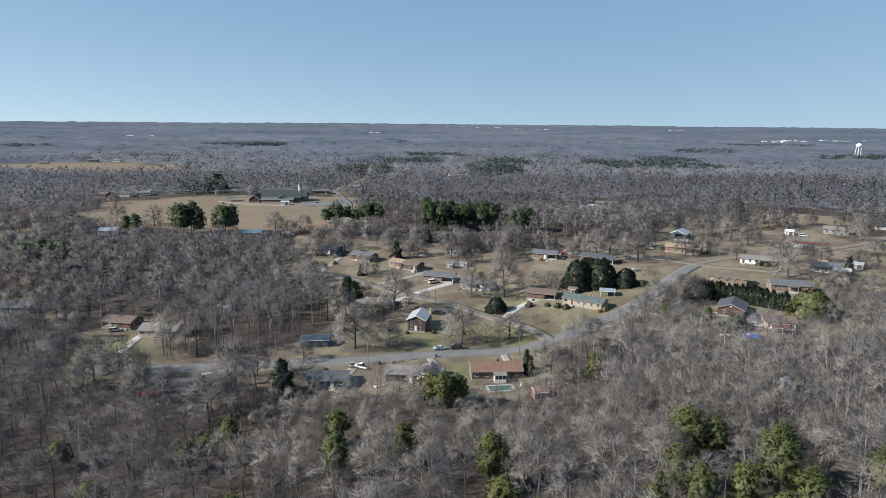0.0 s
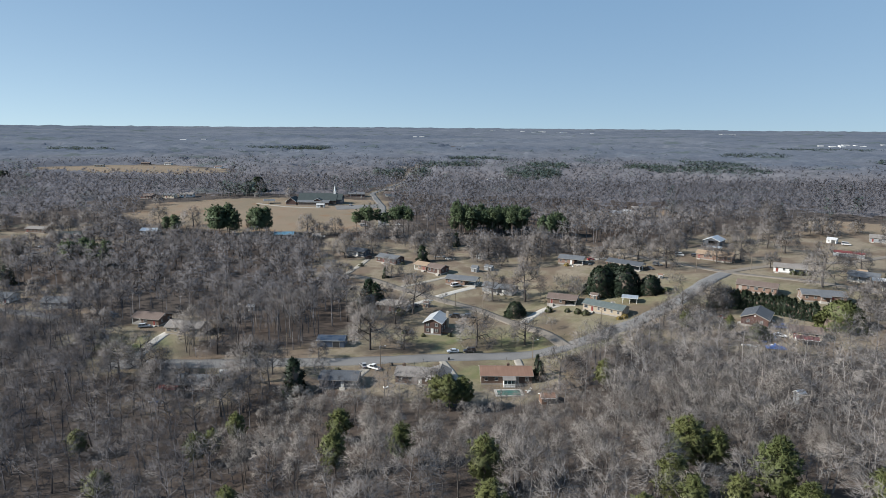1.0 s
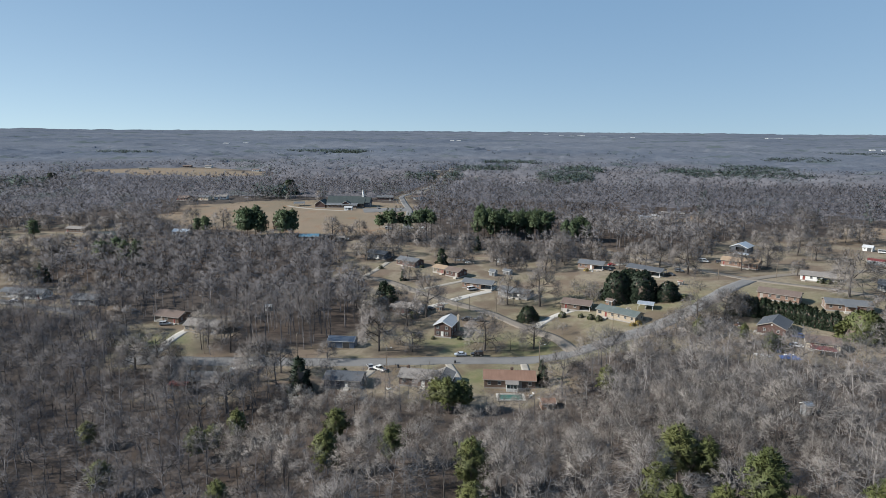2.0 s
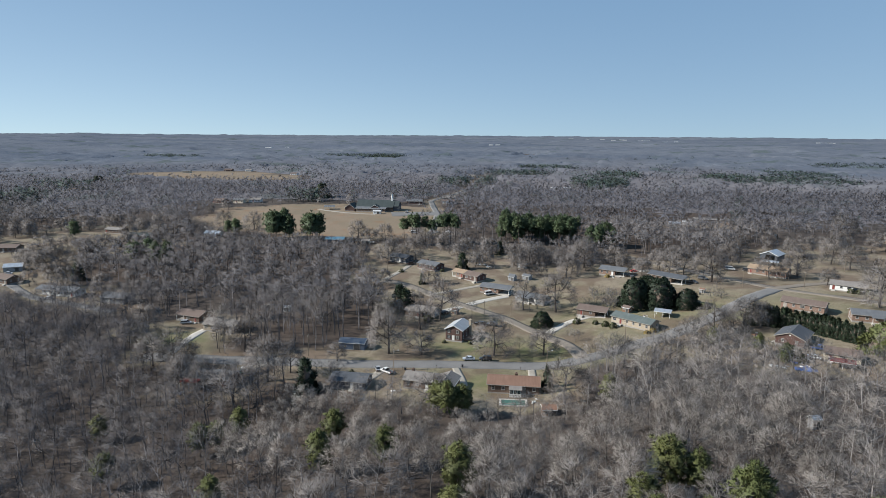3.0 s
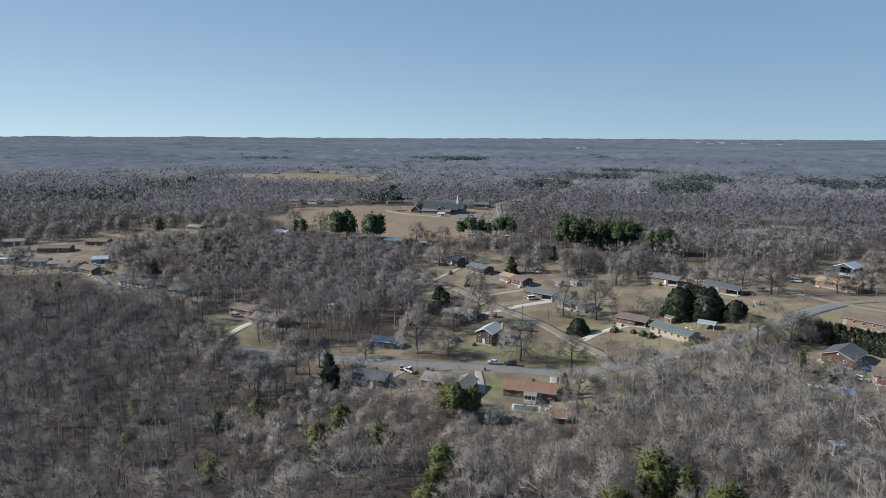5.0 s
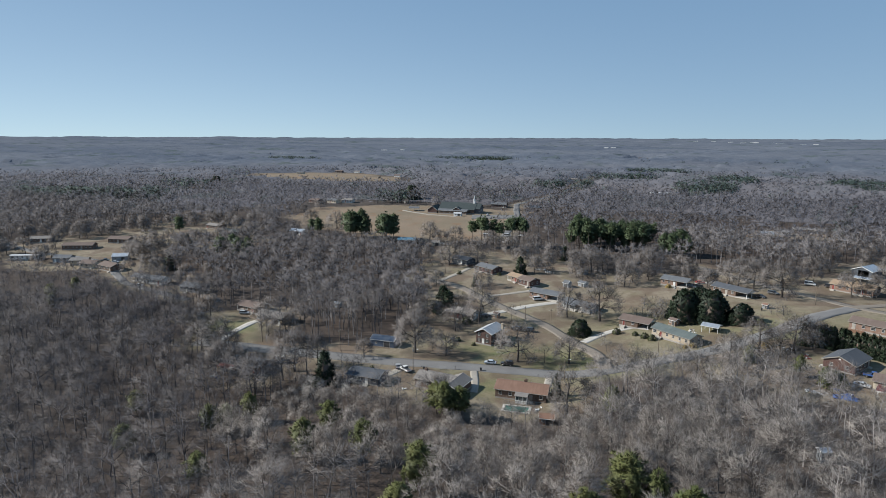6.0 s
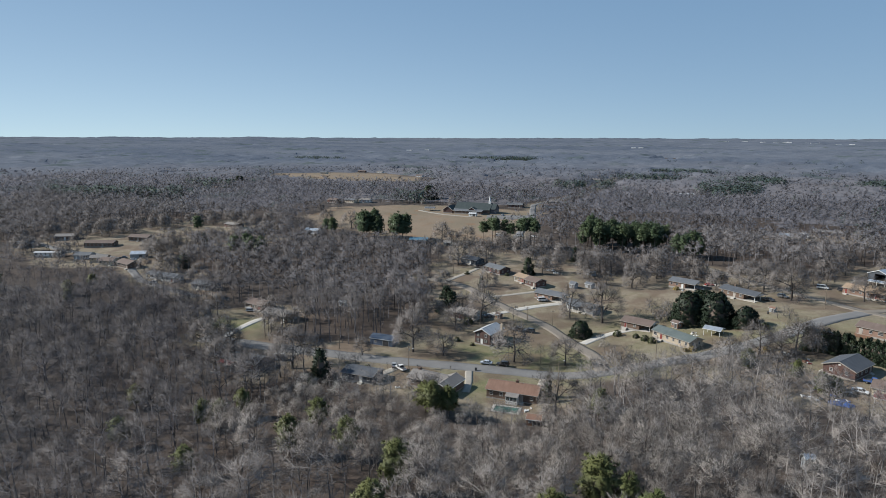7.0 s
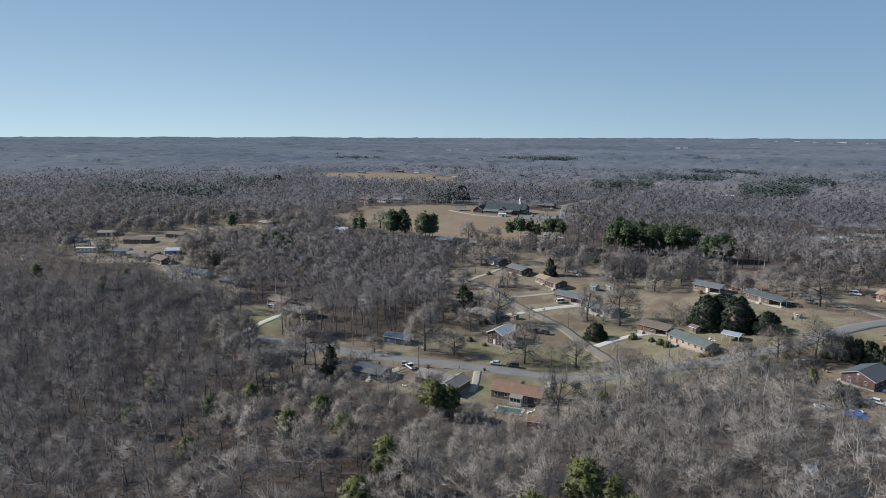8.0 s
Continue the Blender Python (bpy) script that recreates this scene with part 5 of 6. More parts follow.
for x, y, s in ((1, 175, 0.8), (5, 177, 0.7), (-3, 177, 0.72), (-57, 155, 0.7), (-64, 145, 0.7), (-61, 149, 0.6), (52, 124, 0.85), (59, 137, 1.0), (65, 136, 0.85), (72, 120, 1.2), (12, 132, 1.0), (-9, 142, 0.85), (-25, 138, 0.85), (-28, 155, 0.7), (49, 188, 0.7),
                (54, 116, 0.85), (43, 112, 0.8), (63, 116, 0.85), (75, 113, 0.8), (19, 109, 0.85), (31, 108, 0.8), (64, 103, 0.9), (92, 116, 0.9), (103, 231, 0.55), (109, 222, 0.5), (89, 238, 0.6), (-226, 213, 0.7), (-298, 219, 0.8), (-250, 244, 0.6), (-248, 228, 0.6), (13, 118, 0.8), (-80, 128, 0.7), (-45, 120, 0.65), (-100, 150, 0.6)):
    pine(YOUNG, x, y, s, 1.1)




# ---- vehicles ----
PROFILES = {
    "suv": (4.9, 1.95, [(-2.4, 0.45), (-2.45, 0.95), (-2.35, 1.08), (1.05, 1.08), (2.2, 0.98), (2.42, 0.75), (2.4, 0.45)], [(-2.32, 1.08), (-2.05, 1.78), (0.45, 1.8), (1.15, 1.08)]),
    "sedan": (4.7, 1.82, [(-2.3, 0.38), (-2.34, 0.85), (-2.1, 0.95), (1.0, 0.92), (2.1, 0.8), (2.32, 0.6), (2.3, 0.38)], [(-1.75, 0.94), (-1.05, 1.42), (0.35, 1.44), (1.2, 0.92)]),
    "pickup": (5.6, 1.98, [(-2.75, 0.5), (-2.8, 1.08), (1.15, 1.1), (2.5, 1.05), (2.75, 0.8), (2.75, 0.5)], [(-0.65, 1.09), (-0.45, 1.82), (0.75, 1.84), (1.45, 1.1)]),
    "van": (5.3, 2.0, [(-2.6, 0.45), (-2.65, 1.2), (1.6, 1.2), (2.4, 1.05), (2.62, 0.75), (2.6, 0.45)], [(-2.6, 1.2), (-2.5, 2.1), (0.9, 2.12), (1.75, 1.2)]),
}


def vehicle(kind, label, x, y, yaw, colour, name=None, lift=0.12):
    long, wide, low, high = PROFILES[kind]
    root = thing(name or {"suv": "suv", "sedan": "car", "pickup": "pickup_truck", "van": "van"}[kind], label, "vehicle", x, y, yaw, lift)
    coat = paint(kind + "_paint", colour)
    bm = bmesh.new()
    prism(bm, low, "y", -wide / 2, wide / 2)
    bmesh.ops.bevel(bm, geom=[e for e in bm.edges], offset=0.07, segments=2, affect="EDGES")
    body = part("body", bm, coat, root)
    bm = bmesh.new()
    prism(bm, high, "y", -wide / 2 + 0.06, wide / 2 - 0.06)
    top = max(p[1] for p in high)
    for v in bm.verts:
        if v.co.z > top - 0.1:
            v.co.y *= 0.82
    part("cabin_glass", bm, M["car_glass"], root, "dark tinted glass")
    bm = bmesh.new()
    box(bm, high[1][0] - 0.02, -wide * 0.41, top - 0.03, high[2][0] + 0.05, wide * 0.41, top + 0.045)
    part("roof", bm, coat, root)
    for s in (-1, 1):
        bm = bmesh.new()
        for a, b in ((high[0], high[1]), (high[3], high[2])):
            rod(bm, (a[0], s * (wide / 2 - 0.05), a[1]), (b[0], s * (wide * 0.41), b[1]), 0.05, 0.05, 4)
        mid = (high[1][0] + high[2][0]) / 2
        rod(bm, (mid, s * (wide / 2 - 0.05), low[2][1]), (mid, s * wide * 0.41, top), 0.05, 0.05, 4)
        part("pillars", bm, coat, root)
        for front in (-1, 1):
            bm = bmesh.new()
            px = front * long * 0.31
            rod(bm, (px, s * (wide / 2 - 0.2), 0.34), (px, s * (wide / 2 + 0.01), 0.34), 0.35, 0.35, 14)
            wheel = part("wheel", bm, M["rubber"], root)
            bm = bmesh.new()
            rod(bm, (px, s * (wide / 2), 0.34), (px, s * (wide / 2 + 0.025), 0.34), 0.21, 0.19, 10)
            part("rim", bm, M["chrome"], wheel)
        for nm, px, pz, m in (("headlight", low[-2][0] - 0.03, low[-2][1] + 0.02, "lamp_clear"), ("tail_light", low[1][0] - 0.03, low[1][1] - 0.05, "lamp_red")):
            bm = bmesh.new()
            box(bm, px - 0.05, s * wide * 0.36 - 0.16, pz - 0.09, px + 0.06, s * wide * 0.36 + 0.16, pz + 0.07)
            part(nm, bm, M[m], root)
        bm = bmesh.new()
        box(bm, 0.85, s * (wide / 2 + 0.02) - 0.09, 1.0, 1.0, s * (wide / 2 + 0.02) + 0.09, 1.16)
        part("mirror", bm, coat, root)
    for end in (-1, 1):
        bm = bmesh.new()
        box(bm, end * (long / 2 - 0.02) - 0.07, -wide * 0.46, 0.42, end * (long / 2 - 0.02) + 0.05, wide * 0.46, 0.58)
        part("bumper", bm, M["trim_dark"], root)
    if kind == "pickup":
        bm = bmesh.new()
        box(bm, -2.7, -0.82, 1.075, -0.75, 0.82, 1.11)
        part("bed", bm, M["trim_dark"], root)
    return root


vehicle("suv", "black sport utility vehicle parked on the road edge", 5.6, 226.0, 189, (0.012, 0.012, 0.014), lift=0.2)
vehicle("sedan", "silver car parked on the road edge", -0.7, 225.0, 189, (0.42, 0.46, 0.5), lift=0.2)
vehicle("pickup", "white pickup truck parked on a gravel drive", -28.0, 207.0, 150, (0.72, 0.72, 0.7))
vehicle("sedan", "old grey car parked beside a white truck", -32.0, 209.0, 120, (0.3, 0.31, 0.32))
camper = vehicle("pickup", "teal truck with a white camper box", -80, 198.5, 200, (0.06, 0.27, 0.25))
bm = bmesh.new()
prism(bm, [(-3.4, 1.12), (-0.72, 1.12), (-0.72, 1.86), (0.75, 1.9), (0.85, 2.75), (-3.3, 2.8)], "y", -1.05, 1.05)
bmesh.ops.bevel(bm, geom=[e for e in bm.edges], offset=0.1, segments=2, affect="EDGES")
part("camper_box", bm, M["trim"], camper, "white camper box over the truck bed")
vehicle("suv", "black car parked behind a two-storey brick house", -2.6, 268.2, 170, (0.015, 0.015, 0.018))
vehicle("suv", "dark grey car parked behind a two-storey brick house", 2.8, 268.6, 175, (0.035, 0.037, 0.042))
vehicle("van", "white trailer van below the church field", -84, 470, 15, (0.75, 0.75, 0.74))
vehicle("van", "white trailer van among bare trees", -68, 474, 5, (0.75, 0.75, 0.74))
vehicle("sedan", "white car among bare trees", -58, 476, 160, (0.7, 0.7, 0.7))
vehicle("sedan", "bright red car on a driveway", 72.5, 363, 20, (0.5, 0.02, 0.02))
vehicle("suv", "dark car on a gravel drive", -60.5, 370.5, 40, (0.02, 0.022, 0.03))
vehicle("van", "white van parked by a carport", -4.5, 315.6, 35, (0.75, 0.75, 0.74))
vehicle("van", "white van parked on a gravel yard", 124.5, 368, -10, (0.75, 0.75, 0.73))
vehicle("suv", "dark vehicle beside a brick house", 133.0, 366, -30, (0.03, 0.03, 0.035))
vehicle("sedan", "dark car beside a house with a charcoal roof", 99.5, 336.5, -35, (0.035, 0.04, 0.05))
vehicle("suv", "grey car under an oak", 105.5, 344, -30, (0.16, 0.17, 0.18))
vehicle("suv", "silver car on a concrete drive", -134.5, 245.5, 20, (0.5, 0.52, 0.54))
vehicle("sedan", "white car in the west yards", -228, 267, 15, (0.7, 0.7, 0.7))
vehicle("pickup", "dark pickup in the west yards", -304, 307, 30, (0.05, 0.06, 0.07))
vehicle("sedan", "pale car in the west yards", -293, 306, 20, (0.62, 0.64, 0.66))
vehicle("sedan", "white car parked in a row by a lawn", -281, 382, 80, (0.7, 0.7, 0.7))
vehicle("sedan", "dark green car parked in a row by a lawn", -277, 383, 80, (0.03, 0.08, 0.07))
vehicle("suv", "dark car parked in a row by a lawn", -273, 384, 80, (0.04, 0.04, 0.045))
vehicle("pickup", "blue pickup truck behind a brick house", 124.5, 236.5, -12, (0.04, 0.10, 0.30))
vehicle("sedan", "white car in a cluttered back yard", 115.0, 225, 0, (0.7, 0.7, 0.7))
vehicle("sedan", "faded white car in a cluttered back yard", 119.5, 226.5, -20, (0.6, 0.62, 0.64))
vehicle("sedan", "white car on the church parking lot", -115, 565, 90, (0.7, 0.7, 0.7))
vehicle("van", "white van near a red-roofed shed", 240, 408, -20, (0.7, 0.7, 0.7))
vehicle("sedan", "dark car beside a taupe-roofed house", -21.5, 282.5, 40, (0.06, 0.06, 0.065))
vehicle("suv", "dark car beside a garage end", 68.5, 352.5, -30, (0.05, 0.06, 0.07))
vehicle("pickup", "dark truck at a house in shade", -73.0, 372.0, 10, (0.05, 0.05, 0.055))


# ---- poles, wires, road furniture ----
def utility_pole(x, y, yaw, tall=9.5, can=False, light=False):
    root = thing("utility_pole", "weathered wooden utility pole with a crossarm", "utility pole", x, y, yaw)
    bm = bmesh.new()
    rod(bm, (0, 0, -0.5), (0, 0, tall), 0.16, 0.1, 8)
    part("pole", bm, M["pole"], root)
    bm = bmesh.new()
    box(bm, -1.1, -0.06, tall - 0.75, 1.1, 0.06, tall - 0.6)
    part("crossarm", bm, M["pole"], root)
    for px in (-1.0, 1.0):
        bm = bmesh.new()
        rod(bm, (px, 0, tall - 0.6), (px, 0, tall - 0.4), 0.05, 0.04, 6)
        part("insulator", bm, M["trim"], root)
    if can:
        bm = bmesh.new()
        rod(bm, (0.35, 0, tall - 2.2), (0.35, 0, tall - 1.2), 0.25, 0.25, 10)
        part("transformer", bm, M["steel"], root)
    if light:
        bm = bmesh.new()
        rod(bm, (0, 0, tall - 1.6), (0, -1.6, tall - 1.1), 0.04, 0.03, 6)
        part("arm", bm, M["steel"], root)
        bm = bmesh.new()
        box(bm, -0.14, -2.0, tall - 1.2, 0.14, -1.5, tall - 1.05)
        part("lamp_head", bm, M["trim"], root)


POLES = [(-100, 215.5), (-63, 218), (-26, 209.5), (29, 218.8), (58.5, 247.5), (87, 290), (121, 327), (86, 371)]
for k, (x, y) in enumerate(POLES):
    utility_pole(x, y, 100 if k < 4 else 135, 9.0, k in (2, 5), k in (2, 3))
for x, y, tall in ((10, 281, 7.5), (-3, 285, 6.5), (131, 262, 7.5), (-70, 350, 8), (-44, 236, 6.5), (180, 279, 9), (184, 372, 9), (150, 330, 8.5)):
    utility_pole(x, y, 60, tall)


def wire(a, b, tall=8.6, side=0.0):
    """A sagging cable between two poles."""
    ax, ay, bx, by = *a, *b
    d = unit(np.array([bx - ax, by - ay, 0.0]))
    off = np.array([-d[1], d[0], 0]) * side
    p = np.array([ax, ay, float(lay(ax, ay)) + tall]) + off
    q = np.array([bx, by, float(lay(bx, by)) + tall]) + off
    path = [(p + (q - p) * s - np.array([0, 0, 3.2 * s * (1 - s)]), 0.02) for s in np.linspace(0, 1, 9)]
    tagged(new("power_line", fresh("power_line", *tubes([path], 3), [M["trim_dark"]])), "thin sagging power line between wooden poles", "cable")


for a, b in zip(POLES, POLES[1:]):
    wire(a, b, 8.55, 0.95), wire(a, b, 8.55, -0.95)


def mailbox(x, y, yaw):
    root = thing("mailbox", "roadside mailbox on a short wooden post", "mailbox", x, y, yaw)
    bm = bmesh.new()
    box(bm, -0.05, -0.05, -0.4, 0.05, 0.05, 1.05)
    part("post", bm, M["pole"], root)
    bm = bmesh.new()
    prism(bm, [(-0.1, 1.05), (0.1, 1.05), (0.1, 1.2), (0.05, 1.28), (-0.05, 1.28), (-0.1, 1.2)], "y", -0.27, 0.27)
    part("box", bm, M["trim_dark"], root)


def wheeled_bin(x, y, yaw):
    root = thing("trash_bin", "dark wheeled trash bin at the kerb", "trash bin", x, y, yaw)
    bm = bmesh.new()
    v = box(bm, -0.35, -0.4, 0.1, 0.35, 0.4, 1.1)
    for k in v[:4]:
        k.co.x *= 0.8
        k.co.y *= 0.8
    part("body", bm, M["trim_dark"], root)
    bm = bmesh.new()
    box(bm, -0.38, -0.44, 1.1, 0.38, 0.42, 1.18)
    part("lid", bm, M["trim_dark"], root)
    for s in (-1, 1):
        bm = bmesh.new()
        rod(bm, (s * 0.3, 0.36, 0.12), (s * 0.38, 0.36, 0.12), 0.13, 0.13, 8)
        part("wheel", bm, M["rubber"], root)


for x, y in ((-11, 214.6), (19.5, 218.6), (43, 241), (-23, 210.8), (-10, 302), (30, 257)):
    mailbox(x, y, 0)
wheeled_bin(-1.8, 217.2, 10), wheeled_bin(-22, 210.5, 30), wheeled_bin(-20.5, 281, 0), wheeled_bin(98, 311, 0)


def pool():
    x, y = 19.5, 190.0
    root = thing("swimming_pool", "small murky teal swimming pool with a pale concrete surround", "swimming pool", x, y, 8, 0.2)
    bm = bmesh.new()
    for a in ((-4.6, -2.7, 4.6, -2.0), (-4.6, 2.0, 4.6, 2.7), (-4.6, -2.0, -3.8, 2.0), (3.8, -2.0, 4.6, 2.0)):
        box(bm, a[0], a[1], -1.0, a[2], a[3], 0.0)
    part("surround", bm, M["concrete"], root)
    bm = bmesh.new()
    box(bm, -3.8, -2.0, -1.2, 3.8, 2.0, -0.12)
    part("water", bm, M["pool"], root)
    for k in range(26):
        bm = bmesh.new()
        s = k / 25
        px, py = (-5.2 + 10.4 * s, 3.2) if k % 2 else (-5.2 + 10.4 * s, -3.2)
        box(bm, px - 0.04, py - 0.04, -1.0, px + 0.04, py + 0.04, 1.1)
        part("fence_post", bm, M["fence"], root)
    for py in (-3.2, 3.2):
        for pz in (0.3, 0.95):
            bm = bmesh.new()
            box(bm, -5.2, py - 0.025, pz, 5.2, py + 0.025, pz + 0.09)
            part("fence_rail", bm, M["fence"], root)
    BUILT.append((x, y, 8))


pool()
shed("small brown-roofed hut at the edge of the wood", 31, 182.5, 10, 4.2, 3.6, "deck", "roof_rust", 2.1)
shed("grey playhouse with a pale front", 5, 343, -30, 3.6, 3.0, "siding_grey", "roof_grey", 2.2, 1.2, gate=1.1)
shed("small grey garden shed", 13, 347, -30, 4.4, 3.4, "siding_grey", "roof_grey", 2.0, gate=1.3)
shed("low grey shed behind the houses", 8, 373, -30, 5.0, 3.6, "siding_grey", "roof_grey", 2.0)
shed("small brown shed beside tall evergreens", 62.5, 287, -36, 3.4, 3.0, "deck", "roof_brown", 2.2, gate=1.2)
shed("tiny red-roofed wellhouse on the corner lawn", 100, 315.5, -30, 2.2, 2.0, "siding_grey", "roof_rust", 1.7, gate=0.9)
shed("small wooden hut behind the two-storey house", -16.5, 283, -20, 2.6, 2.2, "deck", "roof_brown", 2.0, gate=0.9)

shed("small brown hut among tall bare trees", -72, 309, -10, 5.0, 4.0, "brick_brown", "roof_brown", 2.4, gate=1.2)
shed("small white shed half hidden in the wood", -98, 273, 5, 3.2, 2.6, "siding_white", "tin_white", 2.2, gate=1.0)
# a white hut, greyed and lowered to suit the camera's view
shed("narrow white hut in the wood, coloured grey to stand out less", 101, 172.5, 20, 2.2, 2.0, "siding_grey", "tin_pale", 3.0, 0.6, gate=1.0)


def tarpaulin(x, y, yaw, long, wide, high):
    """A sheet drawn over a low pile, sagging between humps, its hem spread on the ground."""
    root = thing("tarpaulin", "blue tarpaulin sheet drawn over a low pile", "tarpaulin", x, y, yaw)
    n, m = 15, 9
    v, f = [], []
    for j in range(m):
        for i in range(n):
            a, b = i / (n - 1) * 2 - 1, j / (m - 1) * 2 - 1
            body = max(0.0, 1 - a * a) ** 0.5 * max(0.0, 1 - b * b) ** 0.5
            v.append((a * long / 2, b * wide / 2, body * high * (0.75 + 0.25 * math.sin(5 * a + 2 * b)) + 0.05 * math.sin(9 * a) * math.sin(7 * b) + 0.06))
    for j in range(m - 1):
        for i in range(n - 1):
            k = j * n + i
            f.append((k, k + 1, k + n + 1, k + n))
    ob = part("sheet", fresh("sheet", v, f, [M["tarp"]], tri=False, smooth=True), None, root)
    thick = ob.modifiers.new("thick", "SOLIDIFY")
    thick.thickness = 0.03


tarpaulin(113.5, 215.5, -10, 7.0, 3.4, 1.0)


def heap(x, y, seed, mat, label, n=14, size=1.0):
    """A low heap of boards, crates and sheet scrap."""
    rng = random.Random(seed)
    root = thing("yard_clutter", label, "clutter", x, y, rng.uniform(0, 180))
    for k in range(n):
        bm = bmesh.new()
        w, d, h = rng.uniform(0.4, 1.6) * size, rng.uniform(0.2, 0.8) * size, rng.uniform(0.1, 0.55) * size
        box(bm, -w / 2, -d / 2, -0.25, w / 2, d / 2, h)
        ob = part("board" if h < 0.25 else "crate", bm, M[rng.choice(mat)], root)
        ob.matrix_basis = pose(rng.uniform(-2.6, 2.6) * size, rng.uniform(-1.4, 1.4) * size, 0, 0, 0, rng.uniform(0, 180))


heap(-18, 375, 1, ("trim", "fence", "steel"), "row of pale boards and crates behind the houses", 18, 1.2)
heap(-10, 370, 2, ("trim", "fence", "concrete"), "scattered pale boards and blocks", 14, 1.2)
heap(108, 252, 3, ("trim", "deck", "tin_red"), "scattered boards beside a brick house", 10, 1.1)
heap(103, 261, 4, ("fence", "trim"), "scattered boards on a worn yard", 8)
heap(113.4, 219.5, 5, ("tarp", "trim", "steel", "tarp"), "blue tarpaulin and yard clutter", 14, 1.2)
heap(106, 219, 6, ("trim", "steel", "fence"), "pale yard clutter behind a house", 14, 1.1)
heap(-36, 200, 7, ("tarp", "fence", "trim"), "yard clutter with a blue tarpaulin", 9)
heap(-20, 192, 8, ("trim", "fence", "steel"), "garden furniture and boards behind a house", 8, 0.8)
heap(26, 192, 9, ("trim", "deck"), "garden furniture beside the pool", 7, 0.7)
heap(70, 279, 10, ("fence", "trim", "concrete"), "boards and blocks near an open carport", 12)
heap(43, 287, 11, ("fence", "trim", "deck"), "woodpile beside a dark low house", 14)
heap(-300, 303, 12, ("trim", "steel", "fence"), "yard clutter beside a tin garage", 14, 1.2)
heap(-108, 433, 13, ("trim", "concrete", "fence"), "pale stacked material below the field", 16, 1.5)
heap(62, 350, 14, ("trim", "fence"), "pale boards beside a brick house", 8)
heap(-95, 182, 15, ("trim", "steel", "tarp"), "yard clutter behind a house in the wood", 12)


# ---- far buildings and the water tower ----
def water_tower():
    x, y = 930, 1411
    root = thing("water_tower", "white water tower on tall legs", "water tower", x, y)
    root.scale = (0.8, 0.8, 0.88)
    bm = bmesh.new()
    outline = [(0.0, 30), (6.5, 31), (8.0, 34), (7.6, 37), (4.5, 39.4), (0.3, 40.4)]
    for (r0, z0), (r1, z1) in zip(outline, outline[1:]):
        rod(bm, (0, 0, z0), (0, 0, z1), max(r0, 0.05), max(r1, 0.05), 20)
    part("tank", bm, M["trim"], root)
    for k in range(6):
        t = k * math.tau / 6
        bm = bmesh.new()
        rod(bm, (9.5 * math.cos(t), 9.5 * math.sin(t), -4), (6.4 * math.cos(t), 6.4 * math.sin(t), 32), 0.55, 0.5, 6)
        part("leg", bm, M["trim"], root)
    bm = bmesh.new()
    rod(bm, (0, 0, -4), (0, 0, 31), 1.1, 1.1, 10)
    part("riser", bm, M["trim"], root)


water_tower()


def warehouse(x, y, yaw, long, deep, h, mat="tin_white"):
    """A low flat industrial hall with a parapet and loading doors."""
    root = thing("warehouse", "low pale industrial hall in the distance", "building", x, y, yaw, 3.0, "far halls")
    bm = bmesh.new()
    box(bm, -long / 2, -deep / 2, -6, long / 2, deep / 2, h)
    part("wall", bm, M[mat], root)
    bm = bmesh.new()
    for a in ((-long / 2 - 0.3, -deep / 2 - 0.3, long / 2 + 0.3, -deep / 2 + 0.5), (-long / 2 - 0.3, deep / 2 - 0.5, long / 2 + 0.3, deep / 2 + 0.3), (-long / 2 - 0.3, -deep / 2 + 0.5, -long / 2 + 0.5, deep / 2 - 0.5), (long / 2 - 0.5, -deep / 2 + 0.5, long / 2 + 0.3, deep / 2 - 0.5)):
        box(bm, a[0], a[1], h - 0.6, a[2], a[3], h + 1.0)
    part("parapet", bm, M["trim"], root)
    for k in range(4):
        bm = bmesh.new()
        px = (k - 1.5) * long / 5
        box(bm, px - 2, -deep / 2 - 0.25, -2, px + 2, -deep / 2 - 0.01, 4)
        part("loading_door", bm, M["trim_dark"], root)


frng = random.Random(3)
for cx, cy, n, spread_x in ((1180, 2180, 7, 60), (1330, 2200, 6, 90), (1500, 2250, 8, 130), (1660, 2300, 6, 100), (60, 3800, 5, 70), (330, 3650, 6, 130), (560, 3500, 3, 60), (1350, 3500, 4, 120), (-310, 2780, 2, 40), (-1120, 2350, 2, 40)):
    for k in range(n):
        warehouse(cx + frng.uniform(-1, 1) * spread_x, cy + frng.uniform(-40, 40), frng.uniform(-15, 10), frng.uniform(12, 30) * (cy / 2600), frng.uniform(9, 16), frng.uniform(6, 9))

for k, (x, y, yaw) in enumerate(((-107, 988, 10), (-66, 1147, 5), (-127, 1249, 0), (-95, 1300, -8), (-14, 1290, 4), (-191, 1132, 12), (-206, 1120, 0), (-122, 625, 5), (-88, 635, 8), (-95, 672, 4), (-686, 1080, 10), (-646, 1163, 5), (-605, 1170, 0), (-561, 639, 20), (-545, 645, 15), (-296, 1051, 5), (-40, 1160, 0), (-20, 1220, 10), (-150, 1180, 0), (-80, 1110, -5), (-470, 1090, 0), (-620, 420, 20), (-500, 500, 15), (-575, 560, 30))):
    house("distant pale house among bare trees", x, y, yaw, 13 + k % 4, 9, ("siding_white", "brick_tan", "siding_cream", "brick_red")[k % 4], ("roof_taupe", "roof_grey", "roof_brown")[k % 3], seed=100 + k, bays=3, name="farmhouse")


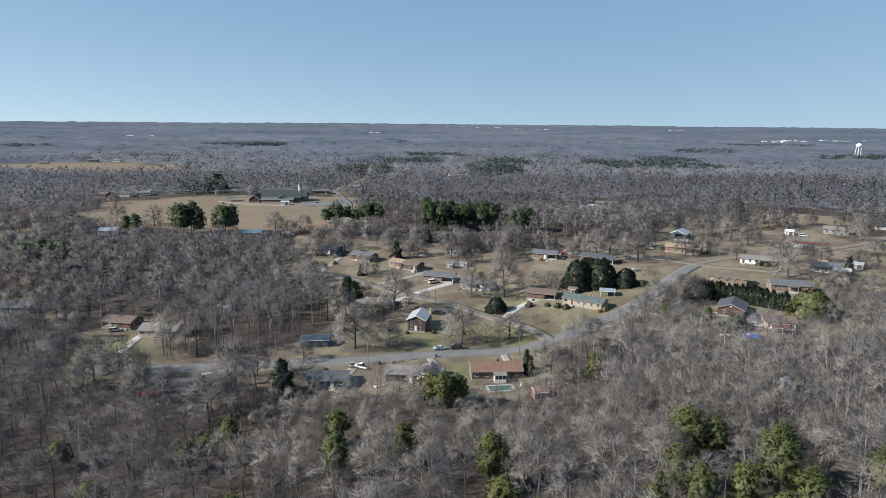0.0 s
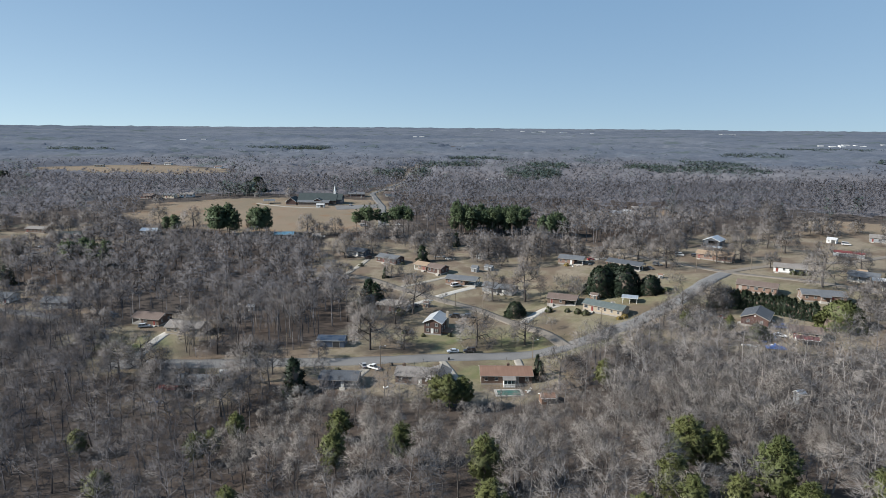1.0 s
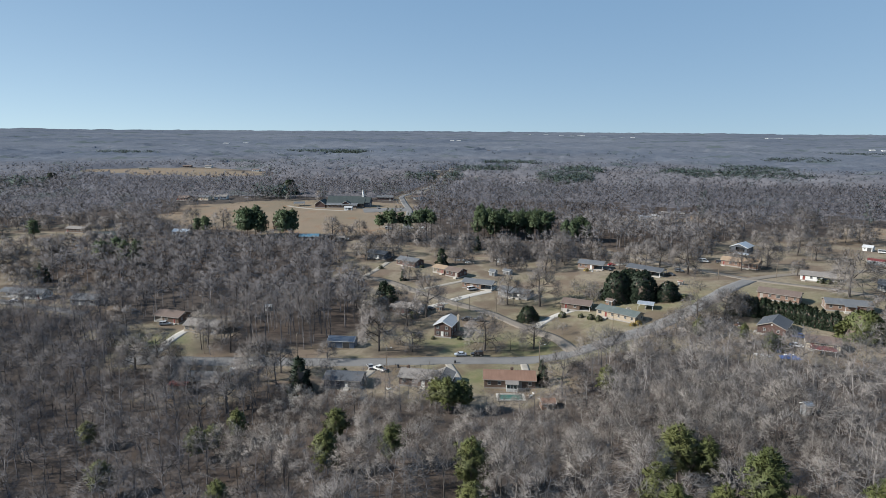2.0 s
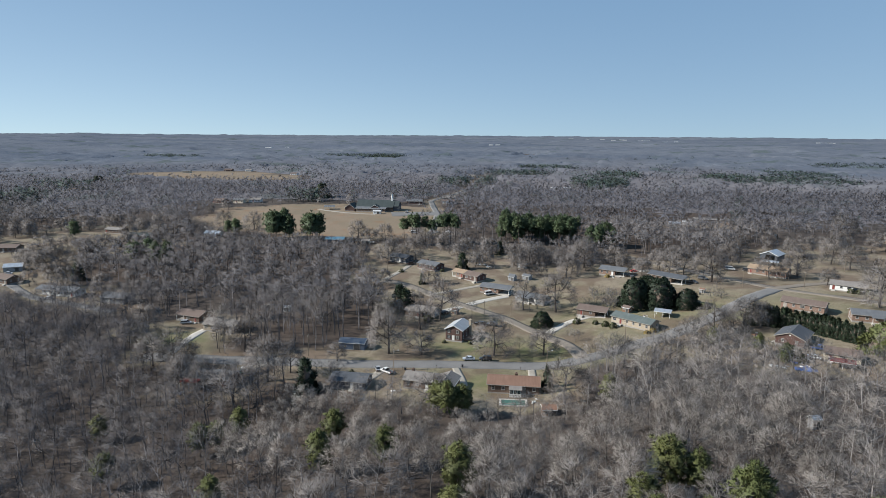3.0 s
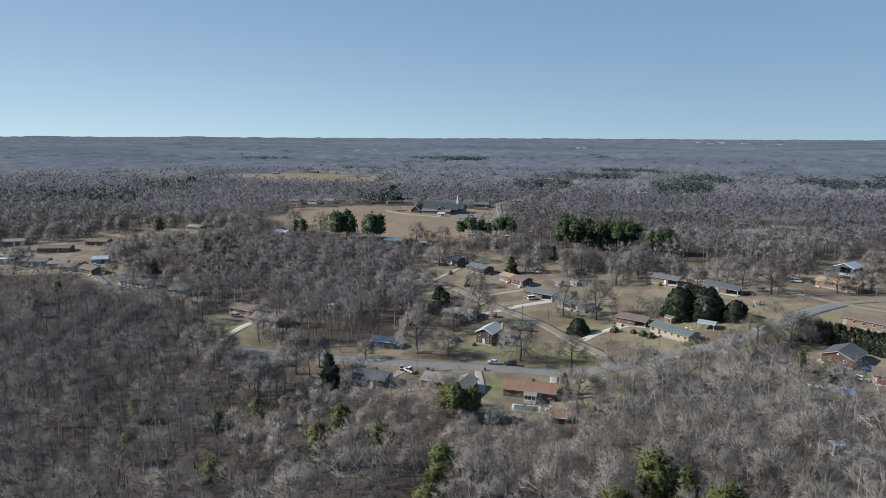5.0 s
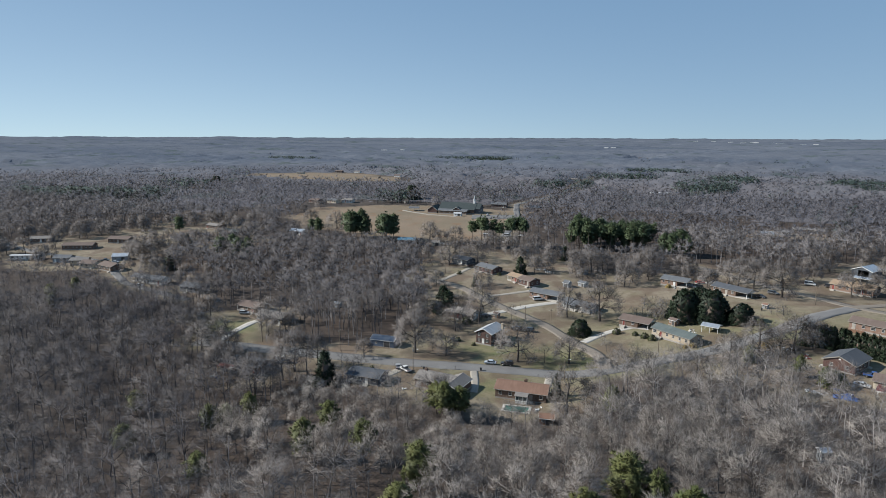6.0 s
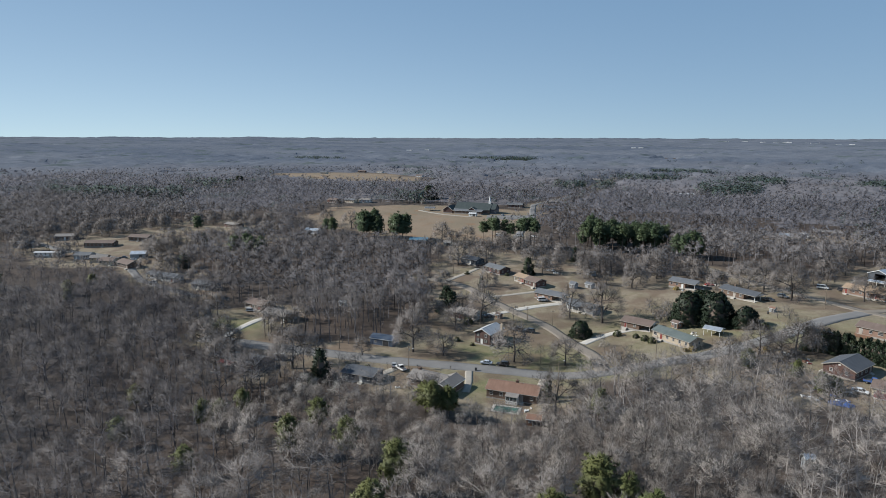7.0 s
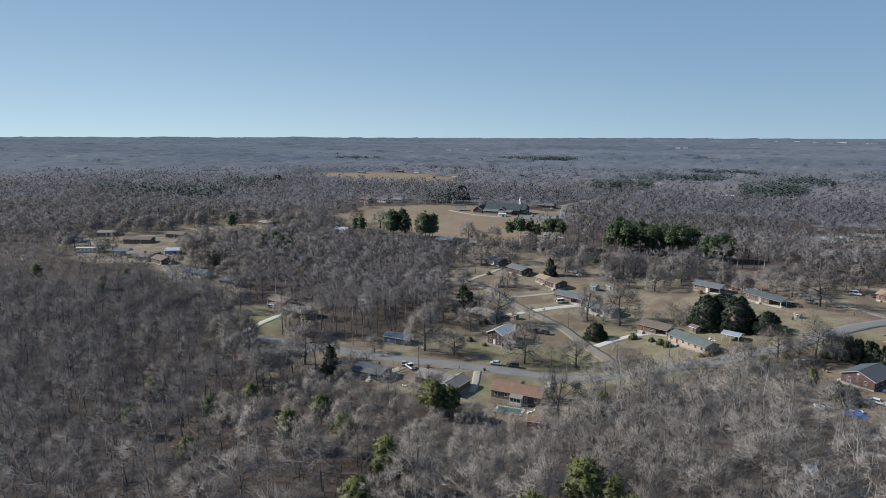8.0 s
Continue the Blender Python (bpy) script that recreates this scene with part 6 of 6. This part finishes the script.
TALL_GROVE = [(-118, 216), (-60, 217), (-44, 240), (-40, 262), (-100, 262)]
SOUTH_WOOD = [(-58, 142), (42, 138), (48, 185), (-52, 188)]
LOWERED_WOOD = [(-470, 270), (-400, 215), (-250, 205), (-205, 240), (-222, 275), (-290, 285), (-345, 285), (-440, 300)]
LOW_BRUSH = [(-215, 380), (-100, 388), (-90, 400), (0, 400), (20, 392), (60, 400), (60, 440), (-30, 440), (-40, 470), (-95, 470), (-120, 450), (-240, 470), (-290, 480)]


# woods: points on a jittered grid, outside clearings, roads and buildings
def wooded(x0, x1, y0, y1, step, seed, keep=None):
    rng = np.random.default_rng(seed)
    gx, gy = np.meshgrid(np.arange(x0, x1, step), np.arange(y0, y1, step))
    x = gx.ravel() + rng.uniform(-0.48, 0.48, gx.size) * step
    y = gy.ravel() + rng.uniform(-0.48, 0.48, gx.size) * step
    ok = np.ones(len(x), bool)
    for poly in CLEARINGS:
        ok &= ~inside(x, y, poly)
    for line, half in ROADS:
        ok &= off_line(x, y, line) > half + np.where(x < -95, 0.3, 3.5)
    for bx, by in TAKEN:
        ok &= np.hypot(x - bx, y - by) > 4.2
    # leaves out trees that would hide evergreens from the camera
    for bx, by in EVERGREEN:
        ok &= ~((np.abs(x - bx) < 4.6) & (y > by - 10) & (y < by + 3))
    for bx, by, r in BUILT:
        ok &= np.hypot(x - bx, y - by) > r
    if keep is not None:
        ok &= keep(x, y)
    return x[ok], y[ok], rng


def scatter(name, label, category, protos, x, y, rng, low, high, mat, flat=(0.85, 1.2), sink=0.3, tone=None, vary=0.4, up=0.0, grown=None):
    """One joined object of many small trees: each a turned and scaled copy of a prototype's arrays."""
    vs, fs, ts, ns, bs, base = [], [], [], [], [], 0
    kind = rng.integers(0, len(protos), len(x))
    z = lay(x, y) - sink
    for k, (v, f, bark) in enumerate(protos):
        pick = np.nonzero(kind == k)[0]
        if not len(pick):
            continue
        soft, f = rounded(v, f)
        soft = unit(soft + (0, 0, up))
        n = len(pick)
        turn, s, w = rng.uniform(0, 6.28, n), rng.uniform(low, high, n), rng.uniform(*flat, n)
        if grown is not None:
            s = s * grown(x[pick], y[pick])
        c, d = np.cos(turn) * s * w, np.sin(turn) * s * w
        px = x[pick, None] + c[:, None] * v[None, :, 0] - d[:, None] * v[None, :, 1]
        py = y[pick, None] + d[:, None] * v[None, :, 0] + c[:, None] * v[None, :, 1]
        pz = z[pick, None] + s[:, None] * v[None, :, 2]
        vs.append(np.stack([px, py, pz], 2).reshape(-1, 3))
        u, q = np.cos(turn)[:, None], np.sin(turn)[:, None]
        ns.append(np.stack([u * soft[None, :, 0] - q * soft[None, :, 1], q * soft[None, :, 0] + u * soft[None, :, 1], np.repeat(soft[None, :, 2], n, 0)], 2).reshape(-1, 3))
        fs.append((f[None] + (base + np.arange(n) * len(v))[:, None, None]).reshape(-1, 3))
        mean = np.full(n, 0.45) if tone is None else tone(x[pick], y[pick])
        tones = np.clip(mean + rng.uniform(-vary, vary, n), 0.05, 1)[:, None]
        ts.append(np.where(np.arange(len(v))[None] < bark, tones * (0.26 + 0.44 * tones), tones * 0.9).ravel())  # bark darker than twigs, but paler in trees toned as sunlit
        bs.append(np.tile((np.arange(len(v)) >= bark) * 1.0, n))
        base += n * len(v)
    ob = new(name, fresh(name, np.concatenate(vs), np.concatenate(fs), [M[mat]], tone=np.concatenate(ts), normal=np.concatenate(ns), fine=np.concatenate(bs)))
    return tagged(ob, label, category, kind="stuff")


def spare_pine(seed, tall, wide, clear, count, size):
    """A pine drawn sparingly, for stands far off."""
    rng = np.random.default_rng(seed)
    trunk = tubes([[(np.array([0, 0, -0.5]), 0.3), (np.array([0, 0, tall * 0.9]), 0.05)]], 3)
    u = rng.uniform(0, 1, count)
    turn = rng.uniform(0, 6.28, count)
    r = wide / 2 * np.sin(math.pi * (0.15 + 0.8 * u)) * rng.uniform(0.4, 1.0, count)
    at = np.stack([r * np.cos(turn), r * np.sin(turn), tall * (clear + (1 - clear) * u) - size * 0.4], 1)
    way = unit(np.stack([np.cos(turn), np.sin(turn), 0.5 + 0 * u], 1) + rng.normal(0, 0.5, (count, 3)))
    return (*joined(trunk, slivers(at, way, size * rng.uniform(0.7, 1.3, count), size * 0.6 * rng.uniform(0.7, 1.3, count), rng)), 0)


# trees standing about the yards and along the edges of the clearings
yard_rng = np.random.default_rng(21)
for poly, count, reach in ((YARDS, 84, 34), (WEST_YARDS, 80, 40), (CHURCH_FIELD, 8, 9), (WEST_LOT, 5, 9), (ROW_LOT, 7, 20)):
    lo, hi = np.min(poly, 0), np.max(poly, 0)
    made = 0
    for a, b in yard_rng.uniform(lo, hi, (4000, 2)):
        if made == count:
            break
        if not inside(np.array([a]), np.array([b]), poly)[0] or off_line(np.array([a]), np.array([b]), poly + poly[:1])[0] > reach or (poly is YARDS and (b < 318 and a < 160)):
            continue
        if min(off_line(np.array([a]), np.array([b]), line)[0] - half for line, half in ROADS) < 3 or min(math.hypot(a - p, b - q) - r - (5 if b < q else 0) for p, q, r in BUILT) < 0 or min(math.hypot(a - p, b - q) for p, q in TAKEN) < 6:
            continue
        stand(YARD[made % 3], float(a), float(b), yard_rng.uniform(0.7, 1.25), yard_rng.uniform(0, 360), flat=yard_rng.uniform(0.85, 1.15))
        TAKEN.append((a, b))
        made += 1

def short_woods(a, b):
    """Trees in front of the west yards and behind the houses south of the road are scaled down so the camera sees the
    houses.
    """
    return np.where(inside(a, b, LOWERED_WOOD), 0.55, np.where(inside(a, b, SOUTH_WOOD), 0.7, 1.0))


# the nearest woods, some of them single trees
x, y, rng = wooded(-330, 210, 88, 262, 6.3, 1, lambda a, b: (a < 0.74 * b + 16) & (a > -2.02 * b + 85))
front = np.nonzero((np.abs(x - 20) < 75) & (y > 128) & (y < 172))[0]
single = rng.choice(front, min(190, len(front)), replace=False)
for i in single:
    if min([math.hypot(x[i] - a, y[i] - b) for a, b in TAKEN[:120]] + [9]) > 2.0:
        slim(float(x[i]), float(y[i]), rng.uniform(0.7, 1.02) * float(short_woods(x[i], y[i])), rng.uniform(0.85, 1.2))
rest = np.ones(len(x), bool)
rest[single] = False
grove = rest & inside(x, y, TALL_GROVE)
rest &= ~grove
near_kinds = [spare_tree(100 + k, 16, 9.2 + 0.5 * k, 0.3 + 0.03 * k, 8, 3, 3, 900, 1.1, 0.07, 4, (0, 0.45, 1.0)) for k in range(7)]
# trees toned darker westward: backlit shade put into their colour
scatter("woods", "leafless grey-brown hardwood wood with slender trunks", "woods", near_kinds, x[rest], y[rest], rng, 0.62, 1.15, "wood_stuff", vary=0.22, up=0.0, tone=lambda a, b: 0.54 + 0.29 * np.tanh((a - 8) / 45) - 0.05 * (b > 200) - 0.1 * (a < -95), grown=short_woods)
grove_kinds = [spare_tree(110 + k, 20, 7.5 + 0.6 * k, 0.52, 7, 3, 2, 480, 1.1, 0.085, 5, (0, 0.5, 1.0)) for k in range(5)]
scatter("woods", "grove of tall bare trunks with small high crowns", "woods", grove_kinds, x[grove], y[grove], rng, 0.8, 1.05, "wood_stuff", vary=0.2, up=0.0, tone=lambda a, b: 0.38 + 0 * a)
# saplings and brush on the wood's floor
bx, by, rng = wooded(-220, 220, 86, 250, 5.6, 2, lambda a, b: a < 0.74 * b + 16)
brush_kinds = [spare_tree(120 + k, 5.0, 4.5, 0.1, 5, 2, 0, 34, 0.9, 0.07, 3, (0, 1.0)) for k in range(4)]
# brush toned brighter eastward, sunlight put into its colour
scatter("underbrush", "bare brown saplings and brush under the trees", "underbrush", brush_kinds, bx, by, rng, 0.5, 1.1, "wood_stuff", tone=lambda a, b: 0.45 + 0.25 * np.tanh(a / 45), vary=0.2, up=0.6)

mid_kinds = [spare_tree(140 + k, 18, 11.5, 0.4, 6, 3, 0, 380, 1.5, 0.36, 3, (0, 1.0)) for k in range(6)]
x, y, rng = wooded(-640, 420, 262, 470, 7.6, 3, lambda a, b: (a > -2.05 * b + 60) & (a < 0.74 * b + 20) & ~inside(a, b, LOW_BRUSH))
# tone rises eastward, painting in how these woods are lit
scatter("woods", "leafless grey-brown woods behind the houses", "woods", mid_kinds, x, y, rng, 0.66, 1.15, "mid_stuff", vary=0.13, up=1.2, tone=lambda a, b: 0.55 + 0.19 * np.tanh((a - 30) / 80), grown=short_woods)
x, y, rng = wooded(-560, -330, 150, 262, 8.0, 7, lambda a, b: a > -2.05 * b + 60)
scatter("woods", "leafless grey-brown woods west of the road", "woods", mid_kinds, x, y, rng, 0.66, 1.15, "mid_stuff", vary=0.13, up=1.2, tone=lambda a, b: 0.42 + 0 * a, grown=short_woods)
back_kinds = [(*spare_tree(150 + k, 17, 12.5, 0.36, 5, 0, 0, 70, 2.6, 0.95, 3, (0, 1.0))[:2], 0) for k in range(5)]
x, y, rng = wooded(-900, 480, 300, 760, 9.4, 8, lambda a, b: (a > -2.05 * b + 60) & ((b > 470) | (a < -640) | (a > 420)))
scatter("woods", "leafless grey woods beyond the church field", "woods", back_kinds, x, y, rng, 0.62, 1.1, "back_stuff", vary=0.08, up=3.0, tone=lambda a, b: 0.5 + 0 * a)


def far_canopy():
    """The run-together crowns of the far woods: one rolling, lumpy sheet at treetop height that dips to the ground at clearings."""
    ring = 430 * np.exp(np.arange(0, 280) * 0.0088)
    turn = np.radians(np.arange(-42, 68.1, 0.42))
    r, t = np.meshgrid(ring, turn, indexing="ij")
    rng = np.random.default_rng(31)
    r = r * (1 + rng.uniform(-0.003, 0.003, r.shape))
    t = t + rng.uniform(-0.0025, 0.0025, t.shape)
    x, y = (-r * np.sin(t)).ravel(), (r * np.cos(t)).ravel()
    lump = np.array([2.4 * abs(noise.noise((a / 12, b / 12, 0.2))) - 0.8 + 0.7 * noise.noise((a / 34, b / 34, 4.0)) for a, b in zip(x, y)])
    swell = np.array([noise.noise((a / 120, b / 120, 7.0)) + 0.8 * noise.noise((a / 420, b / 300, 1.0)) for a, b in zip(x, y)])
    near = np.clip((np.hypot(x, y) - 640) / 360, 0, 1)
    top = 2.0 + 8.5 * near + lump * (2.6 + 1.2 * near) + swell * 3.0
    gaps = (np.hypot(x, y) > 1250) & (np.array([noise.noise((a / 210, b / 120, 2.0)) for a, b in zip(x, y)]) > 0.42)
    gaps |= inside(x, y, FAR_ESTATE) & (swell < 0.12)
    shut = np.clip((y + 0.3 * np.abs(x) - 530) / 260, 0, 1) * (1.0 - gaps)
    for poly in CLEARINGS:
        shut = np.minimum(shut, np.where(inside(x, y, poly), 0, np.clip((off_line(x, y, poly + poly[:1]) - 8) / 40, 0, 1)))
    for line, half in ROADS:
        shut = np.minimum(shut, np.clip((off_line(x, y, line) - half - 6) / 30, 0, 1))
    for bx, by, br in BUILT:
        shut = np.minimum(shut, np.clip((np.hypot(x - bx, y - by) - br - 4) / 25, 0, 1))
    top = (top + 1.5) * shut - 1.5
    z = lay(x, y) + top
    n = len(turn)
    i = (np.arange(len(ring) - 1)[:, None] * n + np.arange(n - 1)[None]).ravel()
    # tone grows with distance and carries the haze painted into the canopy
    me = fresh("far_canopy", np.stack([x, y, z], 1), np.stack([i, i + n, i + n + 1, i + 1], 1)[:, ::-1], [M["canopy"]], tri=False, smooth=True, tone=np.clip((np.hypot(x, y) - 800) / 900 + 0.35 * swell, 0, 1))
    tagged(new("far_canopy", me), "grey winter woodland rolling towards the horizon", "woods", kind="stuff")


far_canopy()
far_kinds = [(*spare_tree(160 + k, 15, 13.0, 0.2, 3, 0, 0, 40, 2.8, 1.2, 3, (0, 1.0))[:2], 0) for k in range(5)]
x, y, rng = wooded(-1500, 1000, 300, 1400, 16.0, 4, lambda a, b: (np.hypot(a, b) < 1400) & (a > -2.1 * b) & (a < 0.85 * b) & ((b > 760) | (a < -900) | (a > 480)))
# tone follows distance, so the painted haze turns farther crowns bluer
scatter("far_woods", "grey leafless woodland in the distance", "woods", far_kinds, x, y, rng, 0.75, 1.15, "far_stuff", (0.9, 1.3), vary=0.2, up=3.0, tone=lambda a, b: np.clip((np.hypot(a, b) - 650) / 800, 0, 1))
# thickets of brush between and behind the houses
tx, ty = [], []
rng = np.random.default_rng(41)
for cx, cy, rx, ry, n in ((52, 305, 9, 16, 40), (-20, 408, 45, 9, 70), (30, 380, 30, 8, 45), (-88, 385, 9, 30, 45), (-70, 300, 8, 14, 25), (80, 392, 20, 8, 30), (-95, 438, 35, 6, 40), (105, 305, 5, 5, 8), (95, 250, 10, 8, 22), (58, 300, 6, 8, 12), (190, 405, 20, 8, 25), (-300, 345, 30, 10, 30), (-260, 330, 12, 20, 25), (100, 240, 9, 7, 14), (-50, 208, 8, 5, 10), (-40, 240, 8, 10, 14)):
    t, r = rng.uniform(0, 6.28, n), np.sqrt(rng.uniform(0, 1, n))
    tx.append(cx + rx * r * np.cos(t)), ty.append(cy + ry * r * np.sin(t))
tx, ty = np.concatenate(tx), np.concatenate(ty)
ok = np.ones(len(tx), bool)
for line, half in ROADS:
    ok &= off_line(tx, ty, line) > half + 1
for hx, hy, hr in BUILT:
    ok &= np.hypot(tx - hx, ty - hy) > hr * 0.8
thick_kinds = [spare_tree(130 + k, 5.0, 5.5, 0.08, 7, 2, 0, 100, 0.9, 0.09, 3, (0, 1.0)) for k in range(4)]
scatter("underbrush", "tangled bare brush thickets between the yards", "underbrush", thick_kinds, tx[ok], ty[ok], rng, 0.6, 1.2, "wood_stuff", vary=0.2, up=0.4, tone=lambda a, b: 0.38 + 0 * a)
lx, ly, rng = wooded(-290, 60, 380, 470, 4.6, 44, lambda a, b: inside(a, b, LOW_BRUSH))
scatter("underbrush", "low bare trees and brush below the church field", "underbrush", thick_kinds, lx, ly, rng, 0.8, 1.6, "wood_stuff", vary=0.25, up=0.5, tone=lambda a, b: 0.5 + 0 * a)

# pine stands far off, patches of dark green
pine_kinds = [spare_pine(200 + k, 17, 10.5, 0.25, 34, 3.3) for k in range(3)]
PATCHES = [(78, 940, 42, 130), (120, 1150, 40, 90), (300, 1080, 55, 130), (390, 1040, 60, 120), (440, 1250, 60, 90), (640, 1540, 80, 70), (-550, 1745, 130, 35), (-645, 515, 55, 20), (-580, 528, 55, 22), (-525, 545, 38, 18), (-560, 645, 40, 22), (-119, 915, 45, 25), (-17, 1370, 70, 30), (-245, 625, 25, 12), (165, 535, 12, 8), (1000, 1950, 160, 50), (900, 1330, 120, 45), (-60, 1190, 60, 40), (-1010, 1500, 90, 24)]
px, py = [], []
rng = np.random.default_rng(9)
for cx, cy, rx, ry in PATCHES:
    n = int(min(330, rx * ry * math.pi / 38))
    t, r = rng.uniform(0, 6.28, n), np.sqrt(rng.uniform(0, 1, n))
    px.append(cx + rx * r * np.cos(t) * rng.uniform(0.8, 1.1, n)), py.append(cy + ry * r * np.sin(t))
n = 330
px.append(rng.uniform(-700, 500, n)), py.append(rng.uniform(470, 1800, n))
px, py = np.concatenate(px), np.concatenate(py)
ok = np.ones(len(px), bool)
for poly in CLEARINGS:
    ok &= ~inside(px, py, poly)
for line, half in ROADS:
    ok &= off_line(px, py, line) > half + 3
for hx, hy, hr in BUILT:
    ok &= np.hypot(px - hx, py - hy) > hr
scatter("pine_woods", "dark green pine stands scattered through the woodland", "woods", pine_kinds, px[ok], py[ok], rng, 0.6, 1.05, "pine_stuff", (0.9, 1.3), up=0.3)


build_ground()
